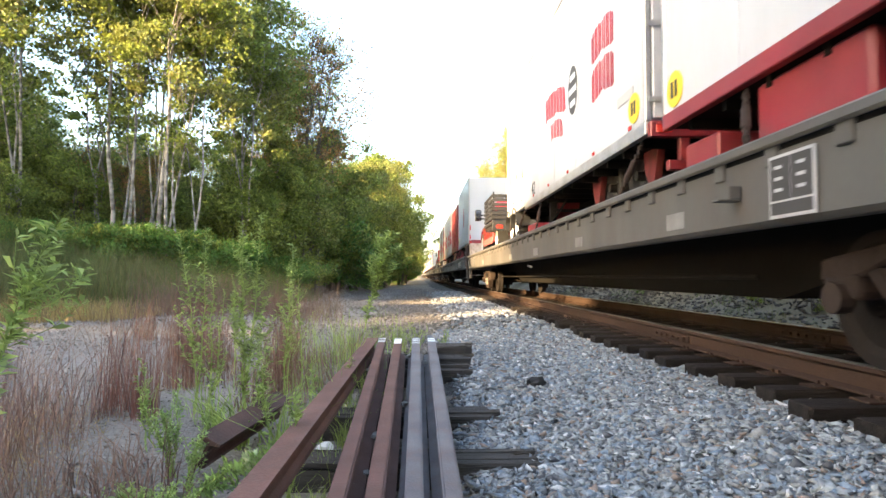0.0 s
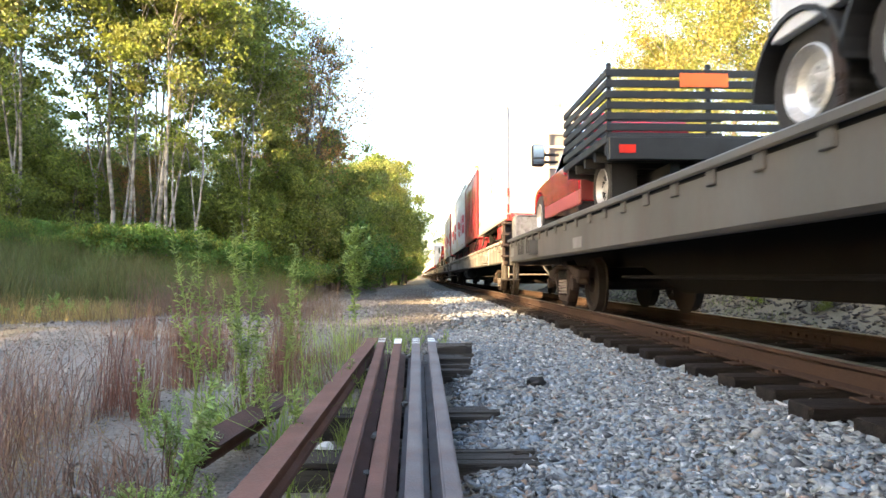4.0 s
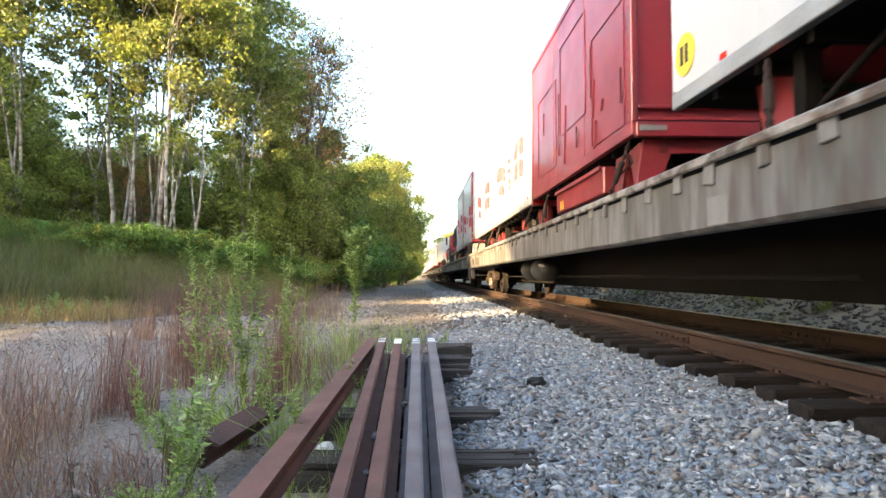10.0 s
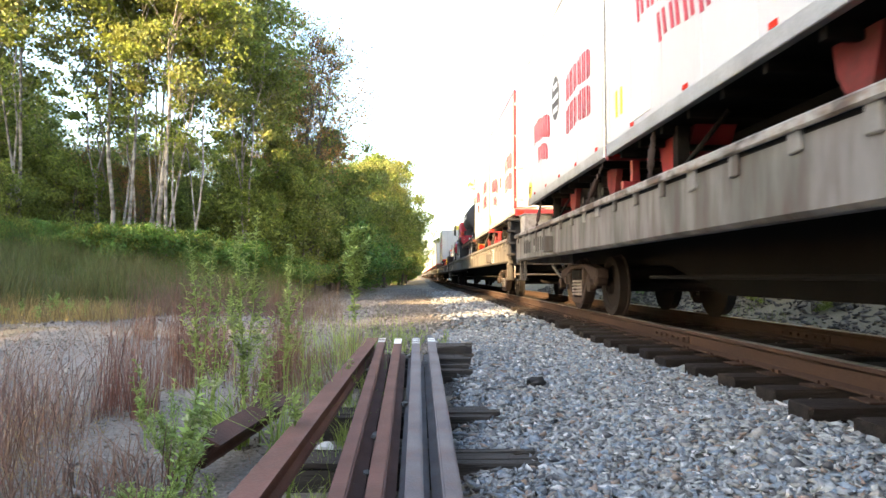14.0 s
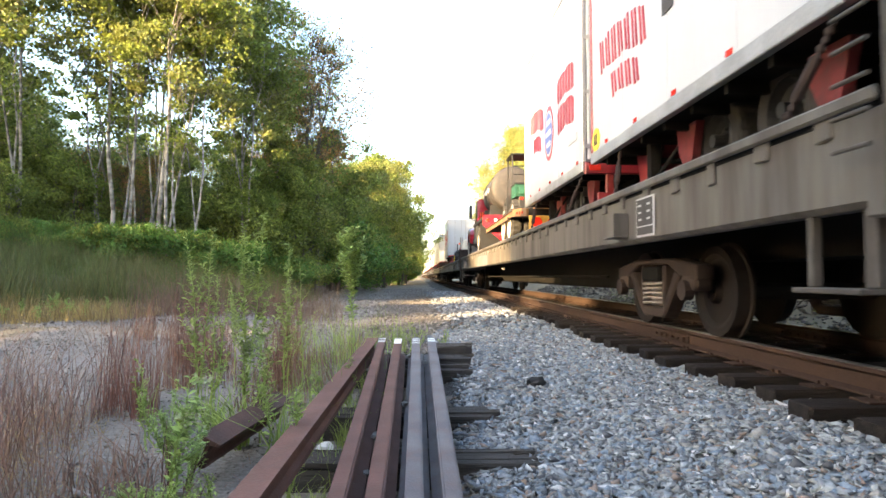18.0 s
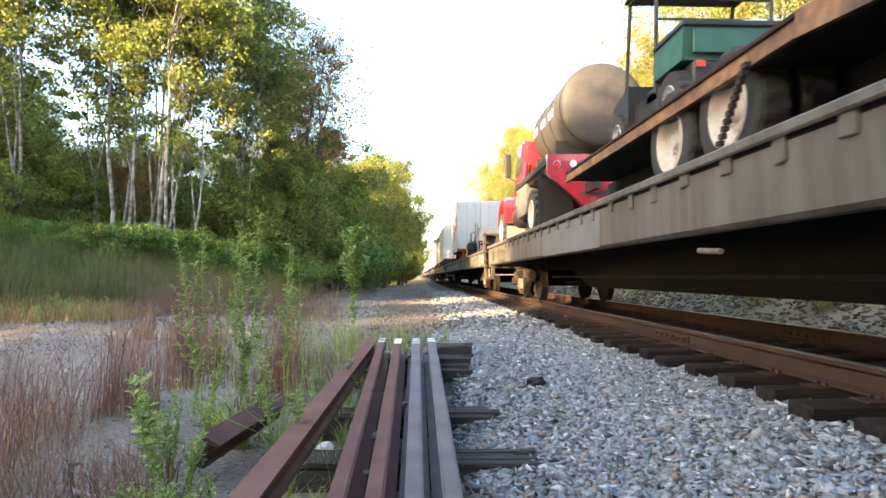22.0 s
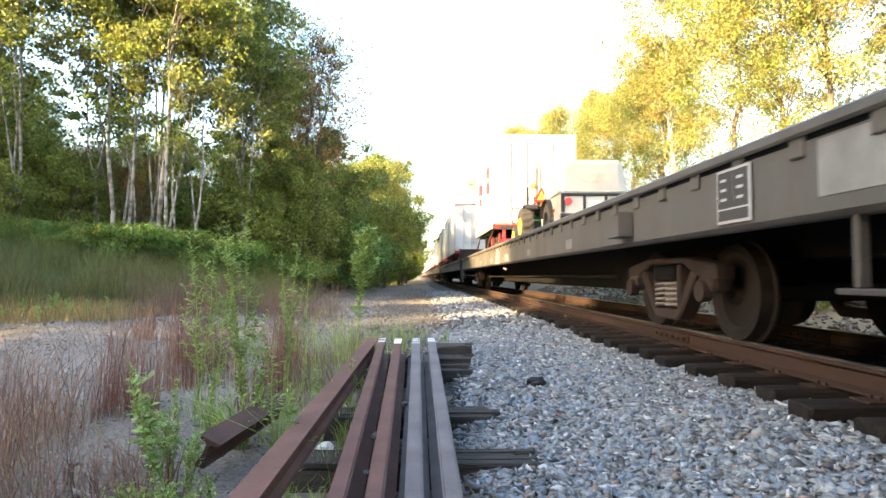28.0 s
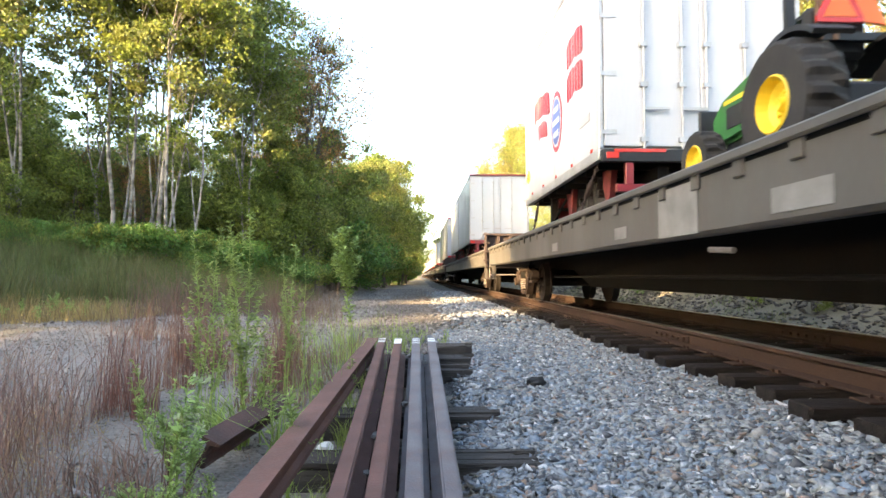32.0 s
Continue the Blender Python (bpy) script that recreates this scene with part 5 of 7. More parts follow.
# ---- the tilted-tail flatbed trailer with the utility cart on it
def flatbed():
    q0 = 65.9
    t = thing("flatbed_trailer", "low flatbed trailer with a worn wooden deck edge", "trailer", at=(0, q0, 0))
    xa, xb = TRACK_X - 1.27, TRACK_X + 1.27
    prof = [(-0.36, 2.0), (1.6, 2.16), (7.5, 2.16), (7.5, 2.04), (1.6, 2.04), (-0.36, 1.86)]
    part("deck", prism(bmesh.new(), prof, "x", xa + 0.04, xb - 0.04), M_BLACK, t, "dark deck with sloping tail")
    for x in (xa, xb - 0.045):
        part("edge_rail", boxes((x + 0.012, x + 0.033, 1.6, 7.52, 2.045, 2.145)), M_WOODEDGE, t, "rusty worn edge rail")
        part("edge_flange", boxes((x - 0.01, x + 0.055, 1.6, 7.53, 2.146, 2.182), bevel=0.006), M_RAIL, t)
        part("edge_flange", boxes((x - 0.005, x + 0.05, 1.6, 7.53, 2.02, 2.044), bevel=0.004), M_WOODEDGE, t)
        bm = prism(bmesh.new(), [(-0.38, 2.03), (1.598, 2.19), (1.598, 2.02), (-0.38, 1.84)], "x", x, x + 0.045)
        part("tail_rail", bm, M_WOODEDGE, t, "rust-stained tail edge rail")
    for k in range(3):
        y = 0.05 + k * 0.36
        part("side_marker", prism(bmesh.new(), [(y, 1.93 + y * 0.08), (y + 0.15, 1.93 + (y + 0.15) * 0.08), (y + 0.15, 1.99 + (y + 0.15) * 0.08), (y, 1.99 + y * 0.08)], "x", xa - 0.008, xa - 0.001), M_LENS_RED, t, "red reflector")
    rp = part("rear_panel", boxes((xa + 0.05, xa + 0.70, -0.42, -0.365, 1.56, 1.85), bevel=0.01), M_OCHRE, t, "ochre yellow rear lamp panel")
    for x in (xa + 0.22, xa + 0.56):
        part("lamp", tube(bmesh.new(), (x, -0.445, 1.71), (x, -0.421, 1.71), 0.11, seg=18), M_LENS_RED, rp, "round red lamp")
    rp = part("rear_panel", boxes((xb - 0.70, xb - 0.05, -0.42, -0.365, 1.56, 1.85), bevel=0.01), M_OCHRE, t)
    for s, x in ((0, xa + 0.35), (1, xb - 0.85)):
        bm = bmesh.new()
        prism(bm, [(0.50, 2.06), (0.56, 2.06), (-0.20, 2.62), (-0.26, 2.60)], "x", x, x + 0.38)
        for xx in (x - 0.03, x + 0.381):
            prism(bm, [(0.47, 2.05), (0.60, 2.05), (-0.18, 2.64), (-0.29, 2.59)], "x", xx, xx + 0.028)
        part("loading_ramp", bm, M_WOODEDGE, t, "rusty folded-up loading ramp")
    for y in (2.6, 3.7):
        part("axle", tube(bmesh.new(), (xa + 0.3, y, DECK + 0.49), (xb - 0.3, y, DECK + 0.49), 0.07), M_BLACK, t)
        for x, sd in ((xa + 0.20, -1), (xa + 0.52, -1), (xb - 0.20, 1), (xb - 0.52, 1)):
            tyre(t, x, y, DECK + 0.49, 0.49, 0.27, 0.29, sd, M_RIM_PAINT)
    for x in (TRACK_X - 0.5, TRACK_X + 0.4):
        part("frame_beam", boxes((x, x + 0.1, 0.5, 7.9, 1.80, 2.039)), M_BLACK, t)
    part("tongue", prism(bmesh.new(), [(7.5, 1.85), (7.5, 2.05), (8.3, 1.98), (8.3, 1.85)], "x", TRACK_X - 0.15, TRACK_X + 0.15), M_BLACK, t)
    part("jack", boxes((TRACK_X - 0.06, TRACK_X + 0.06, 8.1, 8.22, DECK, 1.86)), M_BLACK, t)
    bm = bmesh.new()
    for k in range(14):
        p = Vector((xa - 0.03, 2.1, 2.05)).lerp(Vector((xa - 0.10, 2.5, DECK + 0.02)), (k + 0.5) / 14)
        box(bm, p.x - 0.02, p.x + 0.02, p.y - 0.03, p.y + 0.03, p.z - 0.02, p.z + 0.02)
    part("tie_down", bm, M_TRUCK, t, "rusty tie-down chain")
    MOVERS.append((t, q0))
    # utility cart
    q0, z = 70.15, 2.165
    c = thing("utility_cart", "green utility cart with a black roll cage and roof", "utility cart", at=(0, q0, 0))
    xa, xb = TRACK_X - 0.75, TRACK_X + 0.75
    bm = prism(bmesh.new(), [(0.16, z + 0.72), (0.10, z + 1.10), (0.9, z + 1.10), (0.95, z + 0.72)], "x", xa, xb)
    b = part("cargo_bed", bm, M_TEAL, c, "green cargo bed")
    part("bed_rail", boxes((xa - 0.02, xb + 0.02, 0.07, 0.13, z + 1.07, z + 1.13), (xa - 0.02, xa + 0.03, 0.13, 0.92, z + 1.07, z + 1.13), bevel=0.008), M_BLACK, b)
    part("tailgate", boxes((xa + 0.1, xb - 0.1, 0.085, 0.13, z + 0.78, z + 1.04), bevel=0.006), M_TEAL, b)
    part("nose", prism(bmesh.new(), [(1.9, z + 0.30), (1.85, z + 0.95), (2.5, z + 0.80), (2.65, z + 0.45), (2.6, z + 0.30)], "x", xa, xb), M_BLACK, c, "dark nose")
    part("underbody", boxes((xa + 0.1, xb - 0.1, 0.1, 2.5, z + 0.30, z + 0.698), bevel=0.02), M_BLACK, c)
    part("seat", boxes((xa + 0.1, xb - 0.1, 1.08, 1.5, z + 0.55, z + 0.75), (xa + 0.1, xb - 0.1, 1.06, 1.16, z + 0.75, z + 1.25), bevel=0.03), M_BLACK, c)
    for x in (xa + 0.04, xb - 0.04):
        for y, yt in ((1.0, 0.92), (2.1, 1.85)):
            part("cage_post", tube(bmesh.new(), (x, y, z + 0.6), (x, yt, z + 2.06), 0.025), M_BLACK, c)
        part("cage_rail", tube(bmesh.new(), (x, 0.92, z + 2.06), (x, 1.85, z + 2.06), 0.025), M_BLACK, c)
    part("roof", boxes((xa - 0.02, xb + 0.02, 0.86, 1.92, z + 2.08, z + 2.13), bevel=0.02), M_BLACK, c, "flat dark roof")
    for zz in (z + 1.5, z + 1.75):
        part("cage_bar", tube(bmesh.new(), (xa + 0.04, 0.95, zz), (xb - 0.04, 0.95, zz), 0.018), M_BLACK, c)
    for y in (0.4, 2.2):
        for x, sd in ((xa + 0.06, -1), (xb - 0.06, 1)):
            tyre(c, x, y, z + 0.33, 0.33, 0.24, 0.17, sd, M_RIM, True)
    for x in (xa + 0.12, xb - 0.22):
        part("tail_lamp", boxes((x, x + 0.1, 0.075, 0.099, z + 0.62, z + 0.69)), M_LENS_RED, c)
    part("white_bag", (lambda b: (bmesh.ops.create_icosphere(b, subdivisions=2, radius=0.2, matrix=Matrix.Translation((TRACK_X + 0.15, 0.4, z + 1.12)) @ Matrix.Diagonal((1.6, 1.2, 0.7, 1))), b)[1])(bmesh.new()), M_WHITE, c, "white sack in the bed", smooth=True)
    part("engine_cover", boxes((xa + 0.15, xb - 0.15, 0.12, 0.5, z + 0.5, z + 0.699), bevel=0.02), M_GREYLET, c)
    MOVERS.append((c, q0))


flatbed()


# ---- the red tank truck
def tank_truck():
    q0 = 74.2
    t = thing("tank_truck", "red truck with a grey steel tank and white wheels", "truck", at=(0, q0, 0))
    zd = DECK
    xa, xb = TRACK_X - 1.22, TRACK_X + 1.22
    for x in (TRACK_X - 0.5, TRACK_X + 0.4):
        part("chassis_rail", boxes((x, x + 0.1, 0.3, 7.6, zd + 0.75, zd + 1.0)), M_BLACK, t)
    for x in (xa, xb - 0.08):
        part("side_beam", boxes((x, x + 0.08, 1.085, 4.6, zd + 1.28, zd + 1.40), bevel=0.008), M_BLACK, t, "black side beam")
    part("bed_plate", boxes((xa + 0.08, xb - 0.08, 1.085, 4.6, zd + 1.20, zd + 1.279)), M_BLACK, t)
    # tank: rounded heads
    bm = bmesh.new()
    r, cz = 0.83, 3.88
    prof = [(0.02, 1.28), (0.30, 1.285), (0.56, 1.31), (0.72, 1.345), (0.795, 1.39), (r, 1.45), (r, 4.18), (0.70, 4.30), (0.4, 4.36), (0.02, 4.38)]
    lathe(bm, prof, "y", 40, (TRACK_X, 0, cz))
    tk = part("tank", bm, M_TANK, t, "grey steel tank with rounded head", smooth=True)
    for y in (1.47, 2.4, 3.3, 4.1):
        part("tank_band", lathe(bmesh.new(), [(r - 0.02, y), (r + 0.012, y), (r + 0.012, y + 0.06), (r - 0.02, y + 0.06)], "y", 40, (TRACK_X, 0, cz)), M_BLACK, tk)
    for y in (2.1, 2.9, 3.75):
        part("placard_bar", boxes((TRACK_X - r - 0.012, TRACK_X - r + 0.05, y, y + 0.4, cz - 0.06, cz + 0.10)), M_GREYLET, tk, "pale bar")
    for y in (2.0, 3.9):
        part("tank_saddle", boxes((TRACK_X - 0.8, TRACK_X + 0.8, y, y + 0.15, zd + 1.28, 3.3)), M_BLACK, t)
    # red tail with lamps
    bm = prism(bmesh.new(), [(xa + 0.02, zd + 1.47), (xb - 0.02, zd + 1.47), (xb - 0.02, zd + 1.10), (TRACK_X + 0.45, zd + 0.45), (TRACK_X - 0.45, zd + 0.45), (xa + 0.02, zd + 1.10)], "y", 0.92, 1.08)
    tail = part("tail_panel", bm, M_REDCAR, t, "red tapered tail panel")
    for x, m in ((xa + 0.20, M_LENS_RED), (xa + 0.50, M_LENS_WHITE), (xb - 0.20, M_LENS_RED), (xb - 0.50, M_LENS_WHITE)):
        part("lamp", tube(bmesh.new(), (x, 0.90, zd + 1.28), (x, 0.918, zd + 1.28), 0.058, seg=18), m, tail, "round tail lamp")
        part("lamp_ring", lathe(bmesh.new(), [(0.058, 0.905), (0.078, 0.905), (0.078, 0.919), (0.058, 0.919)], "y", 20, (x, 0, zd + 1.28)), M_CHROME, tail)
    part("mark_bar", boxes((TRACK_X - 0.6, TRACK_X + 0.5, 0.912, 0.919, zd + 0.72, zd + 0.78)), M_BLACKLET, tail, "dark bar of marks")
    part("number_plate", boxes((TRACK_X + 0.55, TRACK_X + 0.85, 0.905, 0.919, zd + 0.9, zd + 1.04)), M_LENS_WHITE, tail, "plain white plate")
    for y in (2.65, 7.35):
        rr = 0.52 if y < 4 else 0.50
        part("axle", tube(bmesh.new(), (xa + 0.2, y, zd + rr), (xb - 0.2, y, zd + rr), 0.08), M_BLACK, t)
        for x, sd in ((xa + 0.16, -1), (xb - 0.16, 1)):
            tyre(t, x, y, zd + rr, rr, 0.28, 0.29, sd, M_RIM_PAINT, True)
            if y < 4:
                tyre(t, x - sd * 0.32, y, zd + rr, rr, 0.28, 0.29, sd, M_RIM_PAINT, True)
    part("mud_flap", boxes((xa + 0.02, xa + 0.72, 1.82, 1.85, zd + 0.20, zd + 1.27)), M_BLACK, t, "black mud flap")
    tb = part("tool_box", boxes((xa + 0.02, xa + 0.55, 3.25, 4.45, zd + 0.58, zd + 1.27), bevel=0.012), M_BOX_GREY, t, "grey side tool box")
    for y in (3.5, 4.2):
        part("latch", boxes((xa - 0.01, xa + 0.019, y, y + 0.05, zd + 1.1, zd + 1.16)), M_CHROME, tb)
    part("fuel_tank", tube(bmesh.new(), (xa + 0.35, 4.55, zd + 0.72), (xa + 0.35, 5.6, zd + 0.72), 0.28, seg=20), M_BLACK, t)
    part("engine_block", boxes((TRACK_X - 0.6, TRACK_X + 0.6, 5.4, 7.9, zd + 0.45, zd + 1.0), bevel=0.04), M_BLACK, t)
    # cab and hood
    ca, cb = TRACK_X - 1.05, TRACK_X + 1.05
    bm = prism(bmesh.new(), [(4.48, zd + 0.80), (4.48, zd + 1.75), (4.52, zd + 2.50), (5.22, zd + 2.52), (5.72, zd + 1.78), (5.82, zd + 0.80)], "x", ca, cb)
    bmesh.ops.bevel(bm, geom=list(bm.edges), offset=0.06, segments=2, affect="EDGES")
    cab = part("cab", bm, M_REDCAR, t, "glossy red cab")
    part("door_window", prism(bmesh.new(), [(4.68, zd + 1.76), (4.68, zd + 2.36), (5.16, zd + 2.36), (5.52, zd + 1.76)], "x", ca - 0.008, ca + 0.02), M_GLASS, cab, "dark door window")
    part("windscreen", prism(bmesh.new(), [(5.29, zd + 2.44), (5.68, zd + 1.86), (5.71, zd + 1.87), (5.32, zd + 2.45)], "x", ca + 0.12, cb - 0.12), M_GLASS, cab)
    part("door_gap", boxes((ca - 0.006, ca + 0.02, 4.60, 4.62, zd + 0.9, zd + 2.35), (ca - 0.006, ca + 0.02, 5.62, 5.64, zd + 0.9, zd + 1.7)), M_BLACK, cab)
    part("trim_stripe", boxes((ca - 0.012, ca + 0.01, 4.6, 6.0, zd + 1.42, zd + 1.46)), M_CHROME, cab, "bright trim stripe")
    part("step_plate", boxes((ca - 0.014, ca + 0.004, 4.75, 5.45, zd + 1.0, zd + 1.25), bevel=0.004), M_PATCH, cab, "pale door plate")
    bm = prism(bmesh.new(), [(5.78, zd + 0.9), (5.78, zd + 1.76), (7.5, zd + 1.60), (7.92, zd + 1.42), (8.0, zd + 0.85), (7.92, zd + 0.70)], "x", ca + 0.18, cb - 0.18)
    bmesh.ops.bevel(bm, geom=list(bm.edges), offset=0.06, segments=2, affect="EDGES")
    part("hood", bm, M_REDCAR, t, "glossy red hood")
    for s, x in ((-1, xa + 0.02), (1, xb - 0.34)):
        bm = bmesh.new()
        arch = [(7.35 + 0.60 * math.cos(a), zd + 0.55 + 0.60 * math.sin(a)) for a in [math.pi * (k + 0.3) / 12 for k in range(12)]]
        prism(bm, [(6.60, zd + 0.70), (6.58, zd + 1.10), (6.66, zd + 1.32), (6.95, zd + 1.42), (7.35, zd + 1.40), (7.70, zd + 1.26), (7.95, zd + 1.02), (8.06, zd + 0.70)] + arch, "x", x, x + 0.36)
        bmesh.ops.bevel(bm, geom=[e for e in bm.edges if abs(e.verts[0].co.x - e.verts[1].co.x) < 0.01 and e.verts[0].co.x < TRACK_X - 1.1], offset=0.05, segments=3, affect="EDGES")
        part("fender", bm, M_REDCAR, t, "round red fender")
    for x in (ca - 0.28, cb + 0.14):
        m = part("wing_mirror", boxes((x, x + 0.14, 5.45, 5.53, zd + 1.75, zd + 2.35), bevel=0.02), M_BLACK, t, "tall mirror")
        part("mirror_arm", tube(bmesh.new(), (x + 0.07, 5.49, zd + 1.76), (ca + 0.1 if x < TRACK_X else cb - 0.1, 5.49, zd + 1.6), 0.014), M_BLACK, m)
    part("exhaust", tube(bmesh.new(), (xb - 0.2, 4.42, zd + 1.0), (xb - 0.2, 4.42, zd + 2.9), 0.07), M_CHROME, t)
    part("front_bumper", boxes((xa + 0.05, xb - 0.05, 8.0, 8.16, zd + 0.45, zd + 0.75), bevel=0.03), M_CHROME, t)
    for k in range(4):
        bm = tube(bmesh.new(), (xa + 0.12 + 0.05 * k, 4.05 + 0.08 * k, zd + 1.41), (xa + 0.22 + 0.05 * k, 4.30 + 0.03 * k, zd + 1.9), 0.045)
        part("hose", bm, M_ORANGE if k % 2 else M_REDCAR, t, "red coiled hose")
    MOVERS.append((t, q0))


tank_truck()
bx = thing("grey_crate", "small pale crate at the end of the flat car", "crate", at=(0, 81.0, 0))
part("crate_body", boxes((TRACK_X - 1.1, TRACK_X - 0.5, 0.0, 0.55, DECK + 0.04, DECK + 0.62), bevel=0.01), M_PATCH, bx)
part("crate_lid", boxes((TRACK_X - 1.12, TRACK_X - 0.48, -0.02, 0.57, DECK + 0.621, DECK + 0.66), bevel=0.008), M_BLACK, bx)
MOVERS.append((bx, 81.0))


# ---- the small cream vehicle and the compact tractor on the fourth car
def utility_vehicle():
    q0, zd = 93.3, DECK
    t = thing("utility_vehicle", "small cream utility vehicle with black rear frame and fenders", "utility vehicle", at=(0, q0, 0))
    xa, xb = TRACK_X - 0.62, TRACK_X + 0.62
    bm = prism(bmesh.new(), [(0.0, zd + 0.28), (0.0, zd + 0.80), (1.70, zd + 0.80), (1.78, zd + 0.55), (1.76, zd + 0.30), (1.50, zd + 0.30), (1.46, zd + 0.52), (1.30, zd + 0.70), (1.05, zd + 0.77), (0.80, zd + 0.70), (0.64, zd + 0.52), (0.60, zd + 0.28)], "x", xa, xb)
    bmesh.ops.bevel(bm, geom=[e for e in bm.edges if abs(e.verts[0].co.x - e.verts[1].co.x) < 0.01], offset=0.03, segments=2, affect="EDGES")
    part("lower_body", bm, M_CREAM, t, "white lower body")
    bm = bmesh.new()
    base = [bm.verts.new(p) for p in ((xa + 0.01, 0.02, zd + 0.78), (xa + 0.01, 1.70, zd + 0.76), (xb - 0.01, 1.70, zd + 0.76), (xb - 0.01, 0.02, zd + 0.78))]
    top = [bm.verts.new(p) for p in ((xa + 0.08, 0.12, zd + 1.42), (xa + 0.10, 1.55, zd + 1.44), (xb - 0.10, 1.55, zd + 1.44), (xb - 0.08, 0.12, zd + 1.42))]
    for k in range(4):
        bm.faces.new((base[k], base[(k + 1) % 4], top[(k + 1) % 4], top[k]))
    bm.faces.new(top), bm.faces.new(base[::-1])
    bmesh.ops.recalc_face_normals(bm, faces=bm.faces)
    bmesh.ops.bevel(bm, geom=list(bm.edges), offset=0.05, segments=3, affect="EDGES")
    part("cap", bm, M_CREAM, t, "white rounded cap")
    hatch = part("rear_hatch", prism(bmesh.new(), [(xa + 0.16, zd + 0.82), (xb - 0.16, zd + 0.82), (xb - 0.20, zd + 1.36), (xa + 0.20, zd + 1.36)], "y", 0.0, 0.06), M_CREAM, t, "beige rear hatch")
    hatch.matrix_basis = Matrix.Translation((0, 0.005, 0))
    for xa2, xb2, za2, zb2 in ((xa + 0.20, xa + 0.215, zd + 0.88, zd + 1.32), (xb - 0.215, xb - 0.20, zd + 0.88, zd + 1.32), (xa + 0.216, xb - 0.216, zd + 0.88, zd + 0.892), (xa + 0.216, xb - 0.216, zd + 1.308, zd + 1.32)):
        part("hatch_rib", boxes((xa2, xb2, -0.008, 0.002, za2, zb2)), M_CREAM, hatch)
    bm = bmesh.new()
    bmesh.ops.create_cone(bm, cap_ends=True, segments=28, radius1=1, radius2=1, depth=1)
    bmesh.ops.transform(bm, verts=bm.verts, matrix=Matrix.Translation((TRACK_X, -0.006, zd + 1.12)) @ Matrix.Diagonal((0.27, 0.01, 0.15, 1)) @ Euler((radians(90), 0, 0)).to_matrix().to_4x4())
    part("hatch_oval", bm, M_BEIGE, hatch, "faded pink oval")
    fr = part("rear_frame", boxes((xa, xb, -0.03, -0.002, zd + 0.74, zd + 0.79), (xa, xa + 0.06, -0.03, -0.002, zd + 0.45, zd + 0.739), (TRACK_X - 0.22, TRACK_X - 0.17, -0.03, -0.002, zd + 0.45, zd + 0.739), (TRACK_X + 0.17, TRACK_X + 0.22, -0.03, -0.002, zd + 0.45, zd + 0.739), (xb - 0.06, xb, -0.03, -0.002, zd + 0.45, zd + 0.739), bevel=0.008), M_BLACK, t, "black rear frame bars")
    part("rear_plate", boxes((TRACK_X - 0.12, TRACK_X + 0.12, -0.014, -0.002, zd + 0.52, zd + 0.66)), M_LENS_WHITE, t, "plain white plate")
    for x in (xa + 0.13, xb - 0.13):
        part("tail_lamp", tube(bmesh.new(), (x, -0.05, zd + 0.64), (x, -0.003, zd + 0.64), 0.065, seg=16), M_LENS_RED, t, "round red tail lamp")
    for z in (1.02, 1.12):
        part("faded_stripe", boxes((xa + 0.026, xa + 0.06, 0.5, 1.3, zd + z, zd + z + 0.05)), M_GREYLET, t, "faded grey stripe")
    for x in (xa + 0.22, xb - 0.22):
        tyre(t, x, 0.40, zd + 0.28, 0.28, 0.18, 0.15, -1 if x < TRACK_X else 1, M_BLACK)
    part("hood_catch", boxes((xa - 0.014, xa - 0.001, 1.30, 1.34, zd + 0.80, zd + 0.92)), M_BLACK, t)
    bm = bmesh.new()
    pts = [(1.05 + r2 * math.cos(a), zd + 0.34 + r2 * math.sin(a)) for r2, ra in ((0.47, range(1, 11)), (0.445, range(10, 0, -1))) for a in [math.pi * k / 12 for k in ra]]
    prism(bm, pts, "x", xa - 0.09, xa + 0.1)
    bmesh.ops.bevel(bm, geom=[e for e in bm.edges if e.calc_face_angle(0) > 0.9], offset=0.01, segments=2, affect="EDGES")
    part("fender", bm, M_BLACK, t, "dark flared fender")
    part("rear_bumper", tube(bmesh.new(), (xa - 0.02, -0.08, zd + 0.36), (xb + 0.02, -0.08, zd + 0.36), 0.06, seg=12), M_BLACK, t)
    for y in (1.05,):
        for x, sd in ((xa + 0.06, -1), (xb - 0.06, 1)):
            tyre(t, x, y, zd + 0.37, 0.37, 0.22, 0.19, sd, M_BLACK)
    part("side_marker", boxes((xa - 0.012, xa - 0.001, 0.5, 0.58, zd + 0.5, zd + 0.56)), M_LENS_RED, t)
    MOVERS.append((t, q0))


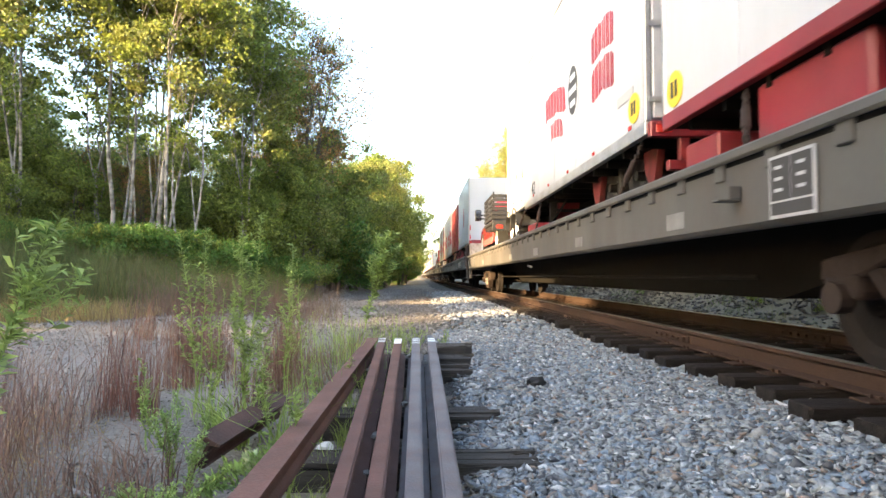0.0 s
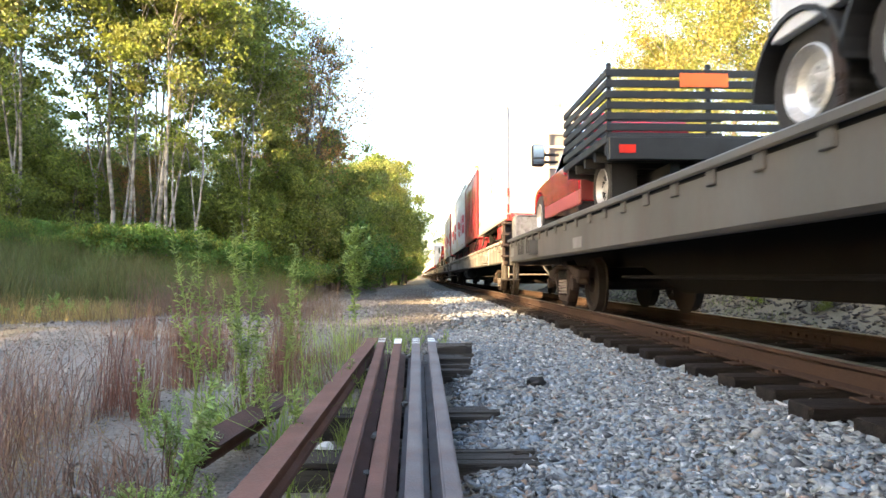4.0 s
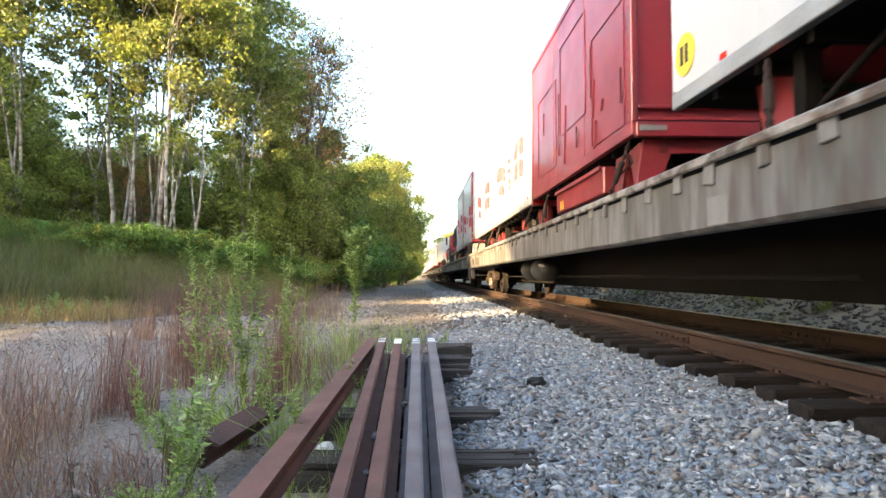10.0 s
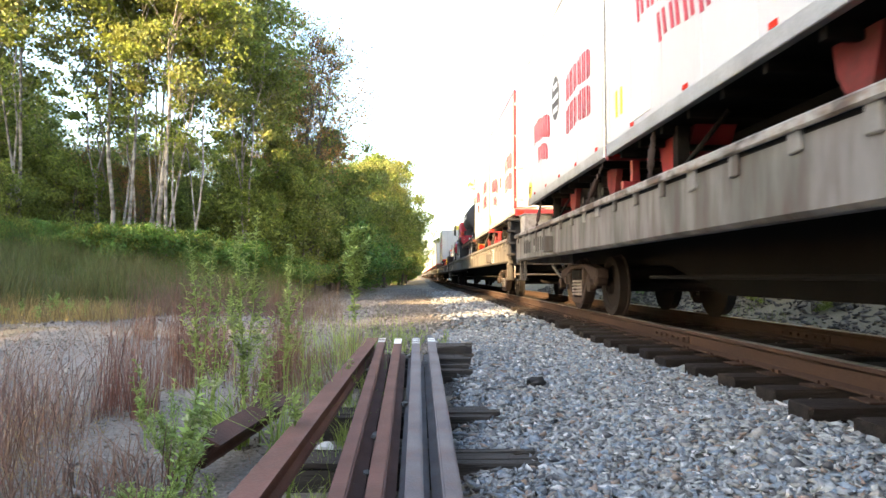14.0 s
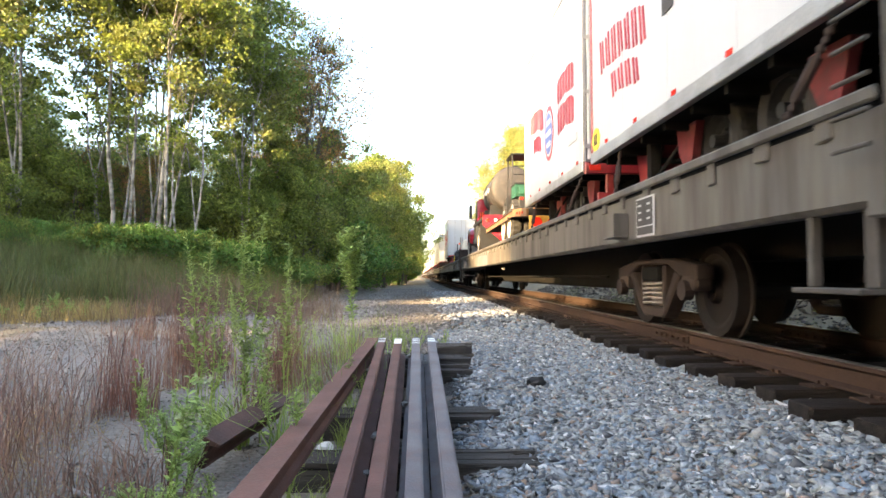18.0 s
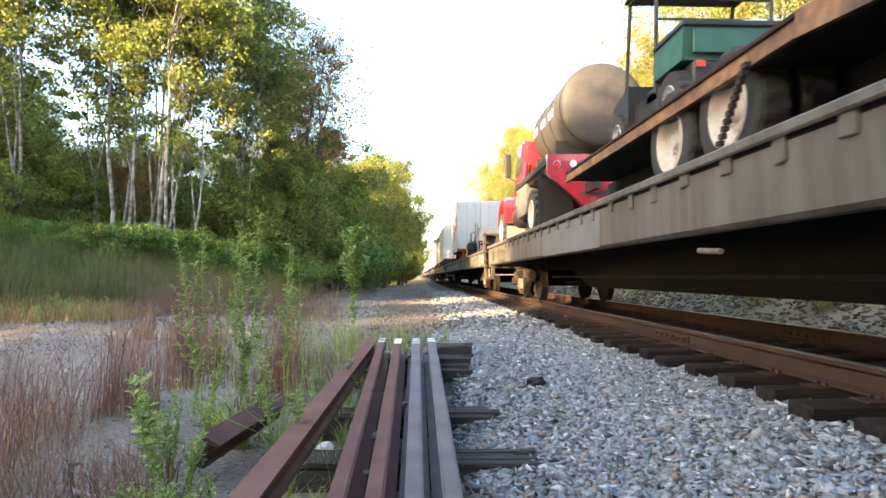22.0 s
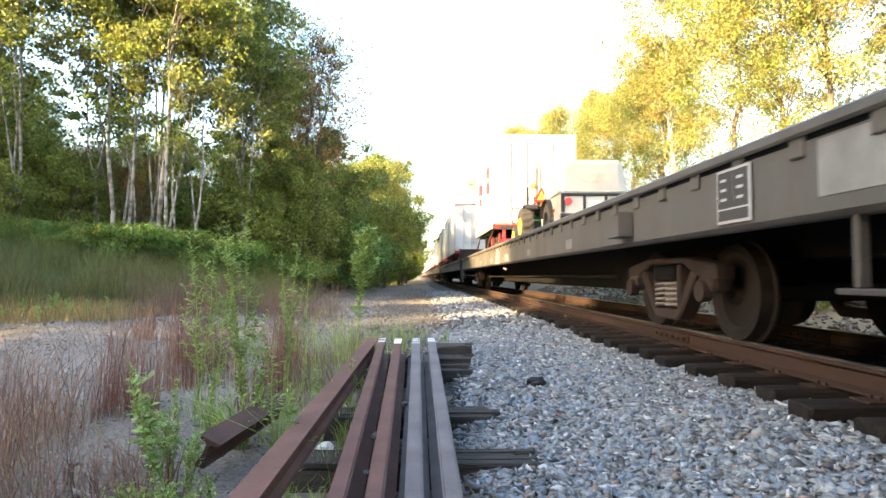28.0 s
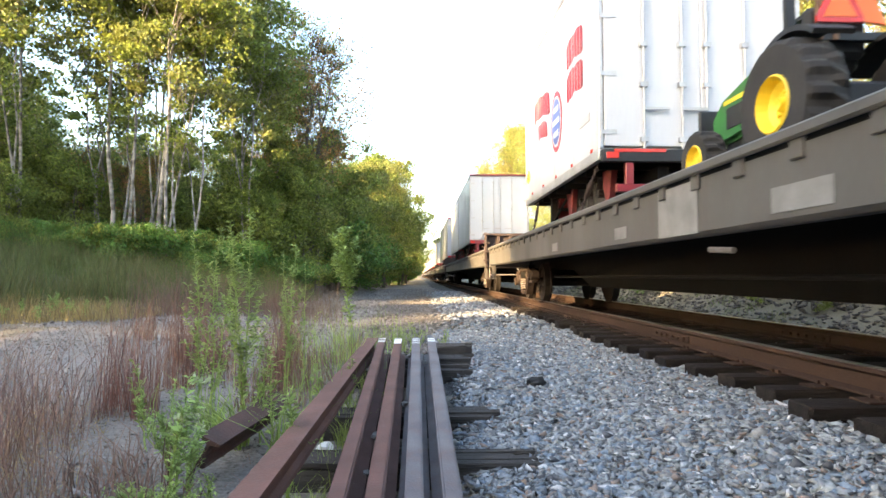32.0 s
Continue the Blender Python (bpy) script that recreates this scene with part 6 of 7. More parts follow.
def tractor():
    q0, zd = 96.4, DECK
    c = TRACK_X - 0.35
    t = thing("compact_tractor", "green compact tractor with yellow wheels and orange triangle", "tractor", at=(0, q0, 0))
    for x, sd in ((c - 0.50, -1), (c + 0.50, 1)):
        tyre(t, x, 0.15, zd + 0.47, 0.47, 0.30, 0.21, sd, M_YELLOW, True)
        tyre(t, x, 1.55, zd + 0.30, 0.30, 0.20, 0.16, sd, M_YELLOW, True)
        bm = bmesh.new()
        pts = [(0.15 + r2 * math.cos(a), zd + 0.47 + r2 * math.sin(a)) for r2, ra in ((0.56, range(0, 12)), (0.52, range(11, -1, -1))) for a in [math.pi * (0.22 + 0.045 * k) for k in ra]]
        prism(bm, pts, "x", x - 0.11 * (1 + sd) - 0.04, x + 0.11 * (1 - sd) + 0.04)
        part("fender", bm, M_BLACK, t, "dark rounded fender")
    part("axle_housing", boxes((c - 0.4, c + 0.4, -0.05, 0.35, zd + 0.3, zd + 0.6), (c - 0.2, c + 0.2, 0.35, 1.7, zd + 0.32, zd + 0.6), bevel=0.03), M_BLACK, t)
    bm = prism(bmesh.new(), [(0.75, zd + 0.58), (0.75, zd + 1.08), (1.2, zd + 1.05), (1.65, zd + 0.95), (1.85, zd + 0.80), (1.88, zd + 0.5), (1.5, zd + 0.5)], "x", c - 0.26, c + 0.26)
    bmesh.ops.bevel(bm, geom=list(bm.edges), offset=0.04, segments=2, affect="EDGES")
    part("hood", bm, M_GREEN, t, "green rounded hood")
    part("side_grille", boxes((c - 0.268, c - 0.258, 1.1, 1.55, zd + 0.62, zd + 0.82)), M_BLACK, t)
    part("hood_stripe", boxes((c - 0.268, c - 0.258, 0.85, 1.6, zd + 0.86, zd + 0.90)), M_YELLOW, t, "yellow hood stripe")
    part("seat", boxes((c - 0.24, c + 0.24, 0.42, 0.80, zd + 0.82, zd + 0.95), (c - 0.24, c + 0.24, 0.33, 0.44, zd + 0.9, zd + 1.3), bevel=0.04), M_BLACK, t, "dark seat")
    for x in (c - 0.42, c + 0.42):
        part("roll_post", boxes((x - 0.03, x + 0.03, 0.24, 0.30, zd + 0.6, zd + 1.5)), M_BLACK, t)
    for x in (c - 0.20, c - 0.08):
        part("hitch_bar", boxes((x - 0.02, x + 0.02, 0.23, 0.27, zd + 1.0, zd + 2.0)), M_WOODEDGE, t)
    part("roll_bar", boxes((c - 0.45, c + 0.45, 0.24, 0.30, zd + 1.0, zd + 1.06)), M_BLACK, t)
    tri = part("warning_triangle", prism(bmesh.new(), [(c - 0.25, zd + 1.12), (c + 0.11, zd + 1.12), (c + 0.11, zd + 1.16), (c - 0.04, zd + 1.46), (c - 0.10, zd + 1.46), (c - 0.25, zd + 1.16)], "y", 0.20, 0.22), M_LENS_RED, t, "slow-vehicle triangle with a red rim")
    part("triangle_centre", prism(bmesh.new(), [(c - 0.20, zd + 1.16), (c + 0.06, zd + 1.16), (c - 0.07, zd + 1.41)], "y", 0.194, 0.2), M_ORANGE, tri, "bright orange centre")
    part("red_flag", prism(bmesh.new(), [(c + 0.10, zd + 1.15), (c + 0.32, zd + 1.12), (c + 0.22, zd + 1.36), (c + 0.08, zd + 1.48)], "y", 0.24, 0.27), M_ORANGE, t, "orange-red fabric flag")
    part("lamp_box", boxes((c - 0.34, c - 0.22, 0.20, 0.28, zd + 1.46, zd + 1.58), bevel=0.01), M_ORANGE, t, "orange lamp")
    part("steering_column", tube(bmesh.new(), (c, 0.75, zd + 0.9), (c, 0.55, zd + 1.25), 0.03), M_BLACK, t)
    part("steering_wheel", lathe(bmesh.new(), [(0.17, -0.015), (0.20, -0.015), (0.20, 0.015), (0.17, 0.015)], "z", 20, (c, 0.52, zd + 1.27)), M_BLACK, t)
    part("front_guard", boxes((c - 0.35, c + 0.35, 1.92, 1.98, zd + 0.3, zd + 0.9), bevel=0.01), M_BLACK, t)
    MOVERS.append((t, q0))


def grow(t, c, s):
    """Makes a whole thing larger about a point of its space."""
    c = Vector(c)
    for o in t.children_recursive:
        p = o.matrix_basis.translation
        o.matrix_basis = Matrix.Translation(c + s * (p - c) if o.parent == t else s * p)
        o.data.transform(Matrix.Diagonal((s, s, s, 1)))


utility_vehicle()
grow(MOVERS[-1][0], (TRACK_X, 0.3, DECK), 1.13)
tractor()

# ---- markings and gear on the car sides
A, B, C, D = cars[:4]


def side(c, k):
    return k - FRONTS[cars.index(c)]


for c, q, z in ((A, 3.33, 1.07), (B, 30.02, 1.06), (C, 57.93, 1.10), (D, 84.84, 1.09)):
    stencil(c, side(c, q), z)
for c, q, w in ((A, 3.95, 0.10), (B, 30.5, 0.32), (C, 58.6, 0.34), (D, 86.95, 0.34), (A, 22.6, 0.3), (C, 78.8, 0.3), (B, 50.5, 0.3)):
    y = side(c, q)
    part("side_bracket", boxes((-HALF - 0.13, -HALF + 0.017, y - w / 2, y + w / 2, 0.94 if w > 0.2 else 1.04, 0.955 if w > 0.2 else 1.055), (-HALF - 0.13 if w > 0.2 else -HALF - 0.06, -HALF + 0.017, y - w / 2, y - w / 2 + 0.02, 0.956 if w > 0.2 else 1.056, 1.18 if w > 0.2 else 1.14), bevel=0.004), M_SILL if c in (A, D) else M_SILL_BROWN if c is C else M_SILL_WORN, c, "folded steel bracket")
for c, q, z, w, h in ((A, 4.93, 1.0, 0.34, 0.13), (A, 7.95, 1.0, 0.34, 0.12), (A, 10.9, 0.99, 0.42, 0.13), (A, 13.9, 0.99, 0.4, 0.12), (A, 19.8, 1.0, 0.45, 0.14), (A, 25.35, 1.08, 0.4, 0.18),
                      (D, 83.75, 1.12, 0.5, 0.30), (D, 89.34, 1.0, 0.36, 0.13), (D, 92.47, 1.0, 0.36, 0.12), (D, 95.43, 1.0, 0.55, 0.15), (D, 97.05, 1.08, 0.75, 0.40), (D, 98.44, 1.0, 0.36, 0.12), (D, 101.5, 1.0, 0.36, 0.12),
                      (B, 51.9, 1.05, 0.2, 0.12), (B, 33.5, 1.02, 0.3, 0.2)):
    patch(c, side(c, q), z, w, h)
M_BLUEGREY = material("blue_grey_primer", (0.128, 0.137, 0.152), 0.6, second=(0.104, 0.109, 0.118), scale=1.5, grain=40, bump=0.05, dirt=(0.16, 0.14, 0.12), dirt_amount=0.3, spread=0.04)
patch(C, side(C, 72.5), 1.10, 3.3, 0.42, M_BLUEGREY)
for c, q in ((A, 22.75), (B, 51.1), (C, 79.3)):
    mark_bars(c, side(c, q), 1.12, 5, 0.10, 0.25)
    mark_bars(c, side(c, q) + 1.2, 1.12, 4, 0.10, 0.25)
# reservoirs in black: the dim light under the car is put into their colour
for y in (side(B, 41.2), side(B, 42.4)):
    part("air_tank", lathe(bmesh.new(), [(0.05, y - 0.02), (0.2, y + 0.02), (0.235, y + 0.12), (0.235, y + 0.95), (0.2, y + 1.05), (0.05, y + 1.09)], "y", 22, (-1.0, 0, 0.69)), M_BLACK, B, "dark air reservoir", smooth=True)
for c in (A, B, C, D):
    part("brake_rod", tube(bmesh.new(), (-0.9, 6, 0.55), (-0.9, CAR_LEN - 6, 0.55), 0.02), M_DARK, c)
    part("release_hook", tube(bmesh.new(), (-1.38, 13.2, 0.74), (-1.38, 13.55, 0.76), 0.022), M_SPRING, c, "pale release handle")


# ---- woods
def leaves(rng, centres, radii, per, size, flat=0.75):
    """Small pointed leaves scattered through clumps: vertices and quads."""
    n = len(centres) * per
    c = np.repeat(np.asarray(centres), per, 0)
    r = np.repeat(np.asarray(radii), per)
    d = rng.normal(size=(n, 3))
    d /= np.linalg.norm(d, axis=1)[:, None]
    p = c + d * (r * rng.random(n) ** 0.45)[:, None] * np.array([1, 1, flat])
    a = rng.normal(size=(n, 3))
    a /= np.linalg.norm(a, axis=1)[:, None]
    b = np.cross(a, rng.normal(size=(n, 3)))
    b /= np.linalg.norm(b, axis=1)[:, None]
    s = (size * (0.6 + 0.8 * rng.random(n)))[:, None]
    v = np.stack([p - a * s, p - b * s * 0.55, p + a * s, p + b * s * 0.55], 1)
    return v.reshape(-1, 3), np.arange(n * 4).reshape(-1, 4)


def limb_rings(path, radii, seg):
    """A tapered tube along a path, as vertices and quads."""
    vs, fs = [], []
    for i, (p, r) in enumerate(zip(path, radii)):
        for k in range(seg):
            an = 2 * math.pi * k / seg
            vs.append((p[0] + r * math.cos(an), p[1] + r * math.sin(an), p[2]))
        if i:
            for k in range(seg):
                a, b = (i - 1) * seg + k, (i - 1) * seg + (k + 1) % seg
                fs.append((a, b, b + seg, a + seg))
    return vs, fs


def make_tree(name, seed, height, trunk_r, crown_from, spread, mats, bark, label, clumps=46, per=95, leaf_size=0.11, category="tree", lean=0.3, droop=0.0, clump_r=(0.5, 1.0), stems=1, twigs=0):
    rng = np.random.default_rng(seed)
    t = thing(name, label, category, "trees of the wood")
    vs, fs = [], []

    def add(path, radii, seg):
        v, f = limb_rings(path, radii, seg)
        o = len(vs)
        vs.extend(v)
        fs.extend([tuple(i + o for i in q) for q in f])
    k = 9
    paths = []
    for j in range(stems):
        sx, sy = (rng.normal() * 0.25, rng.normal() * 0.25) if j else (0, 0)
        dx, dy = rng.normal() * lean, rng.normal() * lean
        hh = height * (1 if j == 0 else 0.75 + 0.2 * rng.random())
        path = [(sx, sy, -0.3)]
        for i in range(1, k + 1):
            u = i / k
            path.append((sx + dx * u ** 1.3 + rng.normal() * 0.09, sy + dy * u ** 1.3 + rng.normal() * 0.09, hh * 0.93 * u))
        rj = trunk_r * (1 if j == 0 else 0.65 + 0.25 * rng.random())
        add(path, [rj * (1 - 0.93 * i / k) * (1.25 if i == 0 else 1) for i in range(k + 1)], 8)
        paths.append(path)
    centres, radii = [], []
    for j in range(clumps):
        path = paths[j % stems]
        u = crown_from + (1 - crown_from) * rng.random() ** 0.8
        i = min(k - 1, int(u * k))
        base = np.array(path[i]) + (np.array(path[i + 1]) - np.array(path[i])) * (u * k - i)
        an = rng.random() * 6.283
        shape = math.sin(math.pi * min(0.98, (u - crown_from) / (1 - crown_from) * 0.80 + 0.18))
        ln = spread * shape * (0.35 + 0.75 * rng.random())
        rise = ln * (0.45 - droop + 0.3 * rng.random())
        tip = base + np.array([math.cos(an) * ln, math.sin(an) * ln, rise])
        mid = base + (tip - base) * 0.5 + np.array([0, 0, ln * 0.08])
        rr = max(0.012, trunk_r * 0.34 * (1 - u))
        add([tuple(base), tuple(mid), tuple(tip)], [rr, rr * 0.6, 0.008], 4)
        for w in range(twigs):
            e = tip + rng.normal(size=3) * np.array([0.55, 0.55, 0.40])
            g = base + (tip - base) * (0.35 + 0.6 * rng.random())
            add([tuple(g), tuple((g + e) / 2 + rng.normal(size=3) * 0.05), tuple(e)], [0.012, 0.008, 0.004], 3)
        centres.append(tip)
        radii.append(clump_r[0] + (clump_r[1] - clump_r[0]) * rng.random())
        if rng.random() < 0.5:
            centres.append(mid + rng.normal(size=3) * 0.3)
            radii.append(clump_r[0] * (0.6 + 0.5 * rng.random()))
    part("trunk", raw("trunk", vs, fs, bark, smooth=True), None, t)
    v, f = leaves(rng, centres, radii, per, leaf_size)
    pick = rng.choice(len(mats), size=len(centres), p=None)
    part("crown", raw("crown", v, f, mats, np.repeat(pick, per)), None, t)
    return t


def stand(tree, x, y, rz=0.0, s=1.0):
    m = Matrix.Translation((x, y, float(ground_z(x, y)))) @ Euler((0, 0, rz)).to_matrix().to_4x4()
    c = copy_thing(tree, m)
    c.scale = (s, s, s)
    return c


LG, LD, LYG, LY, LR, LF = M_LEAF
kinds = {
    "birch": make_tree("birch_tree", 11, 15, 0.072, 0.42, 2.7, [LG, LYG, LG], M_BIRCH, "tall birch with a pale trunk and yellow-green leaves", 84, 90, 0.07, lean=0.8, clump_r=(0.4, 0.9), twigs=1),
    "birch_two": make_tree("birch_tree", 31, 13.5, 0.06, 0.34, 2.3, [LG, LYG, LG], M_BIRCH, "slender leaning birch with several pale stems", 84, 85, 0.068, lean=1.1, clump_r=(0.35, 0.85), stems=3, twigs=1),
    "birch_three": make_tree("birch_tree", 37, 12.5, 0.05, 0.30, 1.8, [LG, LD, LYG], M_BIRCH, "thin grey birch with sparse leaves", 60, 75, 0.065, lean=1.0, clump_r=(0.3, 0.7), stems=2, twigs=1),
    "oak": make_tree("oak_tree", 12, 12.5, 0.20, 0.20, 4.0, [LD, LG, LG], M_BARK, "broad leafy tree with dark green leaves", 110, 110, 0.095, clump_r=(0.6, 1.2)),
    "maple": make_tree("maple_tree", 13, 10.5, 0.15, 0.10, 3.4, [LD, LG, LYG], M_BARK, "leafy tree with green and yellowish leaves", 110, 110, 0.08, clump_r=(0.4, 1.0), stems=2),
    "rusty": make_tree("autumn_tree", 14, 11.8, 0.10, 0.36, 2.5, [LG, LR, LR], M_BARK, "thin-branched tree with partly rusty leaves", 110, 44, 0.05, clump_r=(0.35, 0.85), stems=3, twigs=6, lean=0.6),
    "gold": make_tree("golden_tree", 15, 10.5, 0.13, 0.16, 3.0, [LYG, LYG, LY, LG], M_BARK, "tree with golden yellow-green leaves", 120, 240, 0.04, clump_r=(0.5, 1.0)),
    "gold_two": make_tree("golden_tree", 35, 11.5, 0.12, 0.30, 2.6, [LYG, LY, LY], M_BIRCH, "open tree with pale limbs and golden leaves", 80, 210, 0.04, lean=0.7, clump_r=(0.5, 0.9)),
    "understory": make_tree("young_tree", 17, 5.2, 0.05, 0.05, 2.1, [LD, LG, LG], M_BARK, "young dark green tree below the birches", 60, 75, 0.07, clump_r=(0.35, 0.75), stems=2, twigs=1),
    "shrub": make_tree("shrub", 16, 1.5, 0.04, 0.02, 1.5, [LG, LF, LF], M_BARK, "dense green shrub at the edge of the field", 56, 130, 0.05, category="shrub", clump_r=(0.3, 0.6)),
    "shade": make_tree("shade_tree", 18, 14.0, 0.22, 0.06, 4.6, [LD, LG], M_BARK, "dense broad tree with dark green leaves", 150, 60, 0.22, clump_r=(0.9, 1.6)),
}
rng = random.Random(21)
# the wood beside the field
wood = [("birch", -9.5, 19.5), ("birch_two", -8.9, 19.6), ("birch_three", -8.5, 20.2), ("birch", -8.0, 19.4, 1.05), ("birch_two", -7.6, 19.0), ("birch_three", -7.0, 19.8), ("birch_three", -10.6, 20.8), ("birch_two", -12.2, 19.4),
        ("birch", -13.4, 18.8), ("birch_three", -11.4, 22.5), ("birch_three", -9.8, 24), ("birch_two", -6.4, 22.5), ("birch_three", -5.9, 24.0), ("birch_three", -7.4, 25.5),
        ("birch_two", -7.0, 27.5), ("rusty", -4.4, 26.0, 1.06), ("rusty", -5.4, 28.5, 0.95), ("maple", -4.4, 32.0, 0.80), ("rusty", -6.2, 31), ("maple", -5.6, 26.0, 0.52),
        ("maple", -5.3, 37, 0.75), ("maple", -4.2, 43, 0.85), ("maple", -6.5, 40, 0.9), ("maple", -3.4, 47, 0.9), ("oak", -3.6, 60), ("maple", -3.0, 53), ("maple", -1.7, 66, 1.0), ("maple", -3.0, 72), ("oak", -3.8, 84), ("maple", -2.6, 92), ("oak", -3.4, 112), ("maple", -2, 135), ("oak", -1.6, 165), ("maple", -1.0, 200), ("oak", -5, 150), ("oak", -0.5, 250), ("oak", 0.5, 320),
        ("oak", -20, 29, 0.8), ("birch_two", -16, 20), ("birch", -17.5, 24), ("birch_two", -15.0, 17.8), ("gold", -15.5, 34, 0.7), ("gold", -13.6, 36, 0.7), ("gold_two", -18, 30, 0.8), ("gold", -11.2, 38, 0.75), ("gold", -20, 33, 0.8), ("birch_three", -14.4, 20.6), ("birch_two", -18.5, 19), ("birch_three", -12.8, 17.9), ("maple", -16.8, 26, 0.8), ("rusty", -13.2, 27, 0.45), ("rusty", -10.8, 25.5, 0.42), ("maple", -9, 50), ("maple", -7, 55), ("oak", -6, 68), ("oak", -7, 90),
        ("maple", -5.2, 23.6, 0.60), ("maple", -4.5, 24.6, 0.55), ("maple", -21.2, 27, 0.6), ("maple", -18.6, 33, 0.58), ("maple", -16, 31, 0.55), ("maple", -13.4, 32, 0.55), ("maple", -11, 31, 0.52), ("maple", -9.2, 33, 0.56), ("maple", -7.4, 32, 0.66), ("gold", -9.9, 36, 0.6), ("gold_two", -12.4, 35, 0.62), ("rusty", -11.7, 21.8, 0.36), ("rusty", -10.3, 22.2, 0.34), ("rusty", -9.4, 21.6, 0.3), ("birch_three", -6.0, 21.6, 0.95), ("birch_two", -14.3, 21.6, 1.05),
        ("gold", -2.6, 47, 0.92), ("maple", -1.9, 61, 0.9), ("maple", -2.4, 76, 0.95), ("oak", -2.9, 97, 0.85), ("maple", -2.0, 118), ("oak", -2.4, 146, 0.95), ("maple", -1.6, 185, 1.05), ("oak", -1.6, 235, 1.1), ("oak", -1.0, 300, 1.2)]
for k, x, y, *size in wood:
    stand(kinds[k], x, y, rng.uniform(0, 6.28), size[0] if size else rng.uniform(0.92, 1.08))
stand(kinds["gold"], 10.2, 63, 1.0, 1.5)
for x, y, c in [(-14.5, 19, 0.75), (-13.0, 20.5, 0.7), (-12.0, 21.0, 0.75), (-10.9, 20.2, 0.6), (-6.6, 22.5, 0.75), (-5.9, 21.8, 0.7), (-5.2, 24.0, 0.9), (-4.8, 28, 1), (-4.3, 33, 1), (-4.0, 38, 1), (-3.5, 45, 1), (-2.9, 58, 1), (-16, 21, 0.9), (-17.2, 22, 0.8), (-18, 20, 0.8), (-8.8, 25, 0.6), (-7.0, 24.2, 0.8), (-5.6, 22.9, 0.75), (-9.6, 23.5, 0.62), (-8.2, 22.8, 0.55), (-10.8, 24.5, 0.7), (-12.6, 24.0, 0.8), (-7.6, 27, 0.7), (-9.2, 28, 0.75), (-11.5, 28.5, 0.8), (-14.6, 27, 0.95), (-13.6, 18.2, 0.6), (-11.9, 18.4, 0.5)]:
    stand(kinds["understory"], x, y, rng.uniform(0, 6.28), c * rng.uniform(0.92, 1.08))
for k in range(46):
    u = k / 45
    x = -15.5 + 11.2 * u
    stand(kinds["shrub"], x + rng.uniform(-0.4, 0.4), 17.2 + 5.2 * u ** 3 + rng.uniform(-0.6, 0.9), rng.uniform(0, 6.28), rng.uniform(0.42, 0.72) * (0.75 + 0.45 * float(smooth(-10.5, -8, x))))
for k in range(16):
    stand(kinds["shrub"], -18.5 + 0.85 * k + rng.uniform(-0.3, 0.3), 24.5 + rng.uniform(-1.5, 1.5), rng.uniform(0, 6.28), rng.uniform(0.7, 1.0))
for k in range(12):
    yy = 70 + 9.0 * k + 1.5 * k * k
    stand(kinds["shrub"], -1.5 + rng.uniform(-0.8, 0.3), yy, rng.uniform(0, 6.28), rng.uniform(1.1, 1.7))
for k in range(34):
    yy = 30 + 2.2 * k + 0.05 * k * k
    stand(kinds["shrub"], -4.1 + 0.012 * yy + rng.uniform(-0.9, 0.5), yy, rng.uniform(0, 6.28), rng.uniform(1.1, 1.9))
# sunlit trees beyond the track
y = 7.0
while y < 62:
    stand(kinds[rng.choice(("gold", "gold", "gold_two"))] if y > 17 else kinds["gold_two"], 12.0 + rng.uniform(-1.0, 2.5), y, rng.uniform(0, 6.28), rng.uniform(1.1, 1.4))
    y += 1.9 + y * 0.05
while y < 330:
    stand(kinds[rng.choice(("gold", "gold_two"))], 9.5 + rng.uniform(-1.0, 3.0), y, rng.uniform(0, 6.28), rng.uniform(1.1, 1.4))
    y += y * 0.11
for k in range(46):
    yy = 3 + k * 1.5 + rng.uniform(-1, 1)
    stand(kinds["shrub"], rng.uniform(8.4, 12), yy, rng.uniform(0, 6.28), rng.uniform(0.5, 1.0))
for k in range(14):
    stand(kinds["understory"], rng.uniform(7.6, 9.5), 1.5 + k * 1.1, rng.uniform(0, 6.28), rng.uniform(0.22, 0.34))
# the trees behind, which shade the near ground, with one gap that lets the low sun through
for row, d in ((0, 21.0), (1, 25.5), (2, 29.5)):
    u = -46.0 + row * 1.7
    while u < 52:
        if not 7.0 < u < 23.0:
            stand(kinds["shade"], -d * SUN_AZ[0] - u * SUN_AZ[1] + rng.uniform(-0.6, 0.6), -d * SUN_AZ[1] + u * SUN_AZ[0] + rng.uniform(-0.6, 0.6), rng.uniform(0, 6.28), rng.uniform(0.92, 1.05))
        u += 3.0
# low trees added out of view, to keep the sun off field and ballast
for u in (13.5, 14.3, 15.2, 16.8, 18.4, 20.0, 21.6, 23.2):
    stand(kinds["understory"], 7.6 * -SUN_AZ[0] - u * SUN_AZ[1], 7.6 * -SUN_AZ[1] + u * SUN_AZ[0], u, 1.13 if u < 15 else 0.92)
for u in (12.9, 14.5, 16.1, 17.7, 19.3, 20.9, 22.5):
    stand(kinds["understory"], 8.8 * -SUN_AZ[0] - u * SUN_AZ[1], 8.8 * -SUN_AZ[1] + u * SUN_AZ[0], u * 2.0, 1.16 if u < 15 else 0.95)
for k, t in enumerate(kinds.values()):
    t.matrix_basis = Matrix.Translation((-24 - 5 * k, 60 + 3 * k, 0.9))


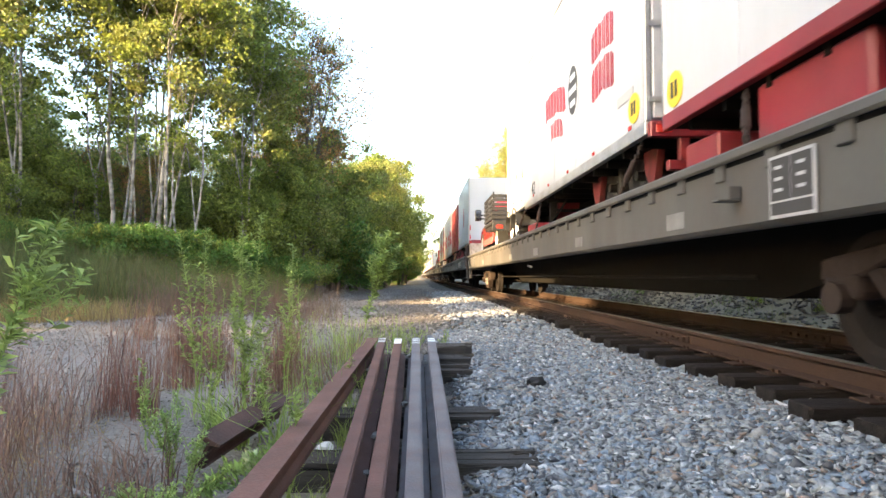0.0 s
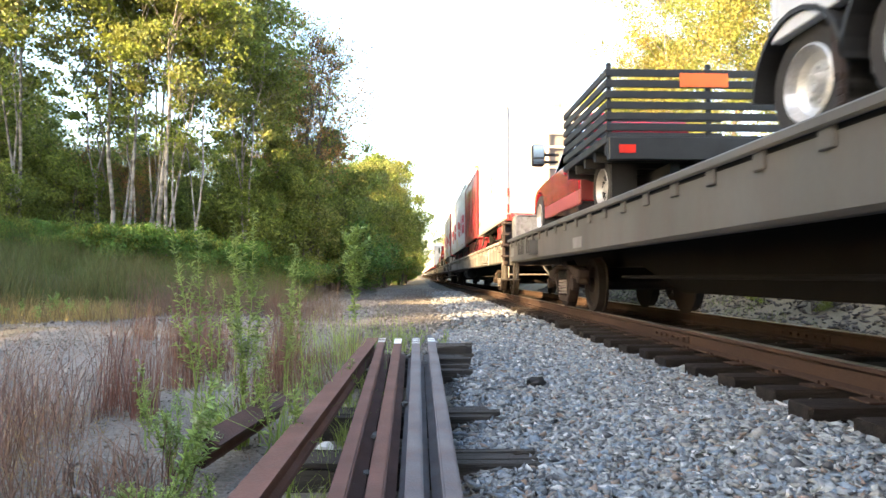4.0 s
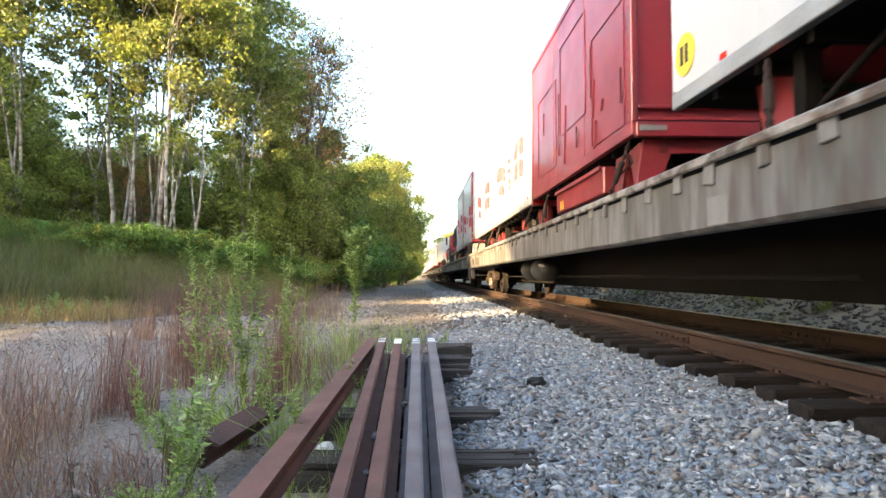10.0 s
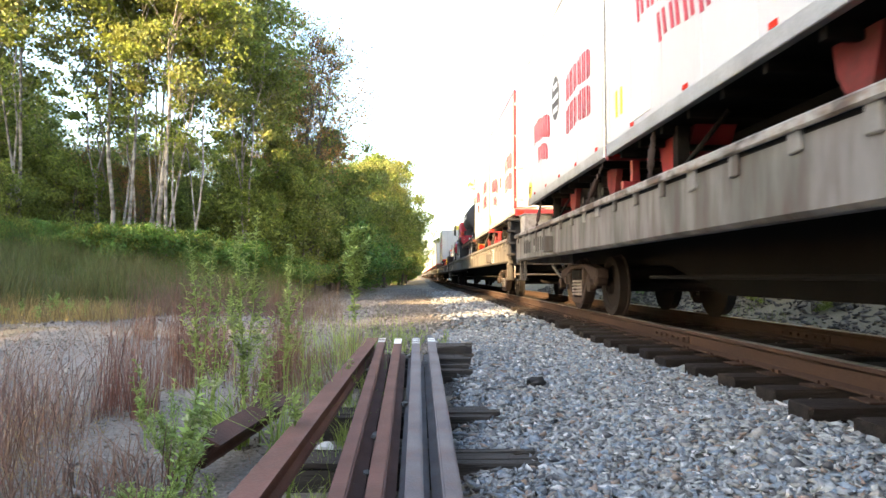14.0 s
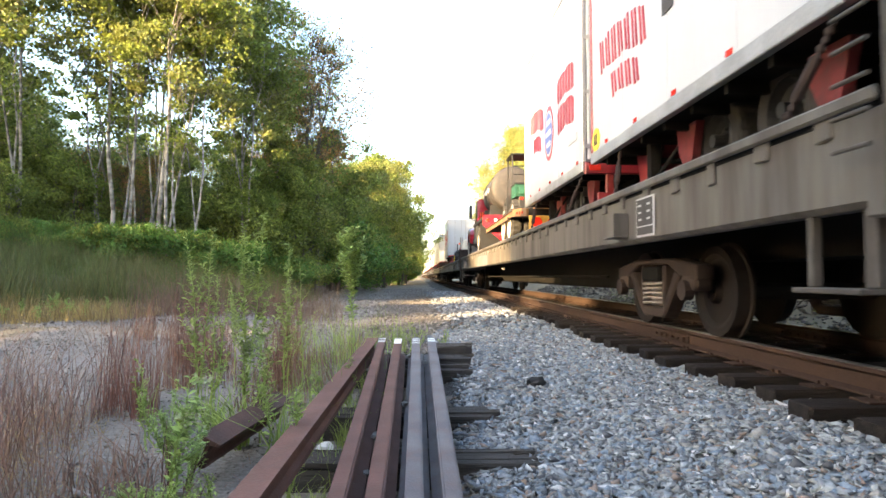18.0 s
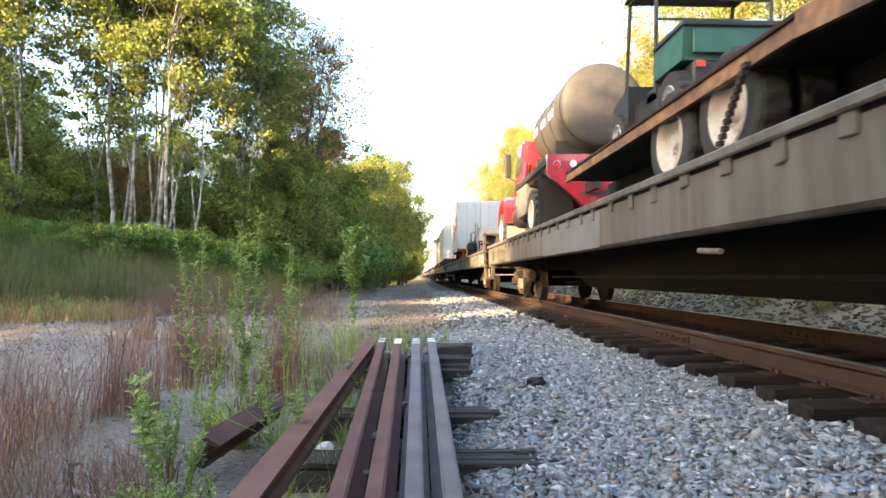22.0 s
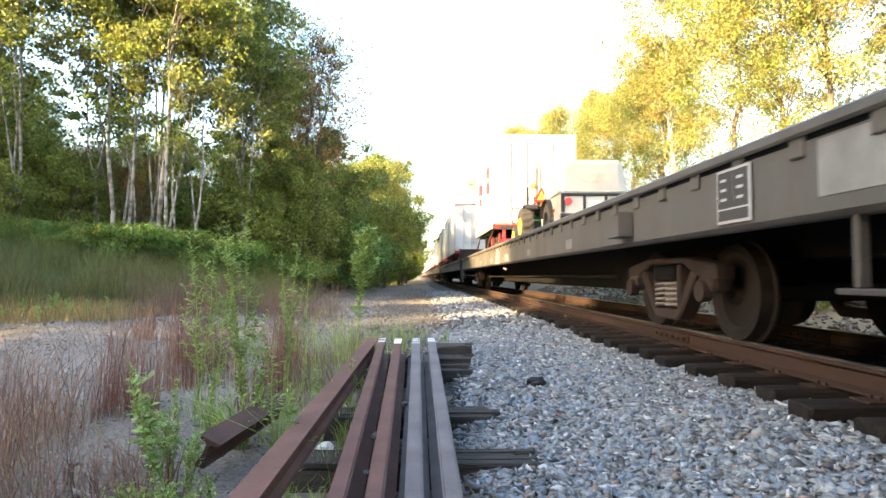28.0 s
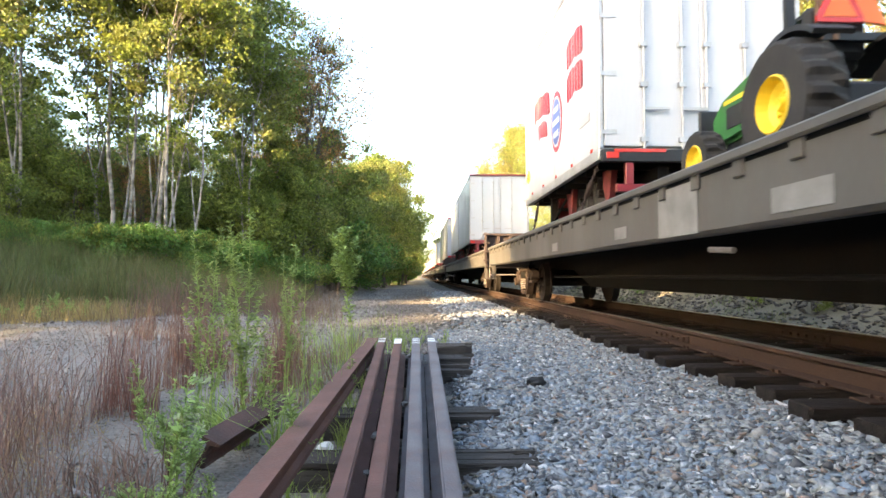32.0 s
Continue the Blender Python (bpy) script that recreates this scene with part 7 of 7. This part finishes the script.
# ---- grasses and weeds
def blades(rng, n, where, height, width, lean, mat_count=1, droop=0.25):
    """Thin bent blades of grass: each two quads, tapering."""
    x, y = where(rng, n)
    z = ground_z(x, y) - 0.02
    h = height[0] + (height[1] - height[0]) * rng.random(n) ** 1.7
    a = rng.random(n) * 6.283
    lx, ly = np.cos(a) * lean * h * rng.random(n), np.sin(a) * lean * h * rng.random(n)
    b = rng.random(n) * 6.283
    wx, wy = np.cos(b) * width, np.sin(b) * width
    p0 = np.stack([x, y, z], -1)
    p1 = p0 + np.stack([lx * 0.3, ly * 0.3, h * 0.55], -1)
    p2 = p0 + np.stack([lx, ly, h * (1 - droop * rng.random(n))], -1)
    w = np.stack([wx, wy, 0 * wx], -1)
    v = np.stack([p0 - w, p0 + w, p1 - w * 0.7, p1 + w * 0.7, p2 - w * 0.25, p2 + w * 0.25], 1).reshape(-1, 3)
    o = (np.arange(n) * 6)[:, None]
    f = np.concatenate([o + np.array([[0, 1, 3, 2]]), o + np.array([[2, 3, 5, 4]])], 0)
    return v, f


def field(x0, x1, y0, y1):
    return lambda rng, n: (x0 + (x1 - x0) * rng.random(n), y0 + (y1 - y0) * rng.random(n))


def tufts(centres, r):
    c = np.array(centres, float)

    def put(rng, n):
        k = rng.integers(0, len(c), n)
        a, d = rng.random(n) * 6.283, r * np.sqrt(rng.random(n))
        return c[k, 0] + d * np.cos(a), c[k, 1] + d * np.sin(a)
    return put


def grass(name, seed, n, where, height, width, lean, mat, label):
    v, f = blades(np.random.default_rng(seed), n, where, height, width, lean)
    return stuff(name, raw(name, v, f, mat), label, "grass")


def bank(rng, n):
    """The strip of tall grass between gravel track and shrubs."""
    u = rng.random(n)
    x = -19 + 15.5 * u
    return x, 12.4 + 0.10 * x + 8.0 * rng.random(n) + 3.0 * smooth(-8, -4, x)


grass("field_grass", 1, 26000, bank, (0.20, 0.70), 0.006, 0.6, M_GRASS, "tall green and yellowish field grass")
mrng = random.Random(71)
for seed, count, tall, mat, front, label in ((31, 170, (0.55, 1.15), M_GRASS, 0.0, "tall tufts of green field grass"), (32, 150, (0.5, 1.05), M_OLIVEGRASS, 0.0, "tall tufts of olive and straw-coloured field grass"), (33, 70, (0.3, 0.75), M_OLIVEGRASS, 1.0, "olive tufts along the foot of the meadow")):
    spots = []
    for k in range(count):
        px = -19 + 15.2 * mrng.random()
        spots.append((px, 12.2 + 0.10 * px + (1.8 if front else 8.5) * mrng.random() + 3.0 * float(smooth(-8, -4, px))))
    grass("field_grass", seed, 90 * count, tufts(spots, 0.42), tall, 0.005, 0.55, mat, label)
grass("field_grass", 2, 15000, lambda r, n: (-17 + 12.0 * r.random(n), 10.3 + 2.4 * r.random(n)), (0.08, 0.42), 0.006, 0.6, M_DRYGRASS, "dry golden grass at the edge of the gravel track")
rngp = np.random.default_rng(8)
red_spots = [(-2.2, 4.6), (-2.05, 4.75), (-1.95, 4.5), (-2.3, 4.9), (-2.55, 6.8), (-2.4, 6.6), (-2.25, 6.9), (-2.1, 6.8), (-2.45, 7.1), (-1.15, 5.2), (-1.05, 5.4), (-1.5, 7.4), (-3.5, 8.2), (-2.0, 5.4), (-1.95, 5.6), (-2.1, 5.5), (-1.25, 5.6), (-1.2, 5.75), (-2.0, 6.2)]
grass("red_grass", 3, 1500, tufts(red_spots, 0.13), (0.3, 1.12), 0.0022, 0.42, M_REDGRASS, "reddish tufts of tall bunch grass")
far_spots = [(-5.6 + 0.26 * k, 13.2 + 0.6 * math.sin(k * 2.1)) for k in range(15)] + [(-4.9, 12.6), (-4.6, 12.5), (-4.4, 12.9), (-2.6, 14.5), (-2.2, 15.0), (-3.0, 14.6)]
grass("red_grass", 9, 2300, tufts(far_spots, 0.5), (0.25, 1.0), 0.0032, 0.8, M_PINKGRASS, "pinkish feathery grass across the gravel track")
near_spots = [(-2.55, 3.7), (-2.35, 3.4), (-2.7, 4.1), (-2.1, 3.3), (-2.9, 4.6), (-2.6, 3.1), (-3.1, 4.9), (-2.3, 3.9), (-1.95, 2.9), (-2.45, 4.4)]
grass("red_grass", 4, 800, tufts(near_spots, 0.26), (0.25, 0.92), 0.0024, 0.75, M_BROWNGRASS, "reddish dry grass beside the spare rails")
grass("low_grass", 5, 1500, tufts([(-1.9, 3.0), (-1.6, 3.4), (-1.3, 3.0), (-2.3, 2.8), (-1.1, 4.8), (-0.95, 5.5), (-1.5, 5.6), (-1.2, 6.4), (-0.8, 6.6), (-2.0, 6.2)], 0.28), (0.10, 0.40), 0.004, 0.8, M_BROWNGRASS, "short dry grass among the weeds")
grass("green_grass", 6, 850, tufts([(-0.75, 5.0), (-0.62, 5.8), (-0.8, 6.2), (-0.55, 6.6), (-1.2, 5.2), (-1.0, 5.9), (-0.75, 6.8), (-1.35, 6.6), (-1.7, 7.4), (-1.1, 7.6), (-0.6, 7.4), (-0.9, 8.4), (-1.6, 8.6), (-0.4, 8.4), (-0.3, 7.6), (-1.5, 4.4), (-0.65, 4.4), (-0.6, 5.4)], 0.35), (0.15, 0.65), 0.0028, 0.5, M_WEED, "thin green grass along the pile of rails")
grass("green_grass", 7, 3500, tufts([(6.9 + 0.5 * (k % 5), 3 + 1.7 * k) for k in range(18)], 0.6), (0.04, 0.30), 0.005, 0.7, M_GRASS, "green grass beyond the track")

grass("straw_litter", 10, 2600, lambda r, n: (-4.2 + 3.6 * r.random(n), 2.3 + 6.0 * r.random(n) ** 1.3), (0.02, 0.07), 0.003, 3.5, M_BROWNGRASS, "dead stalks and straw lying on the gravel")
grass("straw_litter", 12, 1500, tufts(near_spots, 0.4), (0.04, 0.12), 0.003, 3.0, M_DRYGRASS, "matted dead grass beside the spare rails")

SWAYERS = []


def weed(x, y, height, label, seed, stems=1, leaf_len=0.05, per=60, spread=0.05, bushy=0.3, mat=None, tip=False, sway=0.03, low=0.25, arms=9):
    """An upright leafy weed: bent stems with rising side twigs, and narrow leaves along both."""
    rng = np.random.default_rng(seed)
    t = thing("tall_weed", label, "weed", "weeds beside the rails", at=(x, y, float(ground_z(x, y)) - 0.02))
    for s in range(stems):
        dx, dy = rng.normal() * spread * height * 1.6, rng.normal() * spread * height * 1.6
        hh = height * (0.70 + 0.3 * rng.random() if s else 1)
        path = [(rng.normal() * 0.03, rng.normal() * 0.03, 0)]
        for k in range(1, 8):
            u = k / 7
            path.append((dx * u + rng.normal() * 0.010, dy * u + rng.normal() * 0.010, hh * u))
        lines = [np.array(path)]
        v, f = limb_rings(path, [0.0065 * (1 - 0.8 * k / 7) for k in range(8)], 5)
        for k in range(arms):
            u = low + (0.93 - low) * (k + rng.random()) / arms
            p = np.array([np.interp(u, np.linspace(0, 1, 8), lines[0][:, i]) for i in range(3)])
            a, ln = rng.random() * 6.283, bushy * height * (1.15 - u) * (0.5 + 0.7 * rng.random())
            e = p + np.array([math.cos(a) * ln * 0.6, math.sin(a) * ln * 0.6, ln * 0.95])
            m = (p + e) / 2 + np.array([math.cos(a), math.sin(a), 0]) * ln * 0.10
            lines.append(np.array([p, m, e]))
            w, g = limb_rings([tuple(p), tuple(m), tuple(e)], [0.003, 0.0022, 0.001], 3)
            f = list(f) + [tuple(i + len(v) for i in q) for q in g]
            v = list(v) + list(w)
        tagged(part("stem", raw("stem", v, f, M_WEED), None, t), kind="stuff")
        n = int(per * 1.7)
        length = np.array([np.linalg.norm(q[-1] - q[0]) * (0.8 if k == 0 else 1) for k, q in enumerate(lines)])
        pick = rng.choice(len(lines), size=n, p=length / length.sum())
        u = np.where(pick == 0, low * 0.5 + (1 - low * 0.5) * rng.random(n) ** 0.7, 0.1 + 0.9 * rng.random(n))
        pos = np.zeros((n, 3))
        for k, q in enumerate(lines):
            w = pick == k
            for i in range(3):
                pos[w, i] = np.interp(u[w], np.linspace(0, 1, len(q)), q[:, i])
        a = rng.random(n) * 6.283
        ln = 0.68 * leaf_len * (0.55 + 0.8 * rng.random(n)) * np.where(pick == 0, 1.25 - 0.5 * u, 0.85)
        d = np.stack([np.cos(a), np.sin(a), -0.1 + 1.0 * rng.random(n)], -1)
        d /= np.linalg.norm(d, axis=1)[:, None]
        side_v = np.stack([-np.sin(a), np.cos(a), rng.normal(size=n) * 0.5], -1)
        w = (ln * 0.15)[:, None]
        q0, q1 = pos, pos + d * ln[:, None]
        m = q0 * 0.55 + q1 * 0.45 + np.array([0, 0, 0.006])
        lv = np.stack([q0, m + side_v * w, q1, m - side_v * w], 1).reshape(-1, 3)
        part("leaves", raw("leaves", lv, np.arange(n * 4).reshape(-1, 4), mat or M_WEED), None, t)
    if tip:
        n = 130
        ends = np.array([q[-1] for q in lines[1:] if q[-1][2] > height * 0.62] + [[dx, dy, height * 0.98]])
        p = ends[rng.integers(0, len(ends), n)] + rng.normal(size=(n, 3)) * np.array([0.022, 0.022, 0.014])
        a = rng.normal(size=(n, 3)) * 0.007
        b = rng.normal(size=(n, 3)) * 0.007
        part("blossom", raw("blossom", np.stack([p - a, p - b, p + a, p + b], 1).reshape(-1, 3), np.arange(n * 4).reshape(-1, 4), M_BLOSSOM), None, t, "tiny pale blossoms")
    SWAYERS.append((t, sway, seed))
    return t


M_CHIP = material("pale_weathered_wood", (0.30, 0.28, 0.26), 0.9, second=(0.18, 0.165, 0.15), scale=9, grain=50, bump=0.5, stretch=(0.3, 2, 2))
M_BLOSSOM = plain("pale_blossom", (0.40, 0.46, 0.24), 0.7)
green = "tall green leafy weed beside the spare rails"
fresh = "bushy fresh green weed with fine leaves"
W_BIG = weed(-0.63, 6.4, 1.42, "tall bushy green weed above the rails", 41, 1, 0.11, 800, 0.005, 0.38, sway=0.0, low=0.50, arms=30)
weed(-1.20, 4.40, 1.46, green, 42, 3, 0.07, 220, 0.06, 0.22, sway=0.05)
weed(-1.58, 4.60, 1.38, green, 43, 2, 0.07, 190, 0.05, 0.22, sway=0.05)
weed(-1.02, 4.75, 1.28, green, 44, 1, 0.07, 220, 0.03, 0.24, sway=0.05)
weed(-1.12, 5.6, 1.2, green, 45, 2, 0.05, 150, 0.05, 0.22, sway=0.05)
weed(-1.34, 4.1, 1.05, green, 46, 2, 0.05, 170, 0.05, 0.24, sway=0.05)
weed(-0.92, 5.2, 1.12, green, 47, 1, 0.05, 110, 0.06, 0.22, sway=0.04)
weed(-1.32, 3.45, 0.52, fresh, 48, 4, 0.045, 130, 0.10, 0.30, sway=0.04, mat=M_WEED_FRESH)
weed(-1.20, 3.3, 0.42, fresh, 49, 3, 0.045, 90, 0.12, 0.30, sway=0.04, mat=M_WEED_FRESH)
weed(-1.62, 3.85, 0.55, green, 56, 2, 0.05, 80, 0.10, 0.28, sway=0.05)
weed(-1.02, 4.05, 0.70, green, 57, 2, 0.06, 80, 0.08, 0.22, sway=0.05)
weed(-0.86, 3.75, 0.62, green, 58, 1, 0.07, 60, 0.08, 0.22, sway=0.05)
weed(-1.9, 6.6, 0.95, green, 52, 2, 0.05, 100, 0.05, 0.2, sway=0.05)
weed(-0.62, 3.1, 0.62, "slender weed growing between the rails", 53, 2, 0.075, 60, 0.08, 0.3, sway=0.05)
weed(-0.58, 3.9, 0.55, "slender weed growing between the rails", 54, 2, 0.065, 60, 0.08, 0.3, sway=0.04)
weed(-0.52, 4.6, 0.48, "slender weed growing between the rails", 55, 2, 0.055, 60, 0.08, 0.3, sway=0.04)
for k in range(20):
    r = random.Random(300 + k)
    weed(r.uniform(-1.35, -0.74), r.uniform(2.5, 3.05), r.uniform(0.12, 0.26), "low leafy ground plant by the rails", 300 + k, 3, 0.045, 45, 0.35, 0.7, sway=0.0, mat=M_WEED_FRESH if k % 3 == 0 else None, arms=5)
for k in range(7):
    r = random.Random(400 + k)
    weed(r.uniform(-0.35, 0.4), r.uniform(6.6, 8.5), r.uniform(0.2, 0.4), "short weed beyond the end of the rails", 400 + k, 3, 0.04, 30, 0.2, 0.4, sway=0.0, arms=4)
for k in range(9):
    r = random.Random(500 + k)
    weed(r.uniform(-7.4, -5.2), r.uniform(10.4, 11.6), r.uniform(0.25, 0.5), "sunlit yellow-green weed at the edge of the field", 500 + k, 2, 0.08, 45, 0.1, 0.4, sway=0.0, mat=M_WEED_FRESH, arms=5)
W_LEFT = weed(-1.98, 2.55, 1.50, "green weed blown about by the passing train", 61, 2, 0.10, 150, 0.05, 0.42, sway=0.0, low=0.72)
W_FRONT = weed(-1.20, 3.08, 0.68, "pale-blossomed weed blown about by the passing train", 62, 2, 0.08, 90, 0.05, 0.28, tip=True, sway=0.0, mat=M_WEED_FRESH)
grass("strap_grass", 21, 150, tufts([(-1.12, 3.9), (-1.10, 3.95), (-0.80, 3.72), (-1.3, 4.1)], 0.05), (0.22, 0.50), 0.006, 1.1, M_WEED, "long arching grass blades among the rusty rails")
grass("green_grass", 22, 900, tufts([(-0.45, 3.4), (-0.42, 4.0), (-0.40, 4.6), (-0.38, 5.2), (-0.5, 2.9)], 0.10), (0.06, 0.28), 0.003, 0.9, M_WEED, "green blades growing between the rails")
chips = thing("splintered_plank", "pale splintered pieces of an old plank on the ground", "plank")
crng = random.Random(12)
for k in range(16):
    cx, cy = crng.uniform(-1.75, -1.25), crng.uniform(2.75, 3.25)
    part("splinter", boxes((-crng.uniform(0.06, 0.2), crng.uniform(0.06, 0.2), -0.012, 0.012, 0, 0.012)), M_CHIP, chips, at=Matrix.Translation((cx, cy, float(ground_z(cx, cy)) + 0.012)) @ Euler((crng.uniform(-.2, .2), crng.uniform(-.1, .1), crng.uniform(-0.5, 0.3))).to_matrix().to_4x4())
# bits of litter and a dark clod of wood on the stones
lit = new("crumpled_wrapper", mesh_of("crumpled_wrapper", (lambda b: (bmesh.ops.create_icosphere(b, subdivisions=2, radius=0.05), [setattr(v, "co", v.co * random.uniform(0.6, 1.2)) for v in b.verts], b)[2])(bmesh.new()), M_LENS_WHITE))
lit.matrix_basis = pose(-0.55, 3.75, float(ground_z(-0.55, 3.75)) + 0.06)
tagged(lit, "crumpled white wrapper between the spare rails", "litter")
clod = new("wood_chunk", mesh_of("wood_chunk", (lambda b: (bmesh.ops.create_icosphere(b, subdivisions=2, radius=0.065), [setattr(v, "co", Vector((v.co.x * 1.3, v.co.y * 0.8, v.co.z * 0.75)) * random.uniform(0.75, 1.2)) for v in b.verts], b)[2])(bmesh.new()), M_BLACK))
clod.matrix_basis = pose(0.96, 5.05, float(ground_z(0.96, 5.05)) + 0.06)
tagged(clod, "dark chunk of wood lying on the ballast", "debris")
for k, (x, y, z) in enumerate(((-0.235, 3.55, -0.10), (-0.09, 4.2, -0.10), (-0.24, 3.05, -0.12), (-0.08, 5.6, -0.06), (0.06, 5.3, -0.06))):
    bm = bmesh.new()
    bmesh.ops.create_icosphere(bm, subdivisions=1, radius=0.03)
    for v in bm.verts:
        v.co = Vector((v.co.x, v.co.y * 1.3, v.co.z * 0.7)) * random.uniform(0.7, 1.2)
    ob = new("stray_stone", mesh_of("stray_stone", bm, M_STONE))
    ob.matrix_basis = pose(x, y, pile_z(y) + z - 0.045)
    tagged(ob, "pale stone fallen between the spare rails", "stone", "stray stones")


# ---- what moves
def motions():
    times = [0.5 * k for k in range(65)]
    for ob, q in MOVERS:
        m = ob.matrix_basis.copy()
        walk(ob, [(t, Matrix.Translation((0, -gone(t), 0)) @ m) for t in times])
    fine = [0.2 * k for k in range(161)]
    for ob, k in WHEELSETS:
        if k > 4:
            continue
        m = ob.matrix_basis.copy()
        walk(ob, [(t, m @ Euler((gone(t) / 0.42, 0, 0)).to_matrix().to_4x4()) for t in fine])
    for ob, amount, seed in SWAYERS:
        if amount:
            m = ob.matrix_basis.copy()
            walk(ob, [(t, m @ Euler((amount * math.sin(t * 2.1 + seed), amount * (0.3 + math.sin(t * 1.7 + seed * 1.7)), 0)).to_matrix().to_4x4()) for t in times])
    # lean to the right in degrees, for the weeds that the wind of the train bends most
    for ob, leans in ((W_BIG, [(0, 14), (0.5, 8), (1, 13), (1.5, 9), (2, 3), (2.5, 16), (3, 13), (3.5, -2), (5.5, 7), (7, 3), (8, 4), (8.5, 0), (9, -11), (10, 0), (11, -2), (12, 7), (13, 1), (19, -3), (23, 0), (24, 2), (28, 4), (30, 0), (32, -6)]),
                      (W_LEFT, [(0, 25), (1, 23), (2, 6), (2.6, -4), (3.5, -8), (5.5, 4), (7, 8), (8.5, -6), (12, -10), (32, -12)]),
                      (W_FRONT, [(0, 60), (0.5, 26), (1, 45), (1.5, 48), (2, 42), (3, 40), (3.5, 28), (5.5, 22), (7, 43), (8, 40), (8.5, 25), (9, 8), (10, 18), (11, -10), (12, 0), (13, 20), (19, 15), (21, 8), (23, -20), (24, -20), (28, -8), (30, -4), (32, 15)])):
        m = ob.matrix_basis.copy()
        walk(ob, [(t, m @ Euler((0, radians(a), 0)).to_matrix().to_4x4()) for t, a in leans])


motions()
